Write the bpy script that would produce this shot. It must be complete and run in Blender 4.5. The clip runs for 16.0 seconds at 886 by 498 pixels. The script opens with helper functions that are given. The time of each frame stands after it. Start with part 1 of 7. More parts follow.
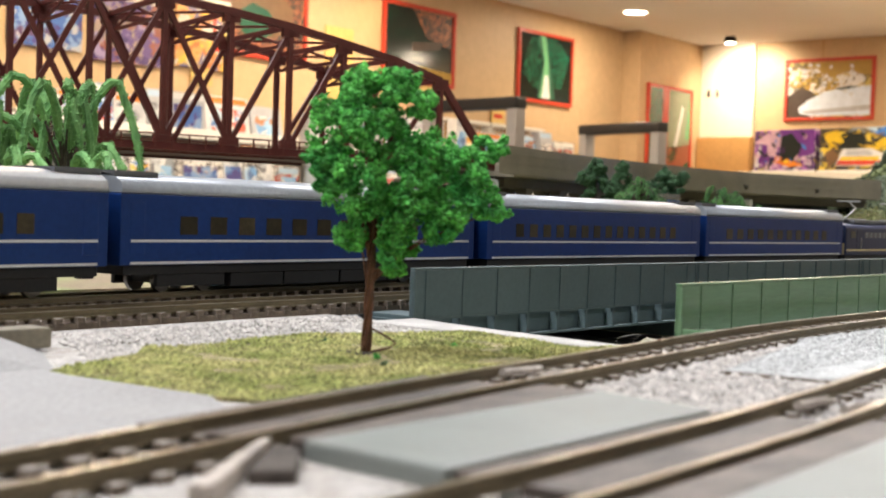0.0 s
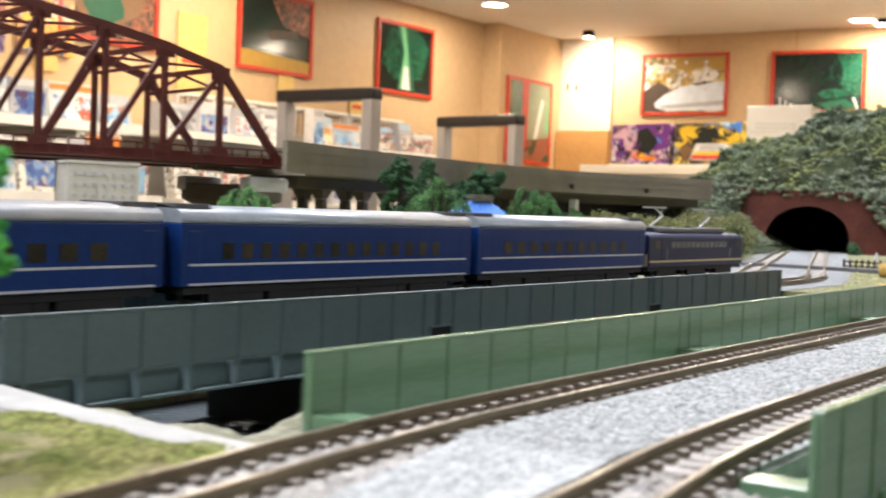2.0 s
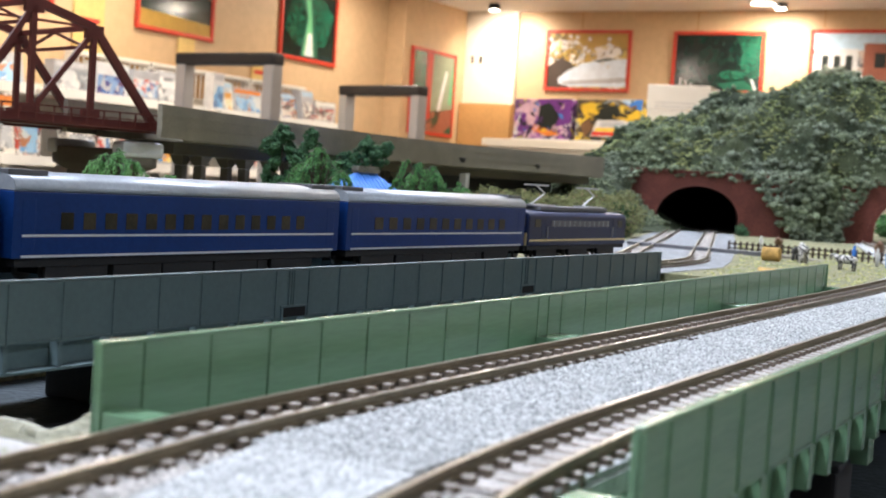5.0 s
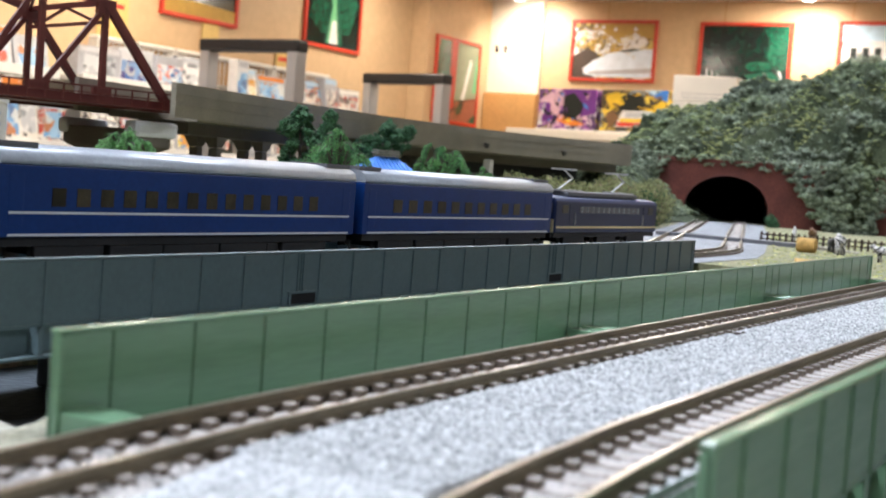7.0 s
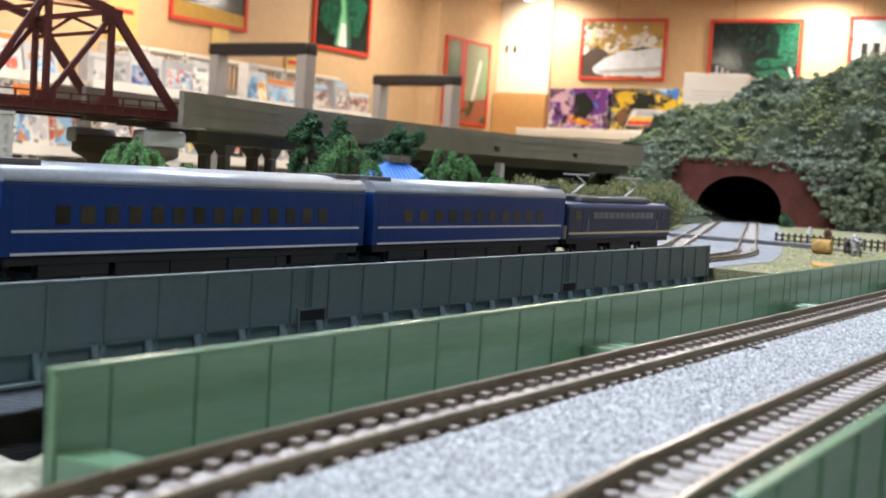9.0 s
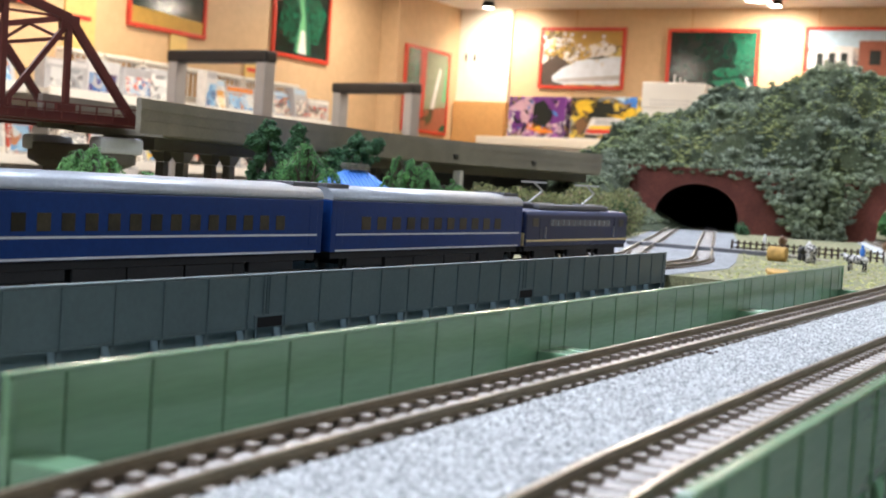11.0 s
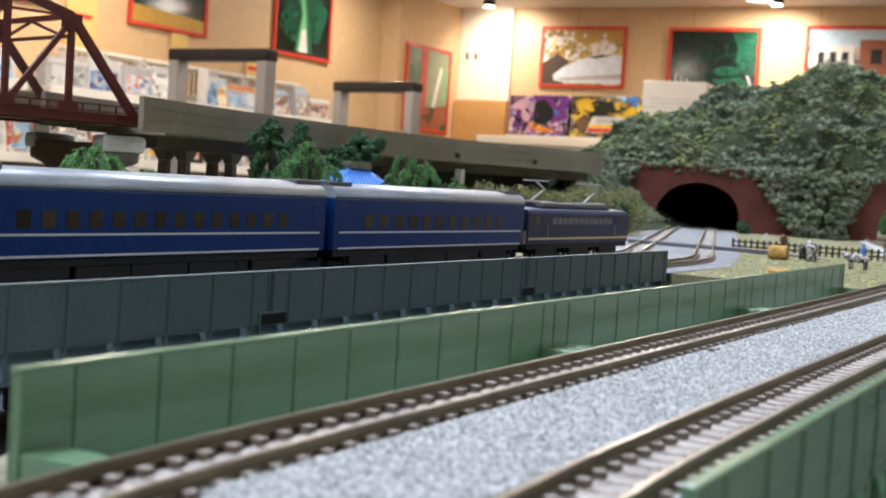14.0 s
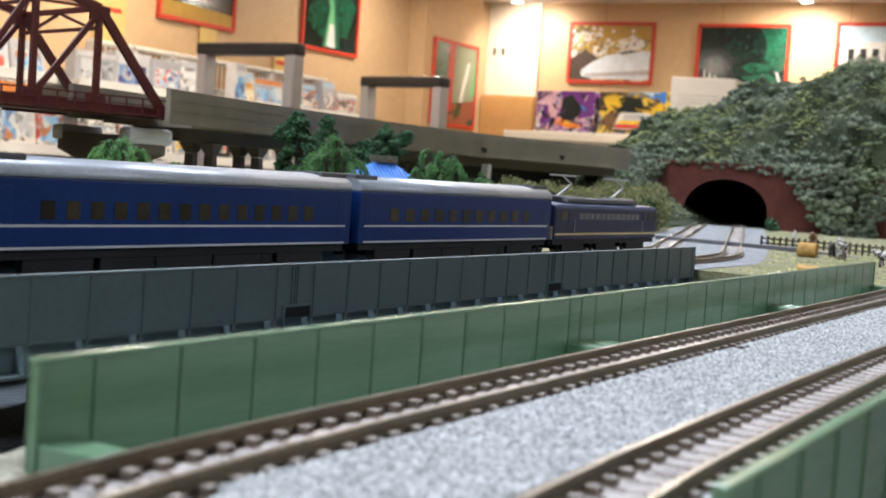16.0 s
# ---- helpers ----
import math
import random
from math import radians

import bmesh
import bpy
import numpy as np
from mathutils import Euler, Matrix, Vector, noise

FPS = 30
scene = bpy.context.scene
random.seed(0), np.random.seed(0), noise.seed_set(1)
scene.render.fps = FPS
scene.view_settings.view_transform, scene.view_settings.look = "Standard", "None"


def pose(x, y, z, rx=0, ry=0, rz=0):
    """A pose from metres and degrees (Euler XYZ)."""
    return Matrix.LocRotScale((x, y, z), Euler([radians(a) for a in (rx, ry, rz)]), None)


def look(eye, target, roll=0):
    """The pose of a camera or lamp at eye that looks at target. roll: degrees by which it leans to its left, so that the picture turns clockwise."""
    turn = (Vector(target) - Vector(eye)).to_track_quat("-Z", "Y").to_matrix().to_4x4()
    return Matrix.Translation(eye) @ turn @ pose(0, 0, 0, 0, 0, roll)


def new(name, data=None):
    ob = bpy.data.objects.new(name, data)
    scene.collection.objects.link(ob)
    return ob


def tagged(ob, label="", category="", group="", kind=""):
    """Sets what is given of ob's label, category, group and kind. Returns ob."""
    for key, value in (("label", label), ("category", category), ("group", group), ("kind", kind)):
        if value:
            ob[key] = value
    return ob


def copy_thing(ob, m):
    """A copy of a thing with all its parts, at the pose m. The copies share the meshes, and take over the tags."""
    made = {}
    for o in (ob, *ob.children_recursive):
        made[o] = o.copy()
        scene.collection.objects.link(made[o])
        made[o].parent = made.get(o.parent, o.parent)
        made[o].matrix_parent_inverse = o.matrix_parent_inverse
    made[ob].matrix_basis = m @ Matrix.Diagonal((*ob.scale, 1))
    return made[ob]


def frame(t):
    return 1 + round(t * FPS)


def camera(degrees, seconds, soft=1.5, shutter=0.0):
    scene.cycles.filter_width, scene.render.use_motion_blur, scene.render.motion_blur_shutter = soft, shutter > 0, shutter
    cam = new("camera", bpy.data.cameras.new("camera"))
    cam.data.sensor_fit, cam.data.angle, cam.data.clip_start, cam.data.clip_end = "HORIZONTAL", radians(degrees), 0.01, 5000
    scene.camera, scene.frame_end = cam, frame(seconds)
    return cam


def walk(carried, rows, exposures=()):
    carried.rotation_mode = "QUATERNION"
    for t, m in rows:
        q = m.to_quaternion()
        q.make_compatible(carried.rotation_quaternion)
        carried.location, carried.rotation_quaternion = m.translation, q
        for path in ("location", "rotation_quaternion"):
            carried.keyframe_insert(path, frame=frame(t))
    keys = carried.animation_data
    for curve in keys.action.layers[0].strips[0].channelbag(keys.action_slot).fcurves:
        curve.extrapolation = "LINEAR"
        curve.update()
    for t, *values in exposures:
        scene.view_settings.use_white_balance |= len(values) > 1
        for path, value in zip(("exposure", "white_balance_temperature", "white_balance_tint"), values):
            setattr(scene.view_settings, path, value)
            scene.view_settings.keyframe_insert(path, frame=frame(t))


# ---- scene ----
DEGREES = 37.72

# seconds, place in metres, then yaw (0 = along the bridges, left positive), pitch and lean in degrees
PATH_ROWS = [
    (0, -0.2279, -0.1262, 0.0194, 38.952, -1.652, 1.899),
    (0.5, -0.2275, -0.1257, 0.0195, 38.371, -1.019, 1.828),
    (1, -0.2272, -0.1250, 0.0203, 37.741, -1.051, 1.721),
    (1.2, -0.2257, -0.1254, 0.0203, 37.114, -1.080, 1.630),
    (1.5, -0.2032, -0.1309, 0.0214, 35.502, -1.155, 1.395),
    (1.8, -0.1630, -0.1222, 0.0259, 33.974, -1.584, 1.884),
    (2, -0.1441, -0.1181, 0.0280, 33.037, -1.848, 2.184),
    (2.2, -0.1316, -0.1208, 0.0271, 31.979, -1.962, 2.171),
    (2.5, -0.1262, -0.1220, 0.0266, 30.252, -2.150, 2.150),
    (3, -0.1272, -0.1213, 0.0294, 28.102, -2.492, 2.833),
    (3.5, -0.1283, -0.1210, 0.0280, 28.233, -2.738, 3.672),
    (6, -0.1075, -0.1177, 0.0310, 28.942, -3.237, 3.652),
    (6.5, -0.0981, -0.1162, 0.0293, 29.120, -3.604, 3.850),
    (7, -0.1008, -0.1065, 0.0270, 29.592, -3.450, 4.350),
    (7.5, -0.1016, -0.1061, 0.0262, 30.289, -3.429, 4.503),
    (8, -0.0964, -0.1070, 0.0273, 30.278, -3.458, 4.386),
    (8.5, -0.0953, -0.1066, 0.0300, 30.160, -3.452, 3.766),
    (9, -0.0951, -0.1031, 0.0297, 30.116, -3.463, 3.631),
    (11.5, -0.0974, -0.1051, 0.0294, 28.035, -3.074, 3.692),
    (12, -0.0985, -0.1054, 0.0291, 27.962, -3.254, 3.690),
    (12.5, -0.0981, -0.1051, 0.0293, 28.119, -3.359, 3.638),
    (13, -0.0947, -0.1034, 0.0292, 28.191, -3.386, 3.742),
    (13.5, -0.0958, -0.1036, 0.0293, 28.219, -3.203, 3.799),
    (14, -0.0978, -0.1048, 0.0293, 28.395, -3.055, 3.759),
    (14.5, -0.0965, -0.1045, 0.0291, 28.683, -3.160, 3.541),
    (15, -0.0974, -0.1048, 0.0291, 28.906, -3.225, 3.633),
    (15.5, -0.0948, -0.1038, 0.0286, 29.212, -3.264, 3.852),
    (16, -0.0952, -0.1035, 0.0288, 29.533, -3.337, 4.115),
]


def stand(x, y, z, yaw, pitch, lean):
    return pose(x, y, z, 90 + pitch, 0, yaw - 90) @ pose(0, 0, 0, 0, 0, lean)


cam = camera(DEGREES, 16.0, soft=1.8, shutter=0.4)
cam.data.dof.use_dof = True
cam.data.dof.focus_distance, cam.data.dof.aperture_fstop = 0.38, 50.0
walk(cam, [(r[0], stand(*r[1:])) for r in PATH_ROWS], exposures=[(0, 0.05, 6400, 10), (1.2, 0.05, 6400, 10), (1.7, 0.17, 6250, 10), (2.2, 0.12, 6080, 10), (2.7, 0.0, 5950, 10), (3.5, 0.0, 5700, 10), (5.8, 0.1, 5650, 10), (9.2, 0.03, 5650, 10), (11.5, 0.1, 5650, 10), (12.1, 0.07, 5650, 10), (12.4, -0.2, 5700, 10), (16, -0.12, 5700, 10)])

# ---- light: a closed shop, lit by its ceiling lamps ----
CEIL, FLOOR = 1.25, -1.10
world = bpy.data.worlds.new("shop_air")
world.use_nodes = True
world.node_tree.nodes["Background"].inputs[0].default_value = (0.9, 0.88, 0.85, 1)
world.node_tree.nodes["Background"].inputs[1].default_value = 0.006
scene.world = world


def area_lamp(name, x, y, z, sx, sy, watts, colour, rx=0.0, ry=0.0, rz=0.0, shape="RECTANGLE"):
    data = bpy.data.lights.new(name, "AREA")
    data.shape, data.size, data.size_y, data.energy, data.color = shape, sx, sy, watts, colour
    ob = new(name, data)
    ob.matrix_world = pose(x, y, z, rx, ry, rz)
    return ob


def spot_lamp(name, eye, target, watts, colour, cone, blend=0.7, size=0.03):
    data = bpy.data.lights.new(name, "SPOT")
    data.energy, data.color, data.spot_size, data.spot_blend, data.shadow_soft_size = watts, colour, radians(cone), blend, size
    ob = new(name, data)
    ob.matrix_world = look(eye, target)
    return ob


WARM, AMBER, NEUTRAL = (1.0, 0.80, 0.57), (1.0, 0.72, 0.40), (0.96, 0.96, 1.0)
TUBES = [(-0.5, 0.40, 24), (1.3, 0.50, 26), (0.3, -1.8, 11), (2.7, -1.6, 11), (0.6, 2.3, 16), (-2.3, -0.5, 14)]
for tx, ty, tw in TUBES:
    area_lamp("tube_light", tx, ty, CEIL - 0.05, 1.2, 0.22, tw, NEUTRAL)
# the last three are added, out of view, to brighten the rack fronts
DOWNLIGHTS = [(5.5, 2.7), (6.5, 3.9), (7.75, 2.08), (6.42, 2.15), (4.2, 3.9), (4.6, 1.6), (2.6, 3.6), (6.6, 0.0), (4.6, -1.6), (6.6, -2.4), (3.3, 3.1), (4.5, 3.0), (2.0, 3.0)]
for dx, dy in DOWNLIGHTS:
    area_lamp("downlight", dx, dy, CEIL - 0.012, 0.16, 0.16, 11 if 2.9 < dy < 3.2 else 14.5, WARM, shape="DISK")
SPOTS = [((7.72, 3.89, 1.19), (8.04, 3.89, 0.80)), ((7.80, 1.98, 1.20), (8.05, 1.98, 0.75)), ((4.75, 4.0, 1.2), (4.75, 4.4, 0.7)),
         ((3.6, 4.0, 1.2), (3.6, 4.4, 0.7)), ((2.6, 4.0, 1.2), (2.6, 4.4, 0.6)), ((7.8, 0.2, 1.2), (8.05, 0.2, 0.75))]
for eye, target in SPOTS:
    spot_lamp("wall_spot", eye, target, 56 if eye[0] > 7 and eye[1] > 3 else 28 if eye[0] > 7 else 16, WARM if eye[0] > 7 else AMBER, 140 if eye[0] > 7 else 105, 0.9)


# ---- materials ----
def mat(name, base, rough=0.6, metal=0.0, var=0.2, scale=60.0, fine=1500.0, bump=0.15, island=0.0, rnd=0.0, second=None, spec=0.4, emit=0.0, coat=0.0, stretch=None):
    m = bpy.data.materials.new(name)
    m.use_nodes = True
    nt = m.node_tree
    n, l = nt.nodes, nt.links
    p = n["Principled BSDF"]
    tc = n.new("ShaderNodeTexCoord")
    big, small = n.new("ShaderNodeTexNoise"), n.new("ShaderNodeTexNoise")
    big.inputs["Scale"].default_value, big.inputs["Detail"].default_value = scale, 4
    small.inputs["Scale"].default_value, small.inputs["Detail"].default_value = fine, 3
    where = tc.outputs["Object"]
    if stretch:
        mp = n.new("ShaderNodeMapping")
        mp.inputs["Scale"].default_value = stretch
        l.new(where, mp.inputs["Vector"])
        where = mp.outputs["Vector"]
    l.new(where, big.inputs["Vector"])
    l.new(where, small.inputs["Vector"])
    mix = n.new("ShaderNodeMix")
    mix.data_type = "RGBA"
    dark = second if second else tuple(c * (1 - 1.6 * var) for c in base)
    mix.inputs["A"].default_value, mix.inputs["B"].default_value = (*dark, 1), (*base, 1)
    ramp = n.new("ShaderNodeMapRange")
    ramp.inputs["From Min"].default_value, ramp.inputs["From Max"].default_value = 0.36, 0.62
    l.new(big.outputs["Fac"], ramp.inputs["Value"])
    l.new(ramp.outputs["Result"], mix.inputs["Factor"])
    hsv = n.new("ShaderNodeHueSaturation")
    l.new(mix.outputs["Result"], hsv.inputs["Color"])
    val = n.new("ShaderNodeMapRange")
    val.inputs["To Min"].default_value, val.inputs["To Max"].default_value = 1 - var, 1 + var
    val.inputs["From Min"].default_value, val.inputs["From Max"].default_value = 0.3, 0.7
    l.new(small.outputs["Fac"], val.inputs["Value"])
    out = val.outputs["Result"]
    if island or rnd:
        src = n.new("ShaderNodeNewGeometry" if island else "ShaderNodeObjectInfo")
        k = island if island else rnd
        r = n.new("ShaderNodeMapRange")
        r.inputs["To Min"].default_value, r.inputs["To Max"].default_value = 1 - k, 1 + k
        l.new(src.outputs["Random Per Island" if island else "Random"], r.inputs["Value"])
        mul = n.new("ShaderNodeMath")
        mul.operation = "MULTIPLY"
        l.new(out, mul.inputs[0])
        l.new(r.outputs["Result"], mul.inputs[1])
        out = mul.outputs[0]
    l.new(out, hsv.inputs["Value"])
    l.new(hsv.outputs["Color"], p.inputs["Base Color"])
    p.inputs["Roughness"].default_value, p.inputs["Metallic"].default_value = rough, metal
    p.inputs["Specular IOR Level"].default_value, p.inputs["Coat Weight"].default_value = spec, coat
    if bump:
        b = n.new("ShaderNodeBump")
        b.inputs["Strength"].default_value, b.inputs["Distance"].default_value = bump, 0.6 / fine
        l.new(small.outputs["Fac"], b.inputs["Height"])
        l.new(b.outputs["Normal"], p.inputs["Normal"])
    if emit:
        p.inputs["Emission Color"].default_value, p.inputs["Emission Strength"].default_value = (*base, 1), emit
    return m


GREEN_PLASTIC = mat("green_plastic", (0.155, 0.272, 0.158), 0.24, var=0.06, scale=60, fine=700, bump=0.03, stretch=(0.3, 1, 3), second=(0.130, 0.236, 0.137), spec=0.6)
GREY_PLASTIC = mat("dark_grey_plastic", (0.096, 0.136, 0.146), 0.44, var=0.07, scale=40, fine=900, bump=0.03)
RAIL = mat("weathered_rail", (0.172, 0.141, 0.086), 0.45, metal=0.25, var=0.15, scale=90, fine=1200, bump=0.06)
RAIL_TOP = mat("polished_rail_top", (0.42, 0.36, 0.275), 0.3, metal=0.9, var=0.15, scale=60, fine=1500, bump=0.02)
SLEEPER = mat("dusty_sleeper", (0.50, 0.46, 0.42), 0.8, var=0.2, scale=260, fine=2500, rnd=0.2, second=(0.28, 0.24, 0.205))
# dark brown with the shade of sides and gaps put into the colour
SLEEPER_SHADE = mat("shaded_sleeper_brown", (0.19, 0.150, 0.115), 0.85, var=0.2, scale=300, fine=2500)
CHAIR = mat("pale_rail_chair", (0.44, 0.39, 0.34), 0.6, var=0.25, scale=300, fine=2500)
BALLAST = mat("pale_ballast_bed", (0.51, 0.522, 0.515), 0.9, var=0.25, scale=350, fine=1400, bump=0.8, second=(0.365, 0.375, 0.372))
GRAINS = mat("ballast_grains", (0.50, 0.512, 0.505), 0.8, var=0.1, scale=800, fine=4000, bump=0.1, island=0.48)
TRACK_FILL = mat("track_filling", (0.50, 0.47, 0.44), 0.9, var=0.25, scale=220, fine=1400, bump=0.8, second=(0.29, 0.265, 0.24))
GRAVEL = mat("beige_gravel", (0.45, 0.43, 0.405), 0.92, var=0.25, scale=250, fine=1300, bump=0.9, second=(0.32, 0.29, 0.26))
ROADBED = mat("grey_roadbed", (0.285, 0.295, 0.305), 0.92, var=0.25, scale=120, fine=900, bump=0.7, second=(0.20, 0.205, 0.21))
PLASTER = mat("grey_plaster_road", (0.30, 0.295, 0.29), 0.85, var=0.13, scale=60, fine=1300, bump=0.5, second=(0.285, 0.28, 0.275))
PANEL = mat("crossing_panel", (0.195, 0.212, 0.20), 0.5, var=0.08, scale=60, fine=2500, bump=0.08, second=(0.172, 0.186, 0.174))
FILLER = mat("brown_crossing_filler", (0.108, 0.085, 0.070), 0.55, var=0.35, scale=160, fine=1800, bump=0.25)
EARTH = mat("brown_earth", (0.26, 0.20, 0.13), 0.95, var=0.25, scale=40, fine=900, bump=0.6, second=(0.25, 0.27, 0.12))
TURF = mat("dry_turf", (0.30, 0.25, 0.13), 0.95, var=0.3, scale=120, fine=1100, bump=0.9, second=(0.18, 0.17, 0.07))
TUFTS = mat("olive_turf_tufts", (0.375, 0.355, 0.145), 0.9, var=0.15, scale=110, fine=2500, bump=0.2, island=0.6, second=(0.23, 0.26, 0.075))
FIELD = mat("pale_field", (0.25, 0.232, 0.130), 0.95, var=0.3, scale=30, fine=900, bump=0.8, second=(0.18, 0.185, 0.095))
ROCK = mat("bank_rock", (0.44, 0.43, 0.35), 0.9, var=0.25, scale=70, fine=600, bump=0.9, second=(0.22, 0.21, 0.14))
RIVER = mat("dark_river_bed", (0.055, 0.068, 0.078), 0.45, var=0.3, scale=50, fine=400, bump=0.4)
WHITE_EDGE = mat("white_bank_edge", (0.47, 0.455, 0.43), 0.8, var=0.1, scale=90, fine=2000, bump=0.3)
CROWN = mat("bright_green_foam", (0.125, 0.48, 0.09), 0.85, var=0.2, scale=160, fine=3000, bump=0.3, island=0.55, second=(0.04, 0.26, 0.05))
TRUNK = mat("twisted_brown_wire", (0.13, 0.055, 0.03), 0.5, var=0.25, scale=400, fine=3000, bump=0.3)
WILLOW = mat("willow_green", (0.130, 0.295, 0.092), 0.85, var=0.2, scale=120, fine=2500, bump=0.3, island=0.5, second=(0.040, 0.125, 0.042))
FROND = mat("fresh_frond_green", (0.20, 0.41, 0.145), 0.85, var=0.2, scale=120, fine=2500, bump=0.3, island=0.3, second=(0.09, 0.23, 0.075))
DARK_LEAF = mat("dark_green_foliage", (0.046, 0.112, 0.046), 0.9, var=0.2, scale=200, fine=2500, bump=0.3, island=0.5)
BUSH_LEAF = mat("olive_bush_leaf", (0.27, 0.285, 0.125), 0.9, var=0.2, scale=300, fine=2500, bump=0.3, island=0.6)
BLOSSOM = mat("pale_pink_blossom", (0.50, 0.33, 0.24), 0.8, var=0.2, scale=300, fine=2500, bump=0.0, island=0.4)
SHRUB_LEAF = mat("grey_green_lichen", (0.10, 0.135, 0.09), 0.95, var=0.2, scale=200, fine=2500, bump=0.3, island=0.45)
BARK = mat("brown_bark", (0.075, 0.062, 0.052), 0.85, var=0.25, scale=300, fine=2500, bump=0.4)
# ground colour kept dark to paint deep shade between the lichen clumps
HILL = mat("hill_ground_shade", (0.050, 0.062, 0.028), 0.97, var=0.4, scale=26, fine=600, bump=1.0, second=(0.020, 0.029, 0.014))
LICHEN = mat("hill_lichen", (0.168, 0.196, 0.140), 0.97, var=0.45, scale=16, fine=700, bump=1.0, island=0.5, second=(0.152, 0.186, 0.100))
MOSS = mat("yellow_green_moss", (0.215, 0.232, 0.088), 0.97, var=0.3, scale=14, fine=900, bump=0.5, island=0.3, second=(0.150, 0.190, 0.075))
PORTAL = mat("red_brown_portal", (0.150, 0.044, 0.030), 0.8, var=0.2, scale=40, fine=500, bump=0.3)
BLACK = mat("tunnel_black", (0.006, 0.006, 0.007), 0.95, var=0.1)
RUST = mat("oxide_red_truss", (0.095, 0.020, 0.015), 0.45, var=0.12, scale=80, fine=1200, bump=0.05)
BEARING = mat("pale_bearing_plastic", (0.62, 0.64, 0.68), 0.4, var=0.05, scale=60, fine=900, bump=0.02)
CONCRETE = mat("viaduct_concrete", (0.24, 0.215, 0.165), 0.7, var=0.1, scale=40, fine=900, bump=0.15)
PIER = mat("pier_grey", (0.125, 0.110, 0.092), 0.75, var=0.1, scale=40, fine=900, bump=0.15)
NAVY = mat("navy_coach_paint", (0.009, 0.038, 0.172), 0.36, var=0.08, scale=60, fine=900, bump=0.02, spec=0.25)
NAVY_DARK = mat("dark_navy_end", (0.012, 0.022, 0.072), 0.45, var=0.08, scale=60, fine=900, bump=0.02)
ROOF_SILVER = mat("silver_roof", (0.33, 0.355, 0.385), 0.36, metal=0.2, var=0.08, scale=60, fine=900, bump=0.03)
ROOF_DARK = mat("roof_dark_grey", (0.13, 0.13, 0.14), 0.6, var=0.1)
STRIPE = mat("silver_stripe", (0.72, 0.75, 0.80), 0.3, metal=0.3, var=0.04)
CREAM = mat("cream_paint", (0.72, 0.58, 0.30), 0.4, var=0.05)
UNDER = mat("black_underframe", (0.012, 0.012, 0.013), 0.7, var=0.2)
WINDOW = mat("amber_window", (0.040, 0.031, 0.018), 0.3, var=0.25, scale=250, fine=900, bump=0.0, rnd=0.6)
WHEEL = mat("dark_steel_wheel", (0.16, 0.15, 0.14), 0.4, metal=0.7, var=0.1)
ROOF_BLUE = mat("blue_tin_roof", (0.10, 0.26, 0.72), 0.5, var=0.08, scale=120, fine=1500, bump=0.1)
HOUSE_WHITE = mat("white_model_wall", (0.62, 0.60, 0.55), 0.7, var=0.08, scale=60, fine=900, bump=0.1)
HOUSE_WALL = mat("cream_house_wall", (0.50, 0.46, 0.38), 0.8, var=0.12)
FENCE_WOOD = mat("dark_fence_wood", (0.06, 0.04, 0.03), 0.8, var=0.2)
STRAW = mat("straw_bale", (0.55, 0.34, 0.10), 0.9, var=0.2, scale=300, fine=3000, bump=0.5)
FIGURE_WHITE = mat("painted_white_figure", (0.62, 0.60, 0.56), 0.6, var=0.1)
FIGURE_DARK = mat("painted_black_patch", (0.03, 0.03, 0.035), 0.6, var=0.1)
PIER_DARK = mat("dark_pier", (0.03, 0.03, 0.033), 0.7, var=0.2)
FIGURE_BLUE = mat("painted_blue_coat", (0.04, 0.16, 0.55), 0.6, var=0.1)
FIGURE_BROWN = mat("painted_brown_hide", (0.22, 0.12, 0.07), 0.6, var=0.15)
WALL_WOOD = mat("maple_wall_panel", (0.59, 0.42, 0.245), 0.5, var=0.05, scale=1.2, fine=24, bump=0.01)
WALL_PALE = mat("pale_wall_panel", (0.74, 0.68, 0.58), 0.6, var=0.03, scale=1.5, fine=30, bump=0.01)
CABINET = mat("honey_wood_cabinet", (0.50, 0.28, 0.10), 0.45, var=0.08, scale=2, fine=40, bump=0.02)
CEILING = mat("white_ceiling_board", (0.80, 0.78, 0.74), 0.8, var=0.03, scale=1.5, fine=60, bump=0.03)
FLOORING = mat("grey_shop_floor", (0.22, 0.20, 0.18), 0.5, var=0.08, scale=2, fine=60, bump=0.03)
RED_FRAME = mat("red_picture_frame", (0.52, 0.045, 0.02), 0.35, var=0.05, scale=8, fine=80, bump=0.0)
STEEL_GREY = mat("brushed_aluminium_post", (0.42, 0.42, 0.43), 0.4, metal=0.6, var=0.05, scale=10, fine=200, bump=0.02)
BLACK_CAP = mat("black_plastic_cap", (0.012, 0.012, 0.013), 0.4, var=0.05, scale=10, fine=200)
SHELF_WHITE = mat("white_shelf_metal", (0.66, 0.64, 0.60), 0.5, var=0.05, scale=6, fine=120, bump=0.02)
PAPER = mat("white_paper", (0.85, 0.84, 0.81), 0.8, var=0.03, scale=8, fine=200)
LAMP_GLASS = mat("lit_lamp_glass", (1.0, 0.86, 0.64), 0.5, var=0.0, bump=0.0, emit=14.0)
TUBE_GLASS = mat("lit_tube_glass", (1.0, 0.96, 0.9), 0.5, var=0.0, bump=0.0, emit=6.0)
TABLE_SIDE = mat("table_side_board", (0.20, 0.16, 0.12), 0.6, var=0.1, scale=4, fine=80)
PLAIN = {}


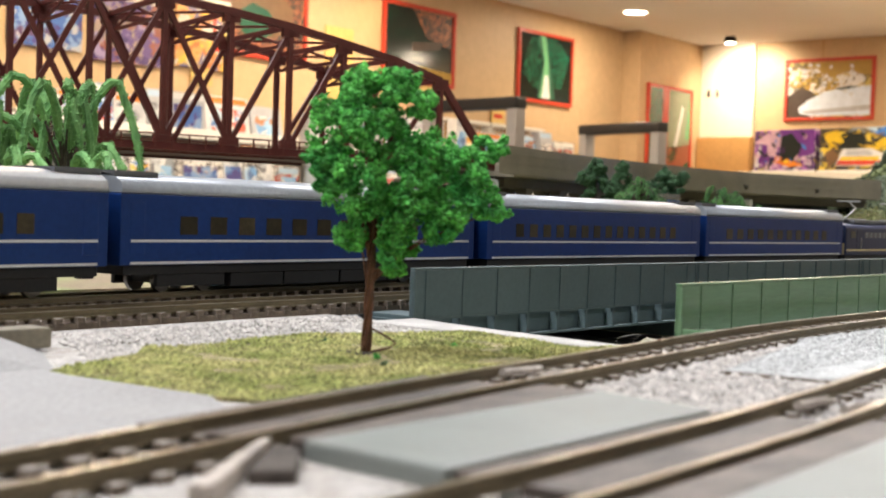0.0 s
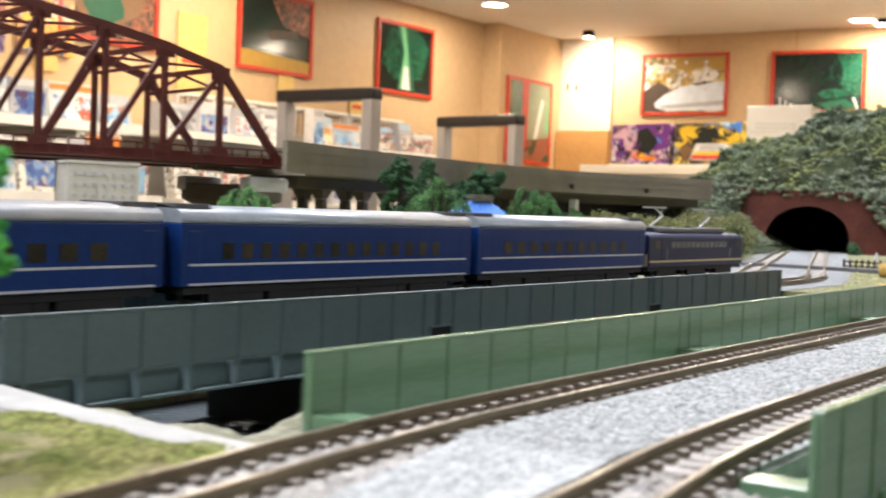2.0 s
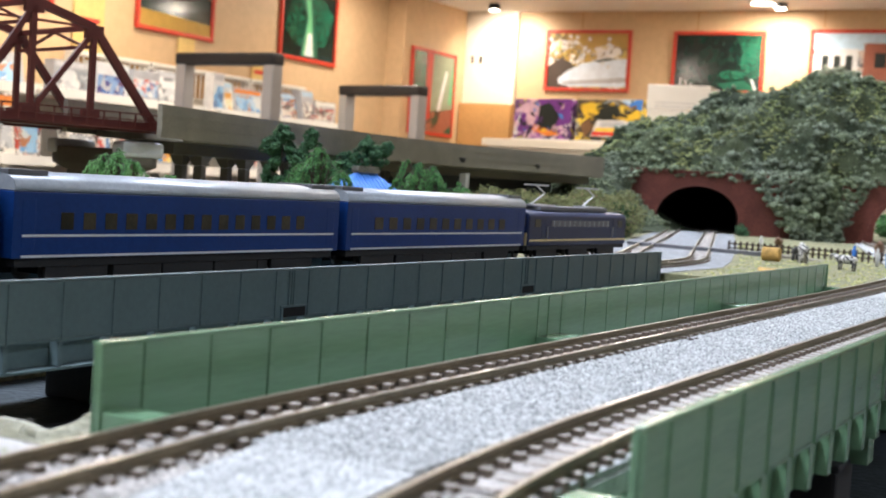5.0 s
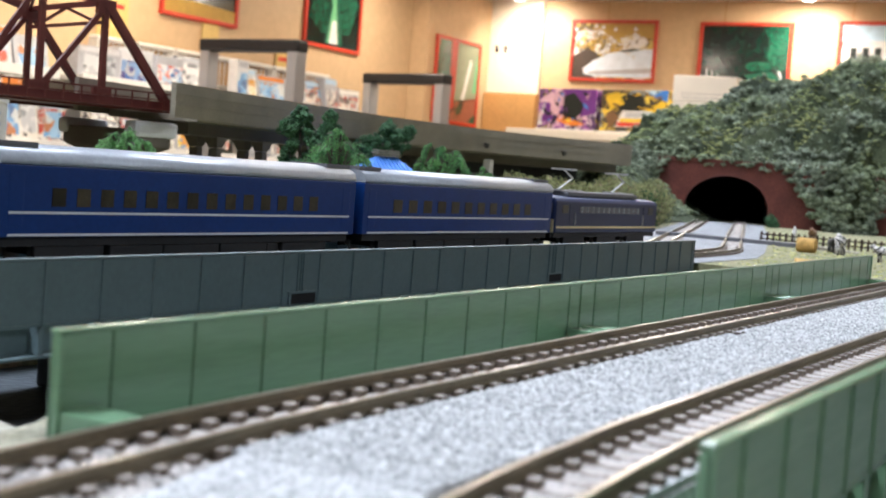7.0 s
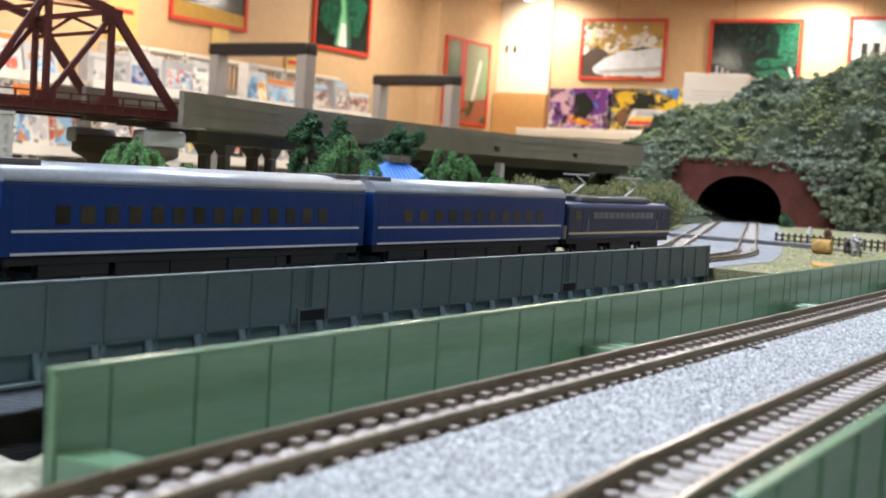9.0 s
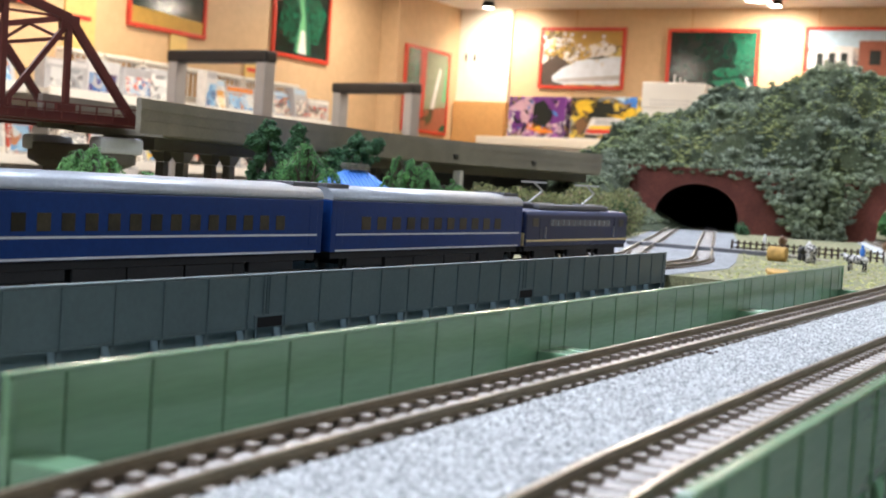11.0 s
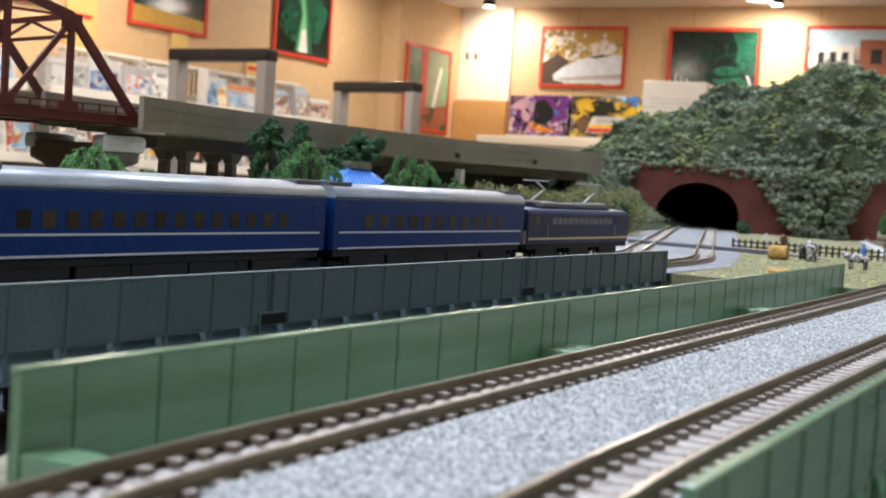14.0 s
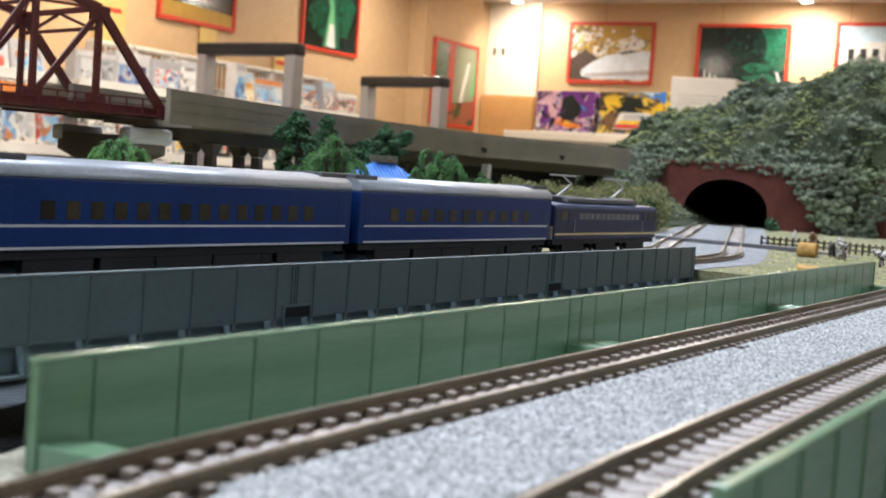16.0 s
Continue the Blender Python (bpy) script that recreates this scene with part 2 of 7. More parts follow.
def paint(key, colour, rough=0.35):
    """A printed or painted plain colour, kept once."""
    if key not in PLAIN:
        PLAIN[key] = mat(key, colour, rough, var=0.08, scale=25, fine=300, bump=0.0)
    return PLAIN[key]



def print_mix(key, colours, scale=22.0, rough=0.34):
    """Busy glossy print: irregular patches of a few inks."""
    if key in PLAIN:
        return PLAIN[key]
    m = bpy.data.materials.new(key)
    m.use_nodes = True
    n, l = m.node_tree.nodes, m.node_tree.links
    p = n["Principled BSDF"]
    tc, wob, vor, add, ramp = n.new("ShaderNodeTexCoord"), n.new("ShaderNodeTexNoise"), n.new("ShaderNodeTexVoronoi"), n.new("ShaderNodeMixRGB"), n.new("ShaderNodeValToRGB")
    wob.inputs["Scale"].default_value, wob.inputs["Detail"].default_value = scale * 0.9, 5
    vor.inputs["Scale"].default_value = scale
    info = n.new("ShaderNodeObjectInfo")
    shift = n.new("ShaderNodeVectorMath")
    shift.operation = "ADD"
    l.new(tc.outputs["Object"], shift.inputs[0])
    l.new(info.outputs["Random"], shift.inputs[1])
    l.new(shift.outputs[0], wob.inputs["Vector"])
    add.blend_type = "LINEAR_LIGHT"
    add.inputs[0].default_value = 0.09
    l.new(shift.outputs[0], add.inputs[1])
    l.new(wob.outputs["Color"], add.inputs[2])
    l.new(add.outputs[0], vor.inputs["Vector"])
    sep = n.new("ShaderNodeSeparateColor")
    l.new(vor.outputs["Color"], sep.inputs[0])
    ramp.color_ramp.interpolation = "CONSTANT"
    while len(ramp.color_ramp.elements) < len(colours):
        ramp.color_ramp.elements.new(0.5)
    for i, c in enumerate(colours):
        ramp.color_ramp.elements[i].position, ramp.color_ramp.elements[i].color = i / len(colours), (*c, 1)
    l.new(sep.outputs[0], ramp.inputs[0])
    l.new(ramp.outputs[0], p.inputs["Base Color"])
    p.inputs["Roughness"].default_value = rough
    PLAIN[key] = m
    return m


# ---- mesh tools ----
ball = bmesh.new()
bmesh.ops.create_icosphere(ball, subdivisions=1, radius=1.0)
BALL_V, BALL_F = [v.co.copy() for v in ball.verts], [tuple(v.index for v in f.verts) for f in ball.faces]
ball.free()


class Shape:
    """Gathers vertices and faces of one mesh."""

    def __init__(self):
        self.v, self.f = [], []

    def add(self, verts, faces):
        k = len(self.v)
        self.v.extend(verts)
        self.f.extend(tuple(k + i for i in q) for q in faces)
        return self

    def box(self, x0, x1, y0, y1, z0, z1):
        v = [(x, y, z) for z in (z0, z1) for x, y in ((x0, y0), (x1, y0), (x1, y1), (x0, y1))]
        return self.add(v, [(3, 2, 1, 0), (4, 5, 6, 7), (0, 1, 5, 4), (1, 2, 6, 5), (2, 3, 7, 6), (3, 0, 4, 7)])

    def prism(self, outline, z0, z1):
        """An upright prism over an outline given anticlockwise."""
        n = len(outline)
        v = [(x, y, z0) for x, y in outline] + [(x, y, z1) for x, y in outline]
        f = [tuple(range(n - 1, -1, -1)), tuple(range(n, 2 * n))]
        f += [(i, (i + 1) % n, n + (i + 1) % n, n + i) for i in range(n)]
        return self.add(v, f)

    def tube(self, points, radii, n=8, caps=True):
        pts = [Vector(p) for p in points]
        if not isinstance(radii, (list, tuple)):
            radii = [radii] * len(pts)
        k, up = len(self.v), Vector((0.123, 0.31, 0.94))
        for i, p in enumerate(pts):
            d = (pts[min(i + 1, len(pts) - 1)] - pts[max(i - 1, 0)]).normalized()
            a = d.cross(up)
            if a.length < 0.05:
                a = d.cross(Vector((1, 0, 0)))
            a.normalize()
            b = d.cross(a)
            for j in range(n):
                w = 2 * math.pi * j / n
                self.v.append(tuple(p + radii[i] * (math.cos(w) * a + math.sin(w) * b)))
        for i in range(len(pts) - 1):
            for j in range(n):
                q = (j + 1) % n
                self.f.append((k + i * n + j, k + i * n + q, k + (i + 1) * n + q, k + (i + 1) * n + j))
        if caps:
            self.f.append(tuple(k + j for j in range(n - 1, -1, -1)))
            self.f.append(tuple(k + (len(pts) - 1) * n + j for j in range(n)))
        return self

    def bar(self, p, q, w, h):
        """A square-edged bar from p to q, w wide and h deep."""
        p, q = Vector(p), Vector(q)
        d = (q - p).normalized()
        s = d.cross(Vector((0, 0, 1)))
        s = s.normalized() if s.length > 0.02 else Vector((1, 0, 0))
        t = s.cross(d)
        v = [tuple(e + s * a * w / 2 + t * b * h / 2) for e in (p, q) for a, b in ((-1, -1), (1, -1), (1, 1), (-1, 1))]
        return self.add(v, [(0, 1, 2, 3), (7, 6, 5, 4), (0, 4, 5, 1), (1, 5, 6, 2), (2, 6, 7, 3), (3, 7, 4, 0)])

    def sweep(self, path, profile, closed=True):
        """Moves a profile (sideways, up) along a level path."""
        pts = [Vector(p) for p in path]
        k, n = len(self.v), len(profile)
        for i, p in enumerate(pts):
            d = pts[min(i + 1, len(pts) - 1)] - pts[max(i - 1, 0)]
            s = Vector((d.y, -d.x, 0)).normalized()
            self.v.extend(tuple(p + s * a + Vector((0, 0, b))) for a, b in profile)
        for i in range(len(pts) - 1):
            for j in range(n if closed else n - 1):
                q = (j + 1) % n
                self.f.append((k + i * n + j, k + (i + 1) * n + j, k + (i + 1) * n + q, k + i * n + q))
        if closed:
            self.f.append(tuple(k + j for j in range(n)))
            self.f.append(tuple(k + (len(pts) - 1) * n + j for j in range(n - 1, -1, -1)))
        return self

    def loft(self, rings):
        """Stacked rectangles with rounded corners, each as (half x, half y, corner, z)."""
        k, n = len(self.v), 24
        for a, b, r, z in rings:
            for q in range(n):
                w = 6.2832 * (q // 6 + (q % 6) / 5.0) / 4
                self.v.append((math.copysign(a - r, math.cos(w + (0.01 if q % 6 == 0 else -0.01 if q % 6 == 5 else 0))) + r * math.cos(w), math.copysign(b - r, math.sin(w + (0.01 if q % 6 == 0 else -0.01 if q % 6 == 5 else 0))) + r * math.sin(w), z))
        for i in range(len(rings) - 1):
            self.f += [(k + i * n + j, k + i * n + (j + 1) % n, k + (i + 1) * n + (j + 1) % n, k + (i + 1) * n + j) for j in range(n)]
        self.f += [tuple(k + j for j in range(n - 1, -1, -1)), tuple(k + (len(rings) - 1) * n + j for j in range(n))]
        return self

    def lump(self, c, r, rng, flat=0.85):
        """A curly knob of foam: a ball with dents and swellings."""
        o = Vector((rng.random() * 50, rng.random() * 50, rng.random() * 50))
        v = []
        for p in BALL_V:
            d = r * (1.0 + 0.55 * noise.noise(p * 1.9 + o))
            v.append((c[0] + p.x * d, c[1] + p.y * d, c[2] + p.z * d * flat))
        return self.add(v, BALL_F)

    def crumb(self, c, r, rng, flat=1.0):
        """One small irregular crumb of foam, stone or leaf."""
        v = []
        a = rng.random() * 6.283
        for i in range(5):
            w, s = a + 1.2566 * i, r * (0.65 + 0.7 * rng.random())
            v.append((c[0] + s * math.cos(w), c[1] + s * math.sin(w), c[2] + r * flat * (rng.random() - 0.5) * 0.8))
        v.append((c[0] + r * 0.3 * (rng.random() - 0.5), c[1] + r * 0.3 * (rng.random() - 0.5), c[2] + r * flat * (0.7 + 0.6 * rng.random())))
        v.append((c[0], c[1], c[2] - r * flat * (0.7 + 0.6 * rng.random())))
        return self.add(v, [(i, (i + 1) % 5, 5) for i in range(5)] + [((i + 1) % 5, i, 6) for i in range(5)])

    def blade(self, c, r, h, lean, rng):
        """A short stiff fibre: a leaning three-sided spike."""
        a = rng.random() * 6.283
        v = [(c[0] + r * math.cos(a + 2.094 * i), c[1] + r * math.sin(a + 2.094 * i), c[2]) for i in range(3)]
        v.append((c[0] + lean * math.cos(a), c[1] + lean * math.sin(a), c[2] + h))
        return self.add(v, [(0, 1, 3), (1, 2, 3), (2, 0, 3)])

    def moved(self, m):
        self.v = [tuple(m @ Vector(p)) for p in self.v]
        return self

    def mesh(self, name, material, bevel=0.0, smooth=False, weld=False):
        me = bpy.data.meshes.new(name)
        me.from_pydata(self.v, [], self.f)
        me.materials.append(material)
        if bevel or weld:
            bm = bmesh.new()
            bm.from_mesh(me)
            if weld:
                bmesh.ops.remove_doubles(bm, verts=bm.verts, dist=1e-5)
            bmesh.ops.recalc_face_normals(bm, faces=bm.faces)
            sharp = [e for e in bm.edges if len(e.link_faces) == 2 and e.calc_face_angle(0) > 0.6]
            if bevel:
                bmesh.ops.bevel(bm, geom=sharp, offset=bevel, segments=2, profile=0.6, affect="EDGES", clamp_overlap=True)
            bm.to_mesh(me)
            bm.free()
        if smooth:
            me.polygons.foreach_set("use_smooth", [True] * len(me.polygons))
        me.update()
        return me


def part(name, shape, material, parent, label="", bevel=0.0, smooth=False, at=(0, 0, 0)):
    """Links a shape, or a ready mesh, as one mesh object under a thing or a part."""
    me = shape if isinstance(shape, bpy.types.Mesh) else shape.mesh(name, material, bevel, smooth)
    ob = new(name, me)
    ob.parent = parent
    ob.location = at
    return tagged(ob, label)


def thing(name, label, category, group="", kind="", at=(0, 0, 0), turn=0.0):
    ob = new(name)
    ob.empty_display_size = 0.01
    ob.matrix_world = pose(*at, 0, 0, turn)
    return tagged(ob, label, category, group, kind)


def solid(name, shape, material, label, category, kind="", group="", bevel=0.0, smooth=False):
    """A thing that is one mesh."""
    return tagged(new(name, shape.mesh(name, material, bevel, smooth)), label, category, group, kind)


def glide(points, step):
    """A smooth path through points, sampled at even steps."""
    p = [np.array(q, float) for q in points]
    p = [2 * p[0] - p[1]] + p + [2 * p[-1] - p[-2]]
    fine = []
    for i in range(1, len(p) - 2):
        for u in np.linspace(0, 1, 40, endpoint=False):
            a, b, c, d = p[i - 1:i + 3]
            fine.append(0.5 * (2 * b + (c - a) * u + (2 * a - 5 * b + 4 * c - d) * u * u + (3 * b - a - 3 * c + d) * u ** 3))
    fine.append(p[-2])
    fine = np.array(fine)
    run = np.concatenate([[0], np.cumsum(np.linalg.norm(np.diff(fine, axis=0), axis=1))])
    s = np.arange(0, run[-1], step)
    return np.stack([np.interp(s, run, fine[:, k]) for k in range(3)], 1)


# ---- the room ----
def wall(name, outline, z0=FLOOR, z1=CEIL, material=WALL_WOOD, label="honey maple panelled shop wall"):
    return solid(name, Shape().prism(outline, z0, z1), material, label, "wall", "structure")


WX = 8.08  # far wall's face
wall("wall_far", [(WX, -4.2), (WX + 0.15, -4.2), (WX + 0.15, 4.6), (WX, 4.6)])
wall("wall_left", [(-4.0, 4.40), (7.20, 4.40), (7.20, 4.60), (-4.0, 4.60)])
wall("wall_jog", [(7.20, 4.27), (WX, 4.27), (WX, 4.60), (7.20, 4.60)], label="honey maple wall standing forward beside the corner")
wall("wall_right", [(-4.0, -4.35), (WX, -4.35), (WX, -4.20), (-4.0, -4.20)])
wall("wall_back", [(-4.15, -4.35), (-4.0, -4.35), (-4.0, 4.60), (-4.15, 4.60)])
pale_wall = wall("wall_pale", [(WX - 0.03, 3.865), (WX, 3.865), (WX, 4.268), (WX - 0.03, 4.268)], 0.605, CEIL, WALL_PALE, "pale lit panel above a low wooden cupboard")
solid("ceiling", Shape().box(-4.15, WX + 0.15, -4.35, 4.60, CEIL, CEIL + 0.1), CEILING, "white boarded shop ceiling", "ceiling", "structure")
solid("floor", Shape().box(-4.15, WX + 0.15, -4.35, 4.60, FLOOR - 0.1, FLOOR), FLOORING, "grey shop floor", "floor", "structure")
seams = Shape()
for k in range(12):
    seams.box(WX - 0.002, WX, -3.9 + 0.9 * k * 0.9, -3.894 + 0.9 * k * 0.9, 0.0, CEIL)
solid("trim_far", seams, CABINET, "thin joints of the wall panels", "trim", "structure")

for i, (dx, dy) in enumerate(DOWNLIGHTS):
    d = thing("downlight", "round recessed downlight glowing warm white in the ceiling", "lamp", "ceiling downlights", at=(dx, dy, CEIL))
    ring = Shape().tube([(0, 0, -0.008), (0, 0, 0.0)], [0.085, 0.095], 28)
    part("rim", ring, CEILING, d, "white rim")
    part("lens", Shape().tube([(0, 0, -0.010), (0, 0, -0.0085)], [0.07, 0.07], 28), LAMP_GLASS, d, "glowing lens")
for tx, ty, tw in TUBES:
    d = thing("ceiling_light", "long neutral white ceiling light", "lamp", "ceiling lights", at=(tx, ty, CEIL))
    part("housing", Shape().box(-0.62, 0.62, -0.13, 0.13, -0.03, 0), SHELF_WHITE, d)
    part("diffuser", Shape().box(-0.6, 0.6, -0.11, 0.11, -0.036, -0.0302), TUBE_GLASS, d, "lit diffuser")
for eye, target in SPOTS:
    d = thing("spotlight", "small black ceiling spotlight aimed at the wall", "lamp", "wall spotlights", at=(eye[0], eye[1], CEIL))
    part("stem", Shape().tube([(0, 0, 0), (0, 0, -0.03)], 0.01, 10), BLACK_CAP, d)
    part("can", Shape().tube([(0, 0, eye[2] - CEIL + 0.06), (0, 0, eye[2] - CEIL + 0.02)], [0.035, 0.045], 20), BLACK_CAP, d)
    part("bulb", Shape().tube([(0, 0, eye[2] - CEIL + 0.019), (0, 0, eye[2] - CEIL + 0.012)], [0.036, 0.03], 20), LAMP_GLASS, d, "lit bulb")


for y in (4.203, 4.136):
    part("handle", Shape().box(WX - 0.046, WX - 0.0302, y - 0.006, y + 0.006, 0.885, 0.935), BLACK_CAP, pale_wall, "small dark handle", bevel=0.002)


def picture(label, width, height, m, patches, ground_colour, name="picture"):
    """A red framed poster in its own plane (x across, z up), with plain printed shapes."""
    t = tagged(new("framed_poster"), label, "poster", "posters on the walls")
    t.matrix_world = m
    w, h, b = width / 2, height / 2, 0.022
    part("frame", Shape().box(-w, w, 0, 0.02, h - b, h), RED_FRAME, t, bevel=0.003)
    part("frame", Shape().box(-w, w, 0, 0.02, -h, -h + b), RED_FRAME, t, bevel=0.003)
    part("frame", Shape().box(-w, -w + b, 0.0005, 0.0195, -h + b, h - b), RED_FRAME, t, bevel=0.003)
    part("frame", Shape().box(w - b, w, 0.0005, 0.0195, -h + b, h - b), RED_FRAME, t, bevel=0.003)
    part("print", Shape().box(-w + b, w - b, 0.010, 0.018, -h + b, h - b), ground_colour, t)
    for i, (material, outline) in enumerate(patches):
        s = Shape()
        pts = [(max(-w + b, min(w - b, x * width)), max(-h + b, min(h - b, z * height))) for x, z in outline]
        y = 0.0094 - 0.0004 * i
        s.add([(x, y, z) for x, z in pts], [tuple(range(len(pts)))])
        s.add([(x, 0.0105, z) for x, z in pts], [tuple(range(len(pts) - 1, -1, -1))])
        part("printed_shape", s, material, t)
    return t


def blob(cx, cz, rx, rz, n=14, rough=0.15, seed=1):
    rng = random.Random(seed)
    return [(cx + rx * (1 + rough * (rng.random() - 0.5) * 2) * math.cos(6.2832 * k / n), cz + rz * (1 + rough * (rng.random() - 0.5) * 2) * math.sin(6.2832 * k / n)) for k in range(n)]


far = lambda y, z: pose(WX - 0.022, y, z, 0, 0, -90)
left = lambda x, z, yy=4.40: pose(x, yy - 0.022, z, 0, 0, 0)
P_WHITE, P_GREY, P_OCHRE = paint("print_white", (0.66, 0.66, 0.68)), paint("print_grey", (0.45, 0.46, 0.5)), paint("print_ochre", (0.42, 0.26, 0.04))
P_BLACK, P_FOREST, P_LIME = paint("print_black", (0.012, 0.018, 0.016)), paint("print_forest", (0.01, 0.09, 0.05)), paint("print_lime", (0.14, 0.42, 0.2))
P_BRICK, P_SKY, P_RED = paint("print_brick", (0.30, 0.10, 0.06)), paint("print_sky", (0.45, 0.6, 0.75)), paint("print_red", (0.55, 0.05, 0.03))
P_MIST = paint("print_mist", (0.26, 0.30, 0.20))
P_YELLOW, P_PURPLE, P_BLUE = paint("print_yellow", (0.75, 0.50, 0.03)), paint("print_purple", (0.16, 0.04, 0.26)), paint("print_blue", (0.06, 0.2, 0.6))
P_PINK, P_ORANGE, P_BROWN = paint("print_pink", (0.62, 0.40, 0.50)), paint("print_orange", (0.7, 0.22, 0.03)), paint("print_brown", (0.18, 0.10, 0.05))
M_BLOSSOM = print_mix("blossom_print", [(0.40, 0.24, 0.03), (0.16, 0.11, 0.03), (0.72, 0.70, 0.68), (0.62, 0.60, 0.60), (0.45, 0.30, 0.05), (0.10, 0.08, 0.03), (0.55, 0.42, 0.10)], 26)
M_WOODS = print_mix("night_wood_print", [(0.006, 0.010, 0.010), (0.004, 0.016, 0.012), (0.008, 0.013, 0.013), (0.006, 0.030, 0.020), (0.005, 0.009, 0.010)], 30, 0.12)
M_LEAVES = print_mix("forest_print", [(0.006, 0.042, 0.025), (0.012, 0.09, 0.05), (0.005, 0.022, 0.014), (0.03, 0.15, 0.09)], 55, 0.12)
M_TOWN = print_mix("town_print", [(0.62, 0.62, 0.64), (0.28, 0.27, 0.28), (0.75, 0.75, 0.77), (0.12, 0.12, 0.13), (0.5, 0.4, 0.35)], 24)
M_ROBOT = print_mix("purple_pack_print", [(0.13, 0.03, 0.22), (0.04, 0.02, 0.09), (0.30, 0.10, 0.40), (0.62, 0.42, 0.55), (0.10, 0.04, 0.18), (0.02, 0.02, 0.03), (0.30, 0.24, 0.05), (0.55, 0.50, 0.56)], 30)
M_GOLD = print_mix("gold_pack_print", [(0.45, 0.30, 0.03), (0.06, 0.05, 0.03), (0.70, 0.52, 0.06), (0.16, 0.12, 0.05), (0.03, 0.03, 0.03), (0.10, 0.08, 0.05), (0.22, 0.25, 0.28)], 24)
M_PACKS = [print_mix("pack_print_a", [(0.75, 0.76, 0.78), (0.55, 0.65, 0.78), (0.78, 0.78, 0.76), (0.20, 0.35, 0.62), (0.7, 0.7, 0.7)], 26),
           print_mix("pack_print_b", [(0.75, 0.74, 0.70), (0.32, 0.30, 0.28), (0.70, 0.68, 0.62), (0.10, 0.09, 0.09), (0.75, 0.73, 0.7)], 30),
           print_mix("pack_print_c", [(0.70, 0.55, 0.08), (0.75, 0.75, 0.72), (0.62, 0.30, 0.05), (0.75, 0.70, 0.5), (0.12, 0.25, 0.5)], 26),
           print_mix("pack_print_d", [(0.42, 0.55, 0.70), (0.75, 0.76, 0.77), (0.10, 0.20, 0.45), (0.60, 0.10, 0.06), (0.72, 0.72, 0.72)], 28),
           print_mix("pack_print_e", [(0.5, 0.08, 0.05), (0.74, 0.72, 0.7), (0.15, 0.12, 0.12), (0.7, 0.66, 0.6), (0.3, 0.3, 0.32)], 30)]
M_BANNER = [print_mix("banner_blue", [(0.06, 0.14, 0.40), (0.20, 0.32, 0.55), (0.07, 0.06, 0.22), (0.42, 0.42, 0.46), (0.05, 0.10, 0.32), (0.10, 0.05, 0.12)], 24),
            print_mix("banner_purple", [(0.14, 0.09, 0.26), (0.30, 0.24, 0.42), (0.36, 0.28, 0.24), (0.08, 0.05, 0.17), (0.28, 0.10, 0.08)], 24),
            print_mix("banner_yellow", [(0.60, 0.40, 0.06), (0.55, 0.30, 0.10), (0.45, 0.16, 0.05), (0.50, 0.47, 0.42), (0.16, 0.14, 0.25)], 22)]
M_SCENE = print_mix("grey_scene_print", [(0.50, 0.52, 0.55), (0.62, 0.64, 0.66), (0.30, 0.32, 0.35), (0.70, 0.70, 0.70), (0.20, 0.20, 0.22)], 20)
M_SEA = print_mix("blue_model_print", [(0.16, 0.34, 0.62), (0.30, 0.50, 0.72), (0.60, 0.64, 0.66), (0.45, 0.20, 0.10), (0.12, 0.20, 0.40), (0.40, 0.55, 0.70)], 18)
P_CREAM, P_NOSE, P_DUSK = paint("print_cream", (0.66, 0.48, 0.17)), paint("print_blue_white", (0.70, 0.78, 0.90)), paint("print_dusk", (0.07, 0.05, 0.04))
bullet = [(M_BLOSSOM, [(-.5, -.5), (-.1, -.5), (.0, .1), (-.2, .5), (-.5, .5)]), (P_OCHRE, [(-.16, .5), (.5, .5), (.5, .2), (.2, .26), (-.04, .16)]), (P_DUSK, [(-.5, -.5), (-.2, -.5), (-.12, -.1), (-.3, .05), (-.5, -.1)]),
          (P_NOSE, [(-.34, -.30), (-.22, -.16), (-.04, -.04), (.16, .02), (.5, .04), (.5, -.42), (-.2, -.42), (-.32, -.38)]), (P_GREY, [(-.30, -.34), (.5, -.26), (.5, -.34), (-.24, -.40)]), (P_BLACK, [(.06, .00), (.24, .045), (.34, .03), (.16, -.02)])]
blooms = random.Random(6)
bullet += [(P_WHITE, blob(blooms.uniform(-.45, .42), blooms.uniform(.12, .46) if k % 3 else blooms.uniform(-.2, .2) - .0, .022, .03, n=8, seed=k)) for k in range(14)]
picture("poster of a white bullet train under blossom, red frame", 0.62, 0.415, far(3.337, 0.915), bullet, M_BLOSSOM)
forest = [(M_LEAVES, [(.17, .5), (.5, .5), (.5, -.2), (.36, -.3), (.24, -.05), (.26, .2)]), (M_LEAVES, blob(.16, -.20, .16, .08, seed=5)), (P_FOREST, [(.0, -.34), (.3, -.28), (.45, -.44), (.1, -.44)]), (P_GREY, [(.36, -.26), (.39, -.26), (.44, -.5), (.41, -.5)])]
forest += [(P_WHITE, [(-.40 + .06 * k, -.5), (-.385 + .06 * k, -.5), (-.385 + .06 * k, -.25 - .04 * k), (-.40 + .06 * k, -.25 - .04 * k)]) for k in range(3)]
picture("poster of a dark green forest line, red frame", 0.61, 0.40, far(2.432, 0.915), forest, M_WOODS)
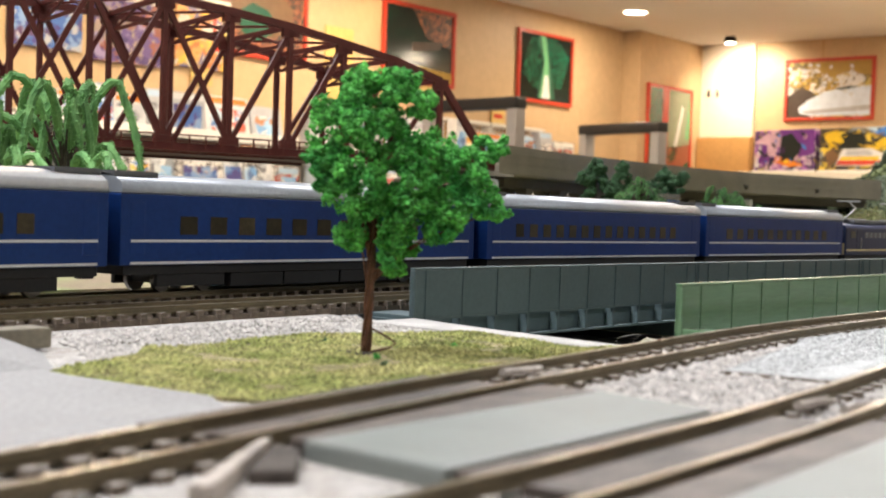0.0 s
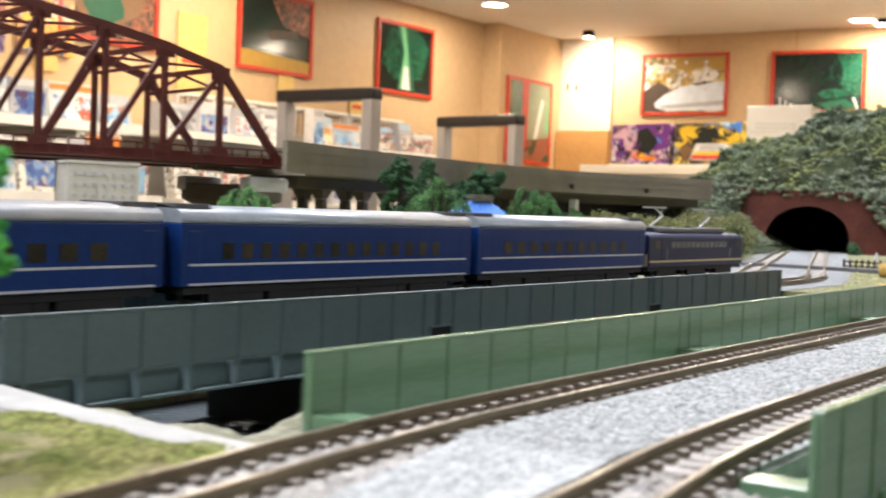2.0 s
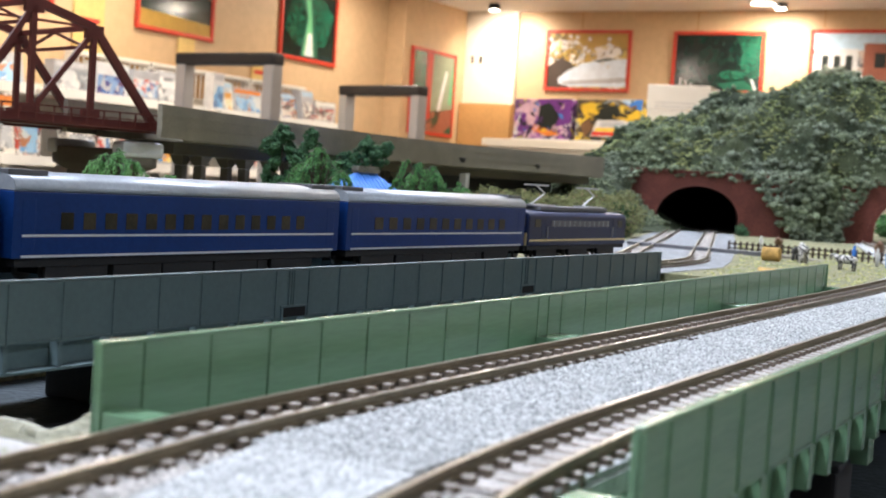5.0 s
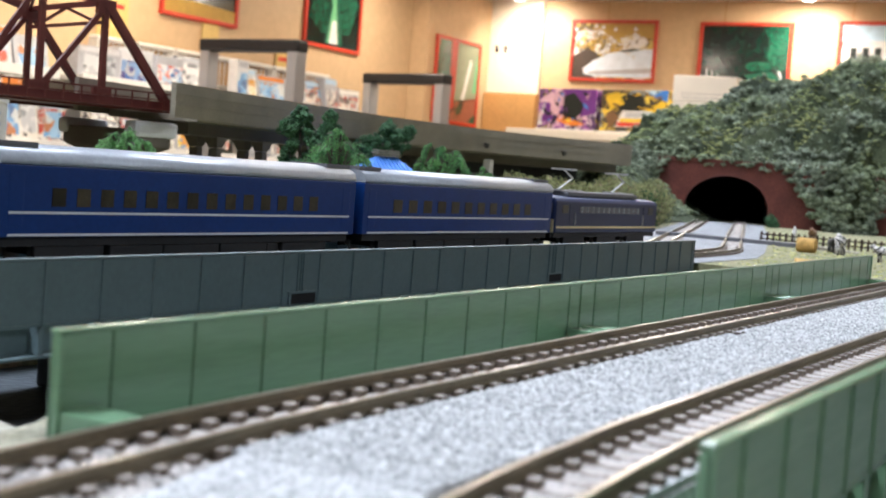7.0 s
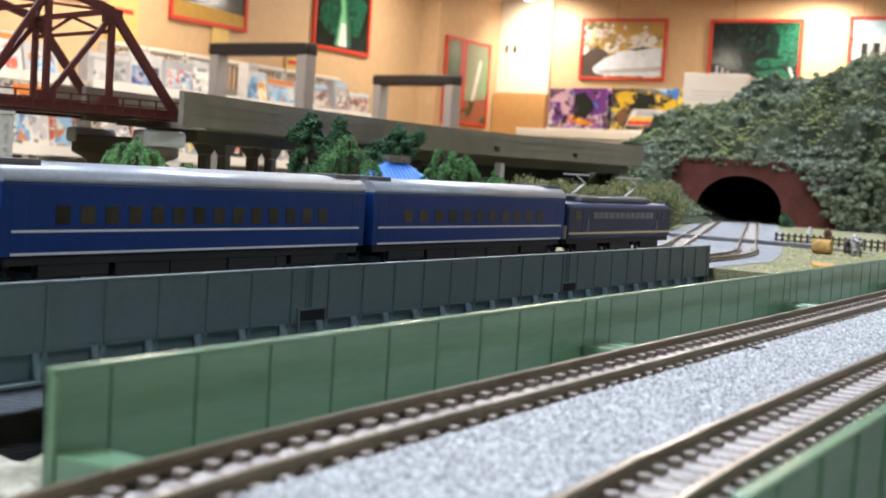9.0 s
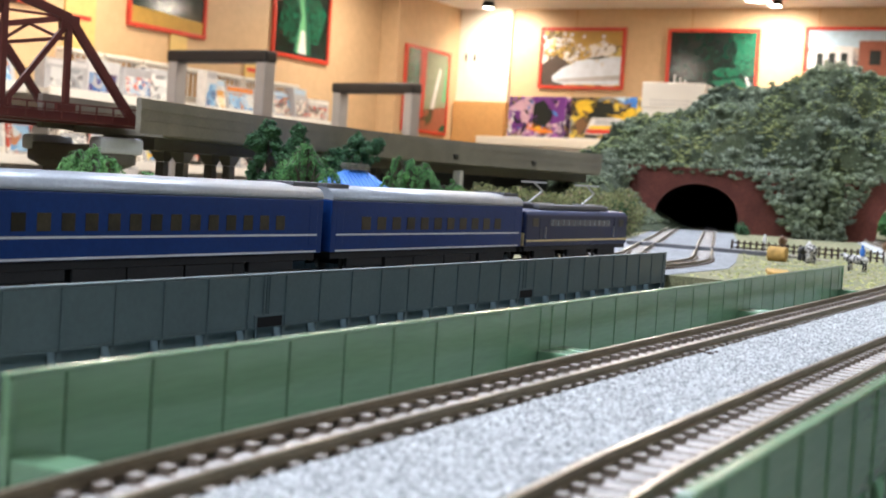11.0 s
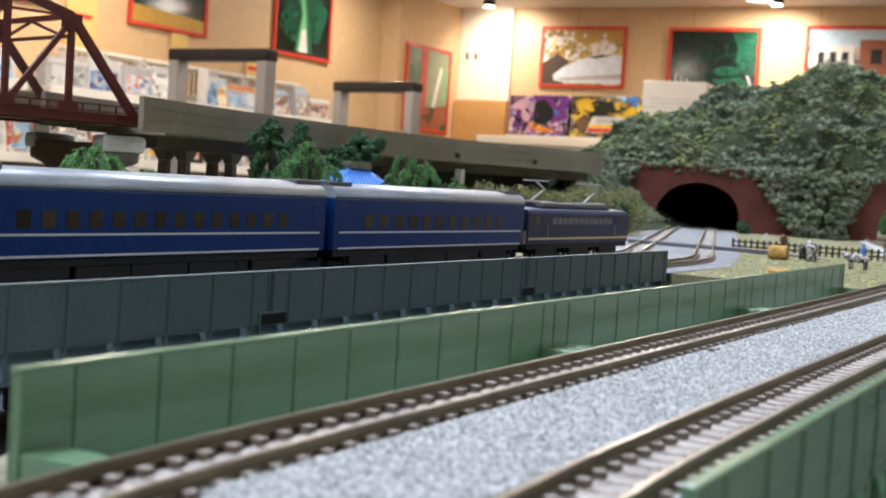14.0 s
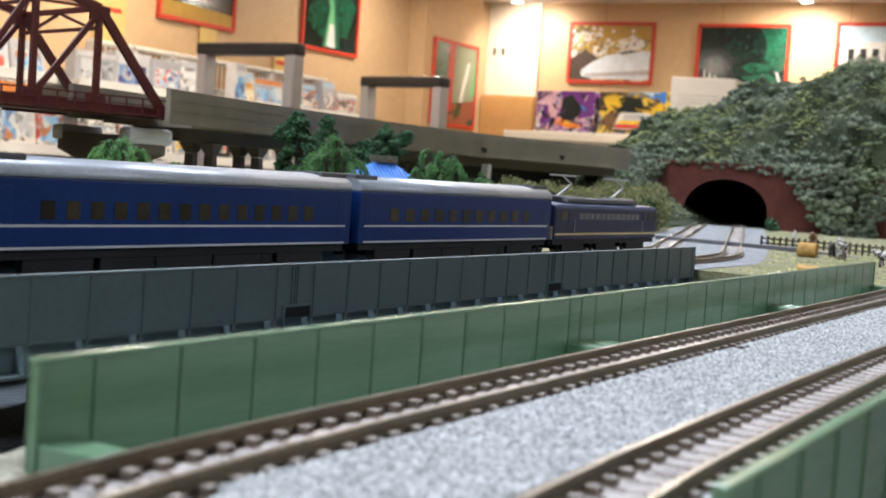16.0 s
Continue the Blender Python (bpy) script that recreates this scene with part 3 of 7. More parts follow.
street = [(P_SKY, [(-.5, .2), (.5, .2), (.5, .5), (-.5, .5)]), (P_WHITE, [(-.45, -.4), (-.05, -.4), (-.05, .22), (-.45, .22)]), (P_BRICK, [(.0, -.3), (.5, -.3), (.5, .3), (.0, .3)])]
street += [(P_BLACK, [(-.38 + .11 * k, -.1), (-.32 + .11 * k, -.1), (-.32 + .11 * k, .12), (-.38 + .11 * k, .12)]) for k in range(3)] + [(P_BLACK, [(.1 + .16 * k, -.05), (.2 + .16 * k, -.05), (.2 + .16 * k, .16), (.1 + .16 * k, .16)]) for k in range(2)]
picture("poster of a railcar before brick houses, red frame", 0.66, 0.42, far(1.52, 0.918), street, M_TOWN)
picture("poster of a snowy line, red frame", 0.62, 0.42, far(0.55, 0.89), [(P_GREY, blob(0, 0, .3, .3, seed=8))], M_TOWN)
falls = [(M_LEAVES, [(-.42, -.1), (-.2, -.3), (.3, -.25), (.44, .2), (.2, .46), (-.3, .4)]), (P_FOREST, [(-.16, .5), (.02, .5), (.08, .1), (.18, -.42), (-.14, -.42), (-.04, .1)]), (P_LIME, [(-.10, .5), (-.02, .5), (.04, .1), (.10, -.42), (-.10, -.42), (-.02, .1)]), (P_WHITE, [(-.02, -.1), (.05, -.1), (.09, -.42), (-.06, -.42)])]
picture("poster of a green waterfall on black, red frame", 0.585, 0.43, left(6.29, 0.907), falls, M_WOODS)
picture("poster of a red train in dark woods, red frame", 0.60, 0.42, left(5.10, 0.907), [(print_mix("red_leaf_print", [(0.25, 0.07, 0.03), (0.06, 0.03, 0.02), (0.35, 0.12, 0.05), (0.02, 0.02, 0.02)], 40), [(-.1, .5), (.5, .5), (.5, .0), (.1, .1)]), (P_DUSK, [(-.1, -.1), (.3, -.02), (.3, .08), (-.1, .02)]), (P_OCHRE, [(-.5, -.5), (.5, -.5), (.5, -.3), (-.5, -.25)])], M_WOODS)
picture("dark brown poster, red frame", 0.60, 0.42, left(3.95, 0.915), [(P_BROWN, blob(0, 0, .36, .3, seed=7)), (P_FOREST, blob(-.05, -.1, .2, .2, seed=9))], print_mix("red_leaf_print", [(0.25, 0.07, 0.03)], 40))
picture("tall poster with a pale green scene, red frame", 0.61, 0.575, left(7.60, 0.632, 4.27), [(M_LEAVES, [(-.5, -.5), (-.14, -.5), (-.18, .5), (-.5, .5)]), (P_RED, [(-.16, -.36), (-.04, -.30), (-.02, .5), (-.16, .5)]), (P_MIST, [(-.04, -.22), (.5, -.16), (.5, .5), (-.02, .5)]), (P_LIME, [(.36, -.1), (.5, -.1), (.5, .4), (.42, .3)]), (P_WHITE, [(.10, -.2), (.18, -.2), (.32, .26), (.27, .3)]), (P_BRICK, [(.06, -.5), (.5, -.5), (.5, -.18), (.2, -.22)]), (P_FOREST, [(.3, -.5), (.5, -.5), (.5, -.36), (.36, -.4)])], print_mix("red_valley_print", [(0.22, 0.05, 0.03), (0.07, 0.03, 0.02), (0.03, 0.06, 0.03), (0.30, 0.10, 0.06), (0.02, 0.03, 0.02)], 16))


def gate(x, y, turn, top, k=1.0):
    t = thing("security_gate", "grey security gate with two posts and a black top bar", "gate", "security gates", at=(x, y, FLOOR), turn=turn)
    h = top - FLOOR
    for s in (-1, 1):
        part("post", Shape().box(s * 0.236 * k - 0.026, s * 0.236 * k + 0.026, -0.03, 0.03, 0.0, h - 0.045), STEEL_GREY, t, bevel=0.006)
    part("top_bar", Shape().box(-0.266 * k, 0.266 * k, -0.035, 0.035, h - 0.05, h), BLACK_CAP, t, "black plastic top bar", bevel=0.012)
    part("base", Shape().box(-0.262 * k, 0.262 * k, -0.05, 0.05, 0, 0.03), BLACK_CAP, t, bevel=0.006)
    return t


gate(4.02, 3.174, -94.8, 0.489)
gate(5.108, 3.117, -103, 0.466)

# low cupboard, counter with packs, white paper box by the far wall
cup = thing("cupboard", "honey wood cupboard against the far wall", "cupboard", at=(WX - 0.03, 4.055, FLOOR))
part("body", Shape().box(-0.04, 0.0, -0.205, 0.21, 0, 1.70), CABINET, cup, bevel=0.004)
part("door", Shape().box(-0.055, -0.041, -0.200, 0.205, 0.05, 1.69), CABINET, cup, bevel=0.003)
counter = thing("counter", "long pale display counter near the far wall", "counter", at=(7.0, 2.6, FLOOR))
part("body", Shape().box(-0.36, 0.2, -2.6, 0.72, 0, 1.36), WALL_PALE, counter)
part("top", Shape().box(-0.39, 0.23, -2.63, 0.75, 1.36, 1.405), WALL_PALE, counter, bevel=0.004)


def toy_pack(x, y, w, h, label, ground_colour, patches):
    t = thing("toy_box", label, "box", "boxes on the counter", at=(x, y, FLOOR + 1.4252), turn=-103)
    part("clear_tray", Shape().box(-w / 2 - 0.005, w / 2 + 0.005, -0.075, 0.065, -0.020, -0.0004), SHELF_WHITE, t, "pale plastic tray", bevel=0.004)
    part("carton", Shape().box(-w / 2, w / 2, -0.06, 0.06, 0, h), ground_colour, t, bevel=0.003)
    for i, (material, outline) in enumerate(patches):
        pts = [(px * w, (pz + 0.5) * h) for px, pz in outline]
        s = Shape().add([(a, -0.0606 - 0.0004 * i, b) for a, b in pts], [tuple(range(len(pts)))])
        part("printed_shape", s, material, t)


def shards(seed, n, colours, size):
    """Sharp slanting scraps of print, strewn over a box front."""
    r = random.Random(seed)
    out = []
    for k in range(n):
        cx, cz, w, a = r.uniform(-.42, .42), r.uniform(-.38, .42), r.uniform(0.4, 1.0) * size, r.uniform(0.3, 2.8)
        ring = [(cx + w * f * math.cos(a + d), cz + 1.7 * w * f * math.sin(a + d)) for f, d in ((1.0, 0.0), (0.45, 0.9), (0.9, 2.9), (0.4, 4.1))]
        out.append((colours[k % len(colours)], [(max(-.49, min(.49, p)), max(-.48, min(.49, q))) for p, q in ring]))
    return out


toy_pack(6.95, 3.09, 0.425, 0.235, "purple and pink printed toy box", M_ROBOT, [(P_PINK, [(-.5, .2), (-.2, .5), (.2, .5), (.1, .1), (-.3, .05)]), (P_PURPLE, [(-.1, .5), (.5, .5), (.5, -.1), (.2, -.2), (.05, .1)]), (P_BLACK, [(-.05, .32), (.12, .42), (.30, .1), (.2, -.36), (.02, -.3), (-.06, .0)]), (P_PURPLE, blob(-.33, -.1, .11, .26, seed=2)), (P_PINK, blob(-.2, .02, .09, .2, seed=12)), (P_ORANGE, [(-.12, -.14), (.10, -.24), (.34, -.38), (.10, -.42), (-.16, -.30)]), (P_YELLOW, [(-.02, -.22), (.12, -.28), (.04, -.34)]), (P_WHITE, [(-.48, -.42), (-.40, .2), (-.36, .2), (-.42, -.42)])] + shards(4, 30, [P_PURPLE, P_BLACK, P_PINK, P_BLUE, P_PURPLE, P_BLACK], 0.085))
toy_pack(6.845, 2.63, 0.45, 0.235, "yellow and black printed toy box", M_GOLD, [(P_BLUE, [(.1, .5), (.5, .5), (.5, .22), (.3, .34)]), (P_SKY, [(.12, .5), (.42, .5), (.3, .38)]), (P_BLACK, blob(-.02, .16, .20, .26, seed=3)), (P_YELLOW, [(-.46, .36), (-.24, .46), (-.14, .16), (-.34, .02)]), (P_YELLOW, [(.18, .06), (.44, .26), (.48, .10), (.26, -.06)]), (P_BROWN, [(-.42, -.1), (-.3, .04), (-.2, -.2), (-.36, -.44)]), (P_WHITE, [(-.26, -.40), (.40, -.40), (.44, -.14), (.26, .0), (-.16, -.0)]), (P_RED, [(-.24, -.38), (.38, -.38), (.40, -.28), (-.22, -.28)]), (P_YELLOW, [(-.20, -.27), (.36, -.27), (.36, -.19), (-.18, -.19)]), (P_GREY, [(-.12, -.17), (.28, -.17), (.22, -.04), (-.1, -.04)])] + [(m, [(px, pz * 0.55 + 0.24) for px, pz in o]) for m, o in shards(5, 30, [P_BLACK, P_YELLOW, P_BROWN, P_BLACK, P_OCHRE], 0.09)])
bx = thing("paper_box", "stack of white printed paper boxes", "box", at=(6.49, 2.11, FLOOR + 0.028), turn=-84)
part("stand", Shape().box(-0.14, 0.14, -0.1, 0.1, -0.028, 1.45), SHELF_WHITE, bx)
part("carton", Shape().box(-0.16, 0.16, -0.12, 0.12, 1.4502, 1.55), PAPER, bx, bevel=0.003)
part("carton", Shape().box(-0.165, 0.165, -0.12, 0.12, 1.552, 1.685), PAPER, bx, bevel=0.003)
for k in range(2):
    part("print_line", Shape().box(-0.12, 0.12 - 0.03 * (k % 3), -0.1214, -0.1202, 1.57 + 0.02 * k, 1.573 + 0.02 * k), P_GREY, bx)


# display racks along the left wall with their goods
def rack(x0, x1, y, seed, boards, label):
    rng = random.Random(seed)
    t = thing("display_rack", label, "shelf", "display racks", at=(x0, y, FLOOR))
    w = x1 - x0
    for px in (0.02, w - 0.02):
        part("upright", Shape().box(px - 0.02, px + 0.02, 0.10, 0.16, 0, boards[-1] + 0.06), SHELF_WHITE, t, bevel=0.003)
    part("back_panel", Shape().box(0.04, w - 0.04, 0.162, 0.175, 0.1, boards[-1] + 0.05), SHELF_WHITE, t)
    for k, z in enumerate(boards):
        reach = 0.16 + 0.13 * (len(boards) - 1 - k)
        part("board", Shape().box(0.04, w - 0.04, -reach, 0.16, z - 0.012, z + 0.012), SHELF_WHITE, t, bevel=0.003)
        part("price_rail", Shape().box(0.04, w - 0.04, -reach - 0.010, -reach - 0.0005, z - 0.02, z + 0.02), PAPER, t)
        x = 0.06
        while x < w - 0.13:
            bw, bh = (rng.uniform(0.15, 0.26), rng.uniform(0.12, 0.16)) if rng.random() < 0.6 else (rng.uniform(0.08, 0.12), rng.uniform(0.15, 0.20))
            bw = min(bw, w - 0.05 - x)
            bh *= 1.0 if k == len(boards) - 1 else 1.35
            g = thing("packet", rng.choice(["printed cardboard packet standing on the display rack", "glossy printed packet leaning on the display rack"]), "packet", "packets on the racks", at=(x0 + x + bw / 2, y - reach + rng.uniform(0.06, 0.10), FLOOR + z + 0.0122))
            tilt = rng.choice((0.0, 0.03))
            s = Shape().add([(-bw / 2, -0.03, 0), (bw / 2, -0.03, 0), (bw / 2, 0.03, 0), (-bw / 2, 0.03, 0), (-bw / 2, -0.03 + tilt, bh), (bw / 2, -0.03 + tilt, bh), (bw / 2, 0.03 + tilt, bh), (-bw / 2, 0.03 + tilt, bh)],
                            [(3, 2, 1, 0), (4, 5, 6, 7), (0, 1, 5, 4), (1, 2, 6, 5), (2, 3, 7, 6), (3, 0, 4, 7)])
            part("carton", s, rng.choice([P_WHITE, P_GREY, P_SKY, M_PACKS[1], M_SEA, M_SCENE] if k == len(boards) - 1 else [P_GREY, M_PACKS[1], M_PACKS[4], M_TOWN, P_BLACK, M_SCENE]), g)
            at_y = lambda zz, k: -0.0304 - 0.0004 * k + tilt * zz / bh
            def sheet(name, u, a, c, material, lbl, k):
                part(name, Shape().add([(-bw * u, at_y(a, k), a), (bw * u, at_y(a, k), a), (bw * u, at_y(c, k), c), (-bw * u, at_y(c, k), c)], [(0, 1, 2, 3)]), material, g, lbl)
            low = bh * rng.uniform(0.06, 0.14)
            sheet("printed_picture", rng.uniform(0.36, 0.46), low, low + bh * rng.uniform(0.52, 0.64), rng.choice([M_SCENE, M_SCENE, M_PACKS[3], M_PACKS[2], M_SEA, M_SEA, M_BANNER[0], M_BANNER[1], M_PACKS[4]]), "printed picture", 1)
            sheet("header", 0.46, bh * 0.80, bh * 0.96, rng.choice([P_WHITE, PAPER, P_WHITE, P_GREY, P_ORANGE, P_SKY]), "header strip", 2)
            x += bw + rng.uniform(0.002, 0.008)
    return t


LEVELS = [0.55, 0.84, 1.11, 1.405]
rack(1.2, 2.55, 4.18, 11, LEVELS, "white display rack full of bright packets")
rack(2.6, 3.85, 4.18, 12, LEVELS, "white display rack full of printed packets")
rack(3.9, 4.95, 4.18, 13, LEVELS, "white slotted rack with rows of packets and magazines")
rack(5.0, 6.25, 4.18, 14, LEVELS, "white display rack with small boxed models")
for k in range(7):
    gx = 4.40 + 0.268 * k
    lt = thing("lattice_basket", "white wire basket with a brown lattice on the rack", "basket", "lattice baskets", at=(gx, 4.30, FLOOR + 1.47))
    part("back", Shape().box(-0.11, 0.11, 0.020, 0.028, 0.0, 0.15), CABINET, lt, "brown back board")
    part("rim", Shape().box(-0.128, 0.128, -0.03, 0.03, 0.135, 0.158), SHELF_WHITE, lt, "white rim", bevel=0.012)
    for s in (-1, 1):
        part("side", Shape().box(*sorted((s * 0.112, s * 0.128)), -0.028, 0.028, 0.0, 0.1348), SHELF_WHITE, lt, "white side")
    part("floor", Shape().box(-0.1118, 0.1118, -0.028, 0.019, 0.0, 0.010), SHELF_WHITE, lt)
    for q in range(6):
        part("bar", Shape().box(-0.092 + 0.036 * q, -0.086 + 0.036 * q, -0.026, -0.021, 0.0102, 0.1348), SHELF_WHITE, lt)
    part("stand", Shape().box(-0.1, 0.1, -0.02, 0.02, -0.0528, -0.0002), SHELF_WHITE, lt)

for k, (bx0, bz, bw, bh) in enumerate([(1.35, 0.62, 0.34, 0.30), (1.75, 0.60, 0.30, 0.30), (2.15, 0.62, 0.36, 0.26), (2.62, 0.62, 0.34, 0.30), (3.02, 0.60, 0.36, 0.26), (3.44, 0.62, 0.30, 0.30), (0.9, 0.62, 0.36, 0.28), (0.4, 0.6, 0.4, 0.3)]):
    ban = thing("banner", "large colourful printed banner above the racks", "banner", "banners above the racks", at=(bx0 + bw / 2, 4.385, bz))
    part("sheet", Shape().box(-bw / 2, bw / 2, -0.006, 0.006, 0, bh), M_BANNER[k % 3], ban)
    part("hanger", Shape().box(-bw / 2 - 0.01, bw / 2 + 0.01, -0.010, 0.012, bh, bh + 0.015), SHELF_WHITE, ban)
for sx, sz, sw, sh in ((4.48, 0.50, 0.10, 0.42), (5.19, 0.42, 0.065, 0.30), (5.82, 0.50, 0.06, 0.17), (3.60, 0.55, 0.06, 0.2)):
    sg = thing("shelf_sign", "small yellow hanging shelf sign", "sign", "shelf signs", at=(sx, 4.389, sz))
    part("card", Shape().box(-sw, sw, -0.003, 0.003, 0, sh), P_CREAM, sg)
    part("red_bar", Shape().box(-sw * 0.7, sw * 0.7, -0.0045, -0.0032, sh * 0.42, sh * 0.42 + 0.022), P_RED, sg)
    part("clip", Shape().box(-0.012, 0.012, 0.0032, 0.010, 0.10, 0.13), SHELF_WHITE, sg)

# ---- the layout board ----
ZG = -0.0045
ZN = -0.0066  # low ground before the river
HX, HY = 0.44, 0.165  # far bank and left bank of the river
board = Shape()
board.prism([(-0.9, -0.55), (-0.0045, -0.55), (-0.0045, HY), (-0.9, HY)], -0.09, ZN)
solid("ground_near", board, GRAVEL, "beige gravel ground of the model", "ground", "structure")
solid("ground_left", Shape().prism([(-0.9, HY), (HX, HY), (HX, 0.50), (-0.9, 0.72)], -0.09, ZG), EARTH, "brown earth ground of the model", "ground", "structure")
solid("ground_far", Shape().prism([(HX, -0.55), (1.85, -0.55), (1.85, 0.52), (HX, 0.50)], -0.09, ZG), FIELD, "pale grassy field of the model", "ground", "structure")
solid("river_bed", Shape().box(-0.0045, HX, -0.55, HY, -0.09, -0.035), RIVER, "dark grey river bed below the bridges", "water", "structure")
table = thing("layout_table", "brown wooden table carrying the model railway", "table", at=(0.45, 0.0, FLOOR))
part("top", Shape().prism([(-1.37, -0.57), (1.42, -0.57), (1.42, 0.54), (-0.01, 0.52), (-1.37, 0.74)], 0.98, 1.0095), TABLE_SIDE, table)
for lx, ly in ((-1.25, -0.45), (1.3, -0.45), (1.3, 0.42), (-1.25, 0.6), (0, -0.45), (0, 0.42)):
    part("leg", Shape().box(lx - 0.03, lx + 0.03, ly - 0.03, ly + 0.03, 0, 0.9798), TABLE_SIDE, table, bevel=0.004)
# banks
solid("track_bed", Shape().sweep(glide([(-0.9, -0.12, 0), (-0.3, -0.072, 0), (-0.16, -0.0555, 0), (-0.07, -0.0470, 0), (-0.0045, -0.0410, 0)], 0.01), [(-0.036, ZN), (0.036, ZN), (0.031, -0.0029), (-0.031, -0.0029)]), GRAVEL, "gravel bed under the two tracks", "gravel", "structure")
solid("side_bed", Shape().sweep(glide([(-0.9, 0.095, 0), (-0.45, 0.095, 0), (-0.15, 0.1, 0), (-0.004, 0.111, 0)], 0.01), [(-0.034, ZN), (0.034, ZN), (0.028, -0.0056), (-0.028, -0.0056)]), GRAVEL, "gravel bed under the train's tracks", "gravel", "structure")
edge = Shape().prism([(-0.0165, -0.0085), (-0.0085, -0.0085), (-0.0025, 0.0400), (0.0042, 0.0695), (-0.0120, 0.0695), (-0.0120, 0.0360)], -0.02, -0.0056)
solid("bank_edge", edge, WHITE_EDGE, "white plaster edge of the river bank", "kerb", "structure", bevel=0.0014)
bank = Shape()
for j in range(101):
    for i in range(25):
        w = i / 24
        x, y = -0.0022 + 0.078 * w, -0.12 + 0.29 * j / 100
        open_air = max(0.0, min(1.0, (y - 0.000) / 0.006, (0.0705 - y) / 0.006))
        lump = 0.0036 * noise.noise((x * 90, y * 90, 2.0)) + 0.0014 * noise.noise((x * 300, y * 300, 5.0))
        high = -0.0072 - 0.028 * w ** 1.3 + 0.0100 * math.exp(-((x - 0.035) / 0.012) ** 2 - ((y - 0.019) / 0.012) ** 2)
        low = -0.0072 - 0.029 * min(1, w * 2.6) ** 0.6
        bank.v.append((x, y, min(-0.0052, open_air * high + (1 - open_air) * min(low, -0.0072 - 0.012 * min(1, 12 * w)) + lump * min(1, 8 * w))))
bank.f = [(25 * j + i, 25 * j + i + 1, 25 * j + i + 26, 25 * j + i + 25) for j in range(100) for i in range(24)]
solid("bank_rocks", bank, ROCK, "rough brown rock face of the river bank", "rocks", "structure")


# ---- track ----
RAIL_PROFILE = [(-0.0008, -0.0015), (0.0008, -0.0015), (0.0008, -0.0012), (0.0003, -0.0011), (0.0003, -0.0006), (0.00045, -0.0004), (0.00045, 0.0), (-0.00045, 0.0), (-0.00045, -0.0004), (-0.0003, -0.0006), (-0.0003, -0.0011), (-0.0008, -0.0012)]
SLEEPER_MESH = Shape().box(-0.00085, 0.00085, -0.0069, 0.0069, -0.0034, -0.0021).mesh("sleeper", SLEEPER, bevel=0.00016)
SLEEPER_MESH.materials.append(SLEEPER_SHADE)
# upward faces pale as if lit, the rest in the shaded brown
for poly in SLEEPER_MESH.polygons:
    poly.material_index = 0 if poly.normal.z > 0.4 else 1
chair_shape = Shape()
for s in (-1, 1):
    for y0, y1 in ((0.0024, 0.0041), (0.0051, 0.0067)):
        chair_shape.box(-0.00082, 0.00082, *sorted((s * y0, s * y1)), -0.0022, -0.0013)
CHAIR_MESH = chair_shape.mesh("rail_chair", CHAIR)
CHAIR_MESH.materials.append(SLEEPER_SHADE)
# chairs likewise: light tops, shade painted on their sides
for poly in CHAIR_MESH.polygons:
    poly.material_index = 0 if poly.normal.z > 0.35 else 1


def offset(path, d):
    t = np.gradient(path, axis=0)
    t /= np.linalg.norm(t[:, :2], axis=1)[:, None]
    return path + np.stack([-t[:, 1], t[:, 0], 0 * t[:, 2]], 1) * d


def track(label, points, skip=(), step=0.0051, piece_range=(-9, 9)):
    path = glide(points, step)
    t = thing("railway_track", label, "track", "model railway tracks")
    for s in (-1, 1):
        part("rail", Shape().sweep(offset(path, s * 0.00475), RAIL_PROFILE), RAIL, t, "brown painted rail with worn top")
        part("rail_head", Shape().sweep(offset(path, s * 0.00475), [(-0.00036, -0.0001), (0.00036, -0.0001), (0.00036, 0.00003), (-0.00036, 0.00003)]), RAIL_TOP, t, "worn bright rail head")
        # dark strip stands in for the shadow along the rail's foot
        part("rail_bed", Shape().sweep(offset(path, s * 0.00475), [(-0.0019, -0.0040), (0.0019, -0.0040), (0.0016, -0.0024), (-0.0016, -0.0024)]), SLEEPER_SHADE, t, "dark brown strip for the shade under the rail")
    rest = Shape()
    near = 0
    for i in range(len(path) - 1):
        if any(a < path[i][0] < b for a, b in skip):
            continue
        d = path[i + 1] - path[i]
        m = pose(*path[i], 0, 0, math.degrees(math.atan2(d[1], d[0])))
        if piece_range[0] < path[i][0] < piece_range[1] and near < 150:
            near += 1
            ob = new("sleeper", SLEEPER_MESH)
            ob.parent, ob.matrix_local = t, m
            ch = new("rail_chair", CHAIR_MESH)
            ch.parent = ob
        else:
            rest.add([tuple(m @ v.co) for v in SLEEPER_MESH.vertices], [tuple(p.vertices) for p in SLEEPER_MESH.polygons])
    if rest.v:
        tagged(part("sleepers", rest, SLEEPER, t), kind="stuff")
    return path


Z2 = -0.002
ZT, TL, TR_Y = -0.0008, -0.0188, -0.0557  # rail height and track centres on the green bridge
green_left = track("weathered model track on the green bridge", [(-0.45, -0.084, ZT), (-0.30, -0.060, ZT), (-0.17, -0.0400, ZT), (-0.14, -0.0358, ZT), (-0.105, -0.0312, ZT), (-0.05, -0.0252, ZT), (-0.02, -0.0218, ZT), (0.02, -0.0192, ZT), (0.1, TL, ZT), (0.45, TL, ZT), (0.62, -0.0084, ZT), (0.85, 0.0356, ZT), (1.2, 0.1266, ZT), (1.6, 0.2116, ZT)], skip=((-0.147, -0.100),), piece_range=(-0.2, 0.6))
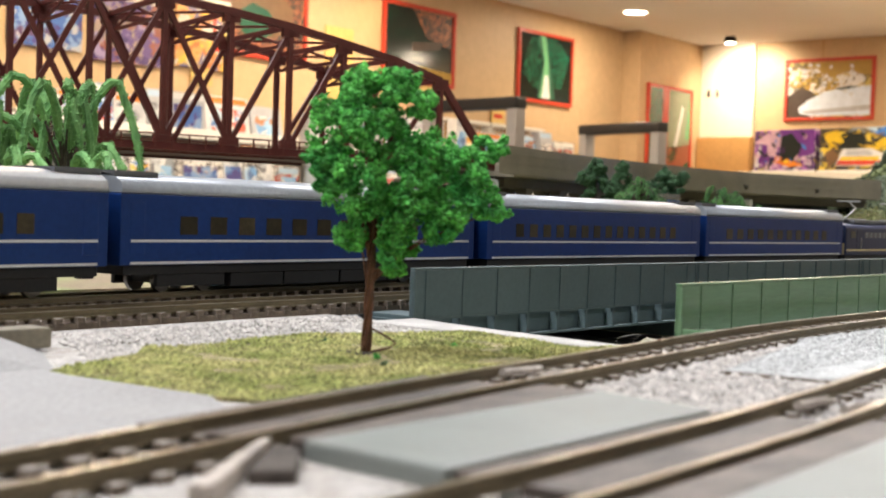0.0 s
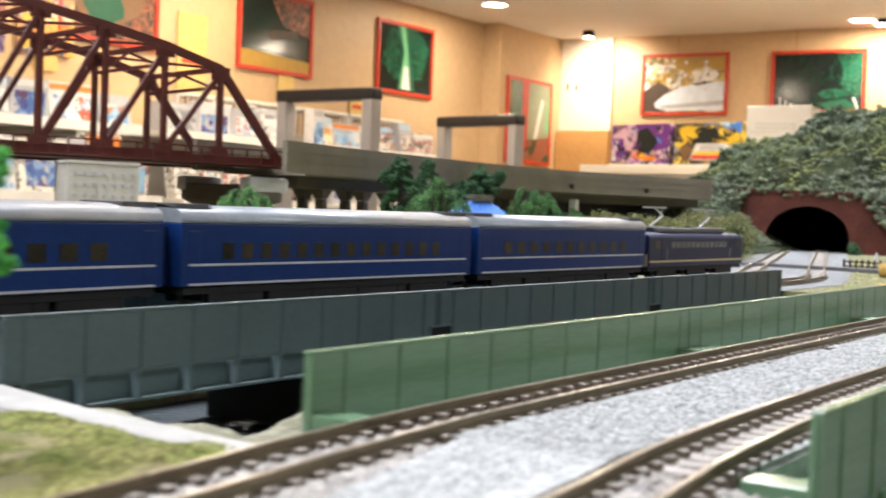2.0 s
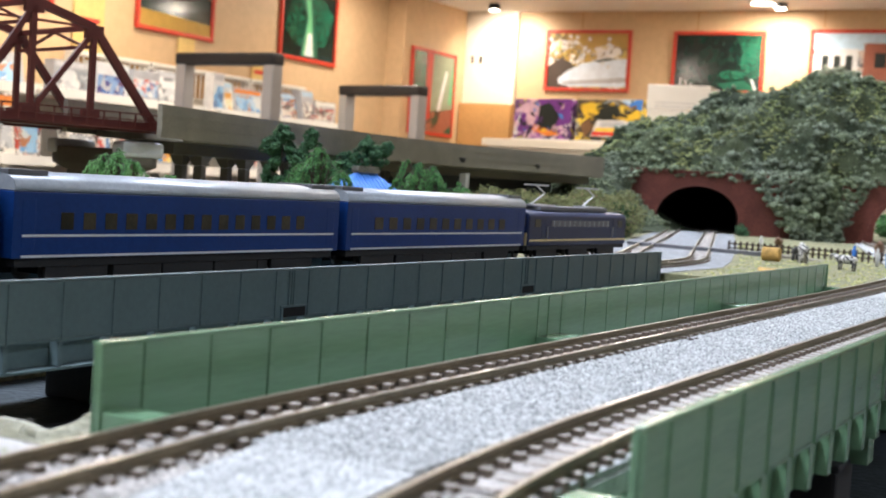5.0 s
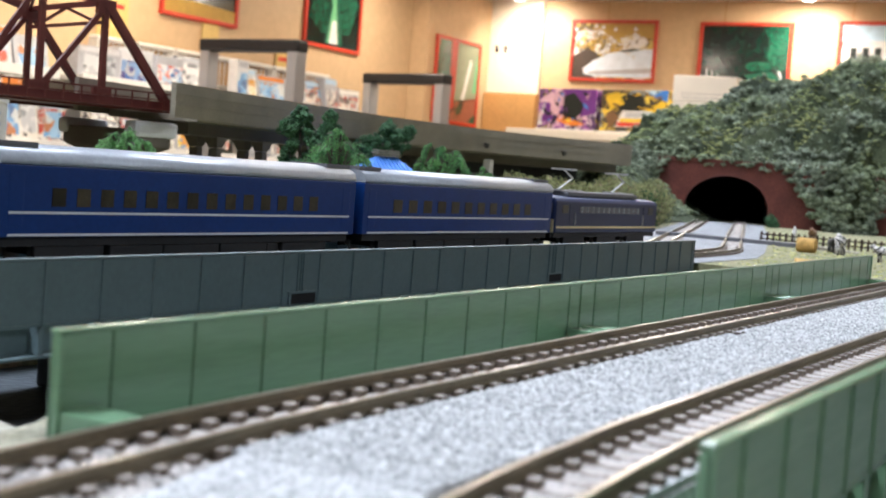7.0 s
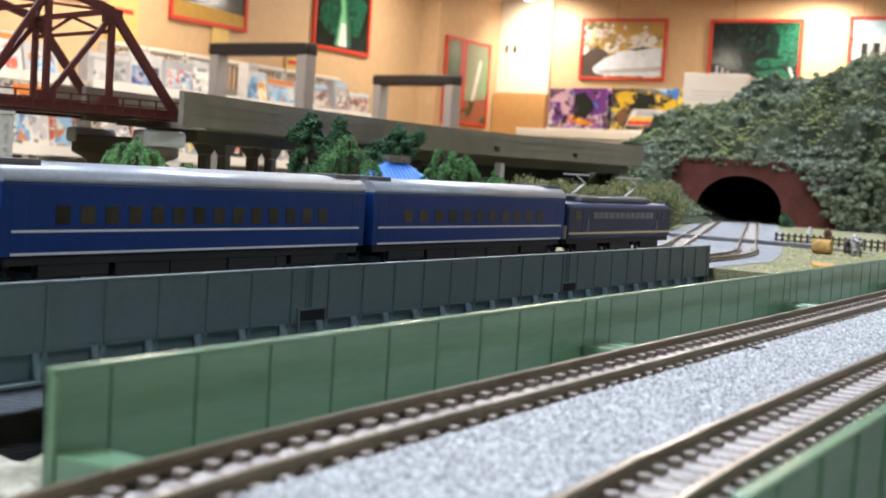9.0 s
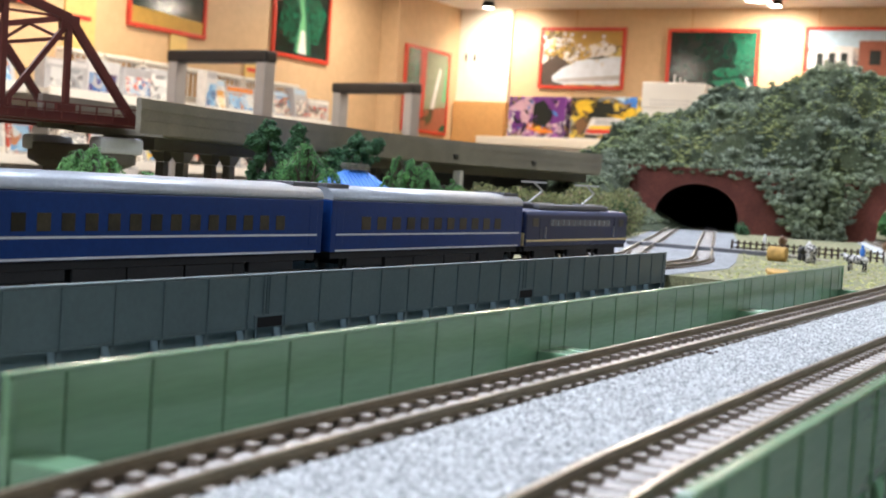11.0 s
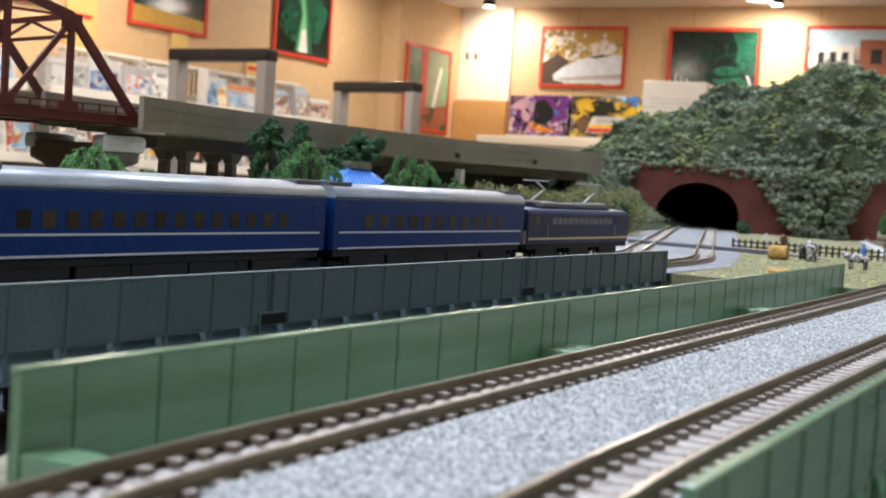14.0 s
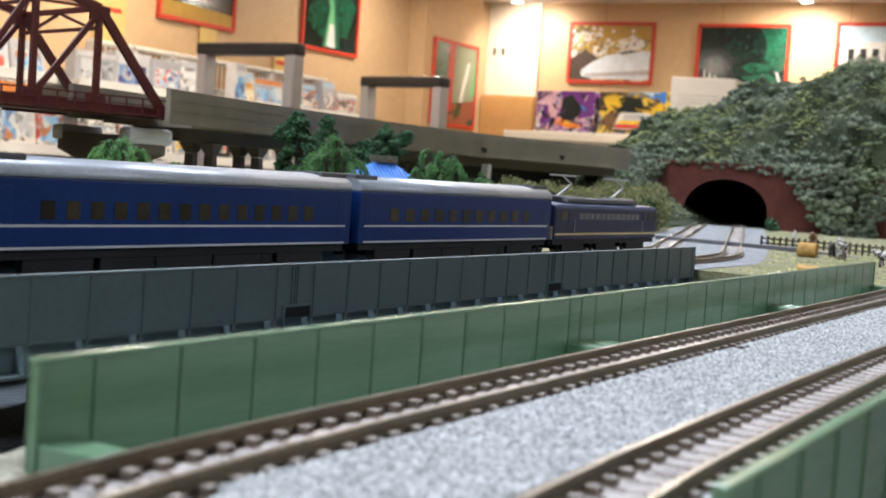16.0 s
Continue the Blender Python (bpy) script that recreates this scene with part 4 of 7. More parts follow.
green_right = track("weathered model track beside the green girder", [(-0.45, -0.087, ZT), (-0.30, -0.079, ZT), (-0.17, -0.0722, ZT), (-0.14, -0.0712, ZT), (-0.105, -0.0698, ZT), (-0.064, -0.0662, ZT), (-0.02, -0.0608, ZT), (0.02, -0.0570, ZT), (0.1, TR_Y, ZT), (0.45, TR_Y, ZT), (0.65, -0.0434, ZT), (0.9, 0.0096, ZT), (1.2, 0.0866, ZT), (1.6, 0.1716, ZT)], skip=((-0.147, -0.094),), piece_range=(-0.2, 0.5))
NEAR_PTS = [(-0.45, 0.084, Z2), (-0.15, 0.089, Z2), (0.0, 0.0925, Z2), (0.25, 0.0925, Z2), (0.44, 0.0925, Z2), (0.51, 0.0932, Z2), (0.57, 0.101, Z2), (0.645, 0.1225, Z2), (0.83, 0.1775, Z2), (1.06, 0.2455, Z2), (1.5, 0.376, Z2)]
FAR_PTS = [(-0.9, 0.100, Z2), (-0.45, 0.102, Z2), (-0.2, 0.109, Z2), (-0.07, 0.120, Z2), (0.03, 0.1295, Z2), (0.12, 0.130, Z2), (0.25, 0.130, Z2), (0.44, 0.130, Z2), (0.51, 0.1305, Z2), (0.56, 0.137, Z2), (0.63, 0.1575, Z2), (0.82, 0.213, Z2), (1.05, 0.281, Z2), (1.5, 0.414, Z2)]
near_path = track("model track on the grey bridge", NEAR_PTS, piece_range=(-0.14, 0.62))
far_path = track("model track under the blue train", FAR_PTS, piece_range=(-0.14, 0.62))


# ---- plate girder bridges ----
def girder(parent, length, outward, material, top, waist, foot, ends, start, pitch):
    """One girder, its web along x, from 0 to length; outward is +1 or -1 along y."""
    o = outward * 0.62
    green = material is GREEN_PLASTIC
    g = part("girder", Shape().box(0, length, *sorted((-0.0001 * o, 0.0009 * o)), waist, top - 0.0006), material, parent, bevel=0.0002)
    part("top_flange", Shape().box(-0.0001, length + 0.0001, -0.0008, 0.0008, top - 0.0006, top), material, g, bevel=0.00025)
    part("waist_flange", Shape().box(0, length, *sorted((-0.0007 * o, 0.00088 * o)), waist - 0.0005, waist), material, g)
    back = -0.0026 if green else -0.0036
    part("lower_web", Shape().box(0.0005, length - 0.0005, *sorted(((back - 0.0006) * o, back * o)), foot + 0.0006, waist - 0.0006), material, g, "recessed lower web")
    if not green:
        part("bottom_flange", Shape().box(0.0002, length - 0.0002, *sorted((-0.0044 * o, 0.0010 * o)), foot, foot + 0.0005), material, g)
    n = 10
    rib = Shape().box(-0.0003, 0.0003, *sorted((0.0008 * o, 0.0014 * o)), waist - 0.0004, top - 0.0006).mesh("stiffener", material)
    fin = Shape().box(*((-0.0014, 0.0014) if green else (-0.0006, 0.0006)), *sorted(((back + 0.0001) * o, 0.0006 * o)), foot + 0.0006, waist - 0.0006).mesh("fin", material)
    strip = Shape().box(0.0001, 0.0013, *sorted((-0.0006 * o, -0.0009 * o)), waist + 0.0002, top - 0.0008).mesh("inner_strip", material, bevel=0.00005)
    cuts = [start + i * pitch for i in range(n)]
    for x in cuts:
        part("stiffener", rib, material, g, at=(x, 0, 0))
        part("fin", fin, material, g, at=(x, 0, 0))
        part("inner_strip", strip, material, g, at=(x, 0, 0))
    # inner plates with narrow open joints between them
    edge = [0.0] + cuts + [length]
    for x0, x1 in zip(edge, edge[1:]):
        part("inner_plate", Shape().box(x0 + 0.00016, x1 - 0.00016, *sorted((-0.0007 * o, -0.0002 * o)), waist - 0.0004, top - 0.0006), material, g)
    for x in (0.0, length):
        e = -1 if x else 1
        if ends[1 if x else 0]:
            part("end_plate", Shape().box(*sorted((x, x + e * 0.0009)), *sorted((0.0012 * o, -0.0013 * o)), (waist + 0.0006 if green else foot - 0.0002), top - 0.0007), material, g, bevel=0.0003)
            if green:
                for i in range(4):
                    part("end_fillet", Shape().box(*sorted((x + e * 0.0005, x + e * (0.0026 - 0.0005 * i))), *sorted((-0.0006 * o, -0.0012 * o + 0.0001 * o * i)), -0.0052 + 0.0006 * i, -0.0046 + 0.0006 * i), material, g)
        else:
            if x:
                # raised black block paints the shade of a notch at the joint
                part("joint_recess", Shape().box(x - 0.0034, x + 0.0062, *sorted((0.0004 * o, 0.00146 * o)), waist - 0.0002, waist + 0.0022), BLACK, g, "black block for the shaded notch at the joint")
                part("recess_frame", Shape().box(x - 0.0044, x + 0.0072, *sorted((0.0004 * o, 0.00150 * o)), waist + 0.0022, waist + 0.0027), material, g)
                part("recess_frame", Shape().box(x - 0.0042, x - 0.0034, *sorted((0.0004 * o, 0.00150 * o)), waist - 0.0003, waist + 0.0021), material, g)
            part("stiffener", rib, material, g, at=(x + e * 0.0009, 0, 0))
        if not green and ends[1 if x else 0]:
            part("foot_bracket", Shape().box(*sorted((x + e * 0.0010, x + e * 0.0125)), *sorted((-0.0006 * outward, -0.0165 * outward)), -0.0072, -0.0056), material, g, "flat grey foot bracket", bevel=0.0003)
        if green:
            part("foot_bracket", Shape().box(*sorted((x + e * 0.0004, x + e * 0.0060)), *sorted((-0.0006 * outward, -0.0088 * outward)), -0.0054, -0.0022), material, g, "flat foot bracket", bevel=0.0003)
    return g


def bridge(label, x0, y_near, y_far, top, waist, foot, material, deck_material, z_deck, starts, pitch):
    b = thing("girder_bridge", label, "bridge", at=(x0, 0, 0))
    for k in range(3):
        for y, o in ((y_near, -1), (y_far, 1)):
            g = girder(b, 0.1397, o, material, top, waist, foot, (k == 0, k == 2), starts[k], pitch)
            g.location = (k * 0.14, y, 0)
    inset = 0.0022 if material is GREEN_PLASTIC else 0.0032
    part("deck", Shape().box(0.0, 0.4196, y_near + inset, y_far - inset, z_deck - 0.004, z_deck), deck_material, b)
    for k in range(4):
        part("bearing", Shape().box(0.002 + k * 0.1375, 0.008 + k * 0.1375, y_near + 0.002, y_far - 0.002, foot - 0.006, z_deck - 0.004), material, b)
    return b


bridge("pale green plastic plate girder bridge", 0.0, -0.0751, -0.0021, 0.0068, -0.0060, -0.0142, GREEN_PLASTIC, GREEN_PLASTIC, -0.0066, (0.0083, 0.0070, 0.0070), 0.0140)
bridge("dark grey plastic plate girder bridge", 0.0053, 0.0713, 0.1446, 0.0059, -0.0062, -0.0125, GREY_PLASTIC, GREY_PLASTIC, -0.0066, (0.0045, 0.0074, 0.0074), 0.0143)
for px in (0.14, 0.28):
    for py, hw in ((-0.038, 0.031), (0.108, 0.033)):
        pr = thing("bridge_pier", "dark concrete pier under the girder bridge", "pier", "bridge piers", at=(px, py, -0.035))
        part("shaft", Shape().box(-0.008, 0.008, -hw, hw, 0, 0.014), PIER_DARK, pr, bevel=0.001)
        part("cap", Shape().box(-0.011, 0.011, -hw - 0.001, hw + 0.001, 0.0141, 0.0158), PIER_DARK, pr, bevel=0.0008)

# ballast between the tracks
def slab(name, outline, z0, z1, material, label, category, bevel=0.0):
    return solid(name, Shape().prism(outline, z0, z1), material, label, category, "structure", bevel=bevel)


slab("ballast_bed", [(-0.055, -0.0400), (0.0, -0.0280), (0.0, -0.0500), (-0.0525, -0.0560)][::-1], ZG, -0.0022, BALLAST, "raised pale grey ballast strip", "ballast", 0.0004)
slab("ballast_strip", [(0.001, -0.0645), (0.4195, -0.0645), (0.4195, -0.0105), (0.001, -0.0105)], -0.0066, -0.0038, BALLAST, "pale grey ballast on the bridge deck", "ballast")
slab("ballast_shoulder", [(0.001, -0.0488), (0.4195, -0.0488), (0.4195, -0.0262), (0.001, -0.0262)], -0.0039, -0.0024, BALLAST, "pale grey ballast between the two tracks", "ballast")
for yc, o0, o1 in ((TL, -0.0125, -0.0112), (TR_Y, -0.0640, -0.0625)):
    slab("ballast_side", [(0.001, o0), (0.4195, o0), (0.4195, o1), (0.001, o1)], -0.0039, -0.0029, BALLAST, "pale ballast beside the girder", "ballast")
    slab("ballast_core", [(0.001, yc - 0.0032), (0.4195, yc - 0.0032), (0.4195, yc + 0.0032), (0.001, yc + 0.0032)], -0.0041, -0.0031, TRACK_FILL, "dusty filling between the rails", "ballast")
slab("ballast_far", [(HX - 0.02, -0.066), (0.62, -0.056), (1.2, 0.075), (1.2, 0.14), (0.62, 0.002), (HX - 0.02, -0.0115)], ZG, -0.0033, BALLAST, "pale grey ballast on the far bank", "ballast")
slab("ballast_curve", [(HX - 0.005, 0.074), (0.53, 0.074), (0.60, 0.090), (0.83, 0.152), (1.22, 0.268), (1.22, 0.345), (0.80, 0.228), (0.60, 0.168), (0.52, 0.152), (HX - 0.005, 0.150)], ZG, -0.0042, ROADBED, "grey roadbed of the curved tracks", "ballast")
solid("ballast_kerb", Shape().prism([(-0.0556, -0.0396), (-0.0549, -0.0399), (-0.0524, -0.0561), (-0.0532, -0.0563)][::-1], ZG, -0.0025), SLEEPER_SHADE, "dark low kerb at the end of the ballast", "kerb", "structure")
grains = Shape()
rng = random.Random(21)
for i in range(33000):
    x = -0.053 + 0.43 * rng.random() ** 1.3
    y = rng.uniform(-0.0490, -0.0256) if rng.random() < 0.82 else rng.choice((rng.uniform(-0.0305, -0.0112), rng.uniform(-0.0640, -0.0475)))
    if x < 0.0015:
        k = -x / 0.054
        y = rng.uniform(-0.0490 - 0.0066 * k, -0.0285 - 0.0118 * k)
    elif x > 0.30 and not -0.0480 < y < -0.0270:
        continue
    r = rng.uniform(0.00018, 0.00040)
    if x > 0.0015 and any(abs(y - c) < 0.0066 for c in (TL, TR_Y)):
        continue
    grains.crumb((x, y, -0.0023 if -0.0486 < y < -0.0264 else -0.0029), r, rng, 0.8)
solid("ballast_grains", grains, GRAINS, "loose pale grey ballast grains", "ballast", "stuff")

# level crossing: panels, fillers, road plates
crossing = thing("level_crossing", "grey panelled level crossing with brown fillers between the rails", "level crossing")
for name, outline, z1, material, label in (
        ("panel", [(-0.1475, -0.0622), (-0.1002, -0.0612), (-0.0975, -0.0452), (-0.1470, -0.0456)], -0.0010, PANEL, "smooth grey centre panel"),
        ("panel", [(-0.1700, -0.1250), (-0.0985, -0.1250), (-0.0985, -0.0817), (-0.1700, -0.0850)], -0.0006, PANEL, "smooth grey outer panel"),
        ("edge_strip", [(-0.1700, -0.0846), (-0.0915, -0.0808), (-0.0915, -0.0755), (-0.1700, -0.0785)], -0.0012, FILLER, "brown timber strip beside the rail"),
        ("edge_strip", [(-0.1470, -0.0655), (-0.0990, -0.0634), (-0.0990, -0.0615), (-0.1470, -0.0625)], -0.0012, FILLER, "brown timber strip beside the panel"),
        ("edge_strip", [(-0.1460, -0.0452), (-0.0970, -0.0448), (-0.0970, -0.0362), (-0.1460, -0.0428)], -0.0012, FILLER, "brown timber strip beside the panel")):
    part(name, Shape().prism(outline, ZN, z1), material, crossing, label, bevel=0.0006)


def along_track(path, x0, x1, d0, d1, z1, label):
    """A timber strip that follows a track at a distance from its middle."""
    seg = np.array([p for p in path if x0 < p[0] < x1])
    w = (d1 - d0) / 2
    part("filler", Shape().sweep(offset(seg, (d0 + d1) / 2), [(-w, ZN), (w, ZN), (w, z1 - 0.0003), (w - 0.0003, z1), (-w + 0.0003, z1), (-w, z1 - 0.0003)]), FILLER, crossing, label)


along_track(green_left, -0.149, -0.097, -0.0037, 0.0037, -0.0011, "brown filler between the rails")
along_track(green_right, -0.149, -0.091, -0.0037, 0.0037, -0.0011, "brown filler between the rails")
along_track(green_left, -0.149, -0.097, 0.0058, 0.0118, -0.0012, "brown timber strip beside the rail")
for path, x0, x1 in ((green_left, -0.0965, -0.081), (green_right, -0.0905, -0.077)):
    seg = np.array([p for p in path if x0 < p[0] < x1])
    for d, s in ((-0.0026, 1), (0.0026, -1)):
        line = [tuple(p + np.array([0, 0, -0.0004 - 0.0006 * i / len(seg)])) for i, p in enumerate(offset(seg, d))]
        part("guard_flare", Shape().tube(line, [0.0006] * len(line), 6), CHAIR, crossing, "pale flared guard end")
part("guard_flare", Shape().prism([(-0.1660, -0.0528), (-0.1645, -0.0540), (-0.1474, -0.0422), (-0.1470, -0.0408)], ZN, -0.0012), CHAIR, crossing, "pale slanted guard strip", bevel=0.0003)
part("filler_end", Shape().prism([(-0.1575, -0.0500), (-0.1545, -0.0525), (-0.1474, -0.0458), (-0.1474, -0.0425)], ZN, -0.0017), BARK, crossing, "dark end of the timber filler", bevel=0.0004)
slab("road", [(-0.30, -0.0200), (-0.128, -0.0190), (-0.1150, 0.0030), (-0.1175, 0.0300), (-0.1170, 0.0385), (-0.30, 0.0385)], ZN, ZN + 0.0010, PLASTER, "pale grey plaster road", "road", 0.0004)
ramp = Shape().add([(-0.30, 0.0395, ZN), (-0.1139, 0.0390, ZN), (-0.094, 0.074, ZN), (-0.30, 0.074, ZN), (-0.30, 0.044, -0.0026), (-0.124, 0.049, -0.0026), (-0.106, 0.072, -0.0026), (-0.30, 0.072, -0.0026)],
                  [(3, 2, 1, 0), (4, 5, 6, 7), (0, 1, 5, 4), (1, 2, 6, 5), (2, 3, 7, 6), (3, 0, 4, 7)])
solid("road_ramp", ramp, PLASTER, "pale grey plaster ramp up to the track", "ramp", "structure")
blk = thing("concrete_block", "small weathered concrete block beside the track", "block", at=(-0.104, 0.0668, ZN + 0.0006))
part("body", Shape().box(-0.012, 0.006, -0.003, 0.003, 0, 0.0035), CONCRETE, blk, bevel=0.0004)

foot = thing("foot_crossing", "dark plank foot crossing over the curved tracks", "crossing", at=(0.722, 0.0, ZG))
for k in range(6):
    part("plank", Shape().box(-0.0075 + 0.0026 * k, -0.0052 + 0.0026 * k, 0.100, 0.196, 0, 0.0026), ROOF_DARK, foot)
part("ramp", Shape().add([(-0.0075, 0.066, 0), (0.008, 0.066, 0), (0.008, 0.0998, 0), (-0.0075, 0.0998, 0), (-0.0075, 0.0668, 0.0004), (0.008, 0.0668, 0.0004), (0.008, 0.0998, 0.0025), (-0.0075, 0.0998, 0.0025)],
                         [(3, 2, 1, 0), (4, 5, 6, 7), (0, 1, 5, 4), (1, 2, 6, 5), (2, 3, 7, 6), (3, 0, 4, 7)]), CONCRETE, foot, "grey ramp")

# turf round the tree
TURF_OUT = [(-0.1165, 0.036), (-0.1165, 0.028), (-0.1135, 0.004), (-0.1050, -0.0160), (-0.0500, -0.0120), (-0.0200, -0.0080), (-0.0120, 0.0400), (-0.025, 0.0520), (-0.058, 0.0555), (-0.090, 0.0500)]
slab("turf", TURF_OUT, ZN, ZN + 0.0005, TURF, "dry olive turf patch", "grass")
rng = random.Random(9)
tufts = Shape()
for i in range(47000):
    x, y = rng.uniform(-0.1185, -0.0115), rng.uniform(-0.0170, 0.0575)
    wav = 0.0022 * noise.noise((x * 110, 0.0, 3.0)) + 0.0012 * noise.noise((x * 420, 0.0, 8.0))
    lo = float(np.interp(x, [-0.1185, -0.1165, -0.1135, -0.105, -0.05, -0.0115], [0.034, 0.026, 0.004, -0.0160, -0.0118, -0.0070])) + wav
    hi = 0.0535 + 0.002 * math.sin(70 * x) - max(0, -0.085 - x) * 0.5 - max(0, x + 0.03) * 0.4 + 1.6 * wav
    k = noise.noise((x * 90, y * 90, 0))
    if not lo < y < hi or (k < -0.32 and rng.random() < 0.75):
        continue
    if i % 5:
        tufts.crumb((x, y, ZN + 0.0005 + 0.0004 * k), rng.uniform(0.00014, 0.00050) * (1.1 + 1.3 * k), rng, 1.0)
    else:
        tufts.blade((x, y, ZN + 0.0004), rng.uniform(0.00007, 0.00014), rng.uniform(0.0004, 0.0011) * (1 + 0.9 * k), rng.uniform(0.0003, 0.0012), rng)
for i in range(5200):
    x, y = rng.uniform(0.445, 0.95), rng.uniform(-0.04, 0.20)
    mid = float(np.interp(x, [0.44, 0.57, 0.645, 0.83, 1.06], [0.0925, 0.101, 0.1225, 0.1775, 0.2455]))
    low = float(np.interp(x, [0.44, 0.62, 0.9], [-0.010, 0.002, 0.055]))
    if low + 0.004 < y < mid - 0.024 and noise.noise((x * 40, y * 40, 6.0)) > -0.3:
        tufts.crumb((x, y, ZG), rng.uniform(0.0004, 0.0011), rng, 0.6)
solid("turf_tufts", tufts, TUFTS, "loose olive and straw coloured turf tufts", "grass", "stuff")
pebbles = Shape()
for i in range(6000):
    x, y = rng.uniform(-0.118, -0.006), rng.uniform(0.046, 0.080)
    if x < -0.092 and y > 0.030 + (x + 0.114) * 1.6:
        continue
    pebbles.crumb((x, y, ZN + 0.011 * max(0.0, min(0.1, y - 0.062)) * 5), rng.uniform(0.00025, 0.0007), rng, 0.8)
for i in range(5200):
    x, y = rng.uniform(-0.098, -0.004), rng.uniform(-0.074, -0.0165)
    pebbles.crumb((x, y, -0.0029), rng.uniform(0.00025, 0.0008), rng, 0.8)
for i in range(9000):
    x, y = -0.02 + 0.40 * rng.random() ** 1.4, rng.choice((TL, TR_Y)) + rng.uniform(-0.0028, 0.0028)
    pebbles.crumb((x, y, -0.0031), rng.uniform(0.00012, 0.00026), rng, 0.7)
solid("loose_gravel", pebbles, mat("gravel_grains", (0.50, 0.475, 0.445), 0.9, var=0.1, scale=500, fine=3000, bump=0.1, island=0.35), "loose beige gravel beside the tracks", "gravel", "stuff")


# ---- plants ----
def crumbs(shape, c, r, n, size, rng, squash=1.0):
    """A loose clump of foam crumbs, densest at its skin."""
    for _ in range(n):
        d = Vector((rng.gauss(0, 1), rng.gauss(0, 1), rng.gauss(0, 1))).normalized() * r * rng.random() ** 0.4
        shape.crumb((c[0] + d.x, c[1] + d.y, c[2] + d.z * squash), size * rng.uniform(0.6, 1.4), rng)


# foam tree beside the near bank; clumps as (across, up, radius) in millimetres
TREE_CLUMPS = [(0, 45.5, 5), (-5.5, 40, 5), (-7.5, 34.5, 3.5), (2.5, 37.5, 5.5), (7.5, 44, 3), (10, 35.5, 5), (16.5, 33, 4.5), (20.5, 37, 2.6), (21.5, 26, 2.8),
               (16, 26.5, 4.2), (-2.5, 29, 5), (2, 24, 5), (-2, 21, 3.2), (5, 18.5, 3.4), (4, 16, 2.4), (8, 28, 5), (12, 22.5, 3), (5, 47.5, 2.8), (-3, 47, 3.2), (18.5, 30, 3.2), (-5, 31, 3.8)]
tree = thing("foam_tree", "bright green foam model tree with a twisted wire trunk", "tree", at=(-0.0573, 0.0286, ZN + 0.0003))
rng = random.Random(3)
right = Vector((0.62, -0.785, 0))
ahead = Vector((0.785, 0.62, 0))
crown = Shape()
for a, u, r in TREE_CLUMPS:
    for q in range(3):
        c = right * (a * 0.001 + rng.uniform(-.3, .3) * r * 0.001) + ahead * rng.uniform(-0.007, 0.007) * (1 if abs(a) < 12 else 0.5) + Vector((0, 0, u * 0.00100))
        for w in range(int(3.2 * r)):
            d = Vector((rng.gauss(0, 1), rng.gauss(0, 1), rng.gauss(0, 1))).normalized() * r * 0.00095 * rng.uniform(0.6, 1.08)
            crumbs(crown, c + d, r * 0.001 * rng.uniform(0.22, 0.36), 26, 0.00038, rng)
part("crown", crown, CROWN, tree, "bright green foam crown")
trunk = Shape()
for k in range(4):
    pts = [(0.00048 * math.cos(1.57 * k + 9 * z) * (1.2 - 0.5 * z) + 0.0010 * z, 0.00048 * math.sin(1.57 * k + 9 * z) * (1.2 - 0.5 * z) - 0.0006 * z, 0.038 * z) for z in [i / 24 for i in range(25)]]
    trunk.tube(pts, [0.00046 - 0.00024 * i / 24 for i in range(25)], 6)
part("trunk", trunk, TRUNK, tree, "brown twisted wire trunk", smooth=True)
for a, u, r in TREE_CLUMPS[::2]:
    q = right * a * 0.001 + Vector((0, 0, u * 0.001))
    p = Vector((0, 0, max(0.012, u * 0.001 - 0.012)))
    part("twig", Shape().tube([p, (p + q) / 2 + Vector((0, 0, 0.001)), q], [0.0003, 0.0002, 0.0001], 5), TRUNK, tree)
part("wire_loop", Shape().tube([(0.0008, -0.0006, 0.0045), (0.003, -0.003, 0.0028), (0.0036, -0.0038, 0.0020), (0.003, -0.003, 0.0012), (0.0006, -0.0004, 0.0002)], 0.00022, 6), TRUNK, tree, "bent wire loop")
base = Shape()
for k in range(40):
    base.crumb((rng.uniform(-.005, .002), rng.uniform(-.003, .003), 0.0003), rng.uniform(0.0003, 0.0007), rng, 0.6)
part("root_mulch", base, BARK, tree)


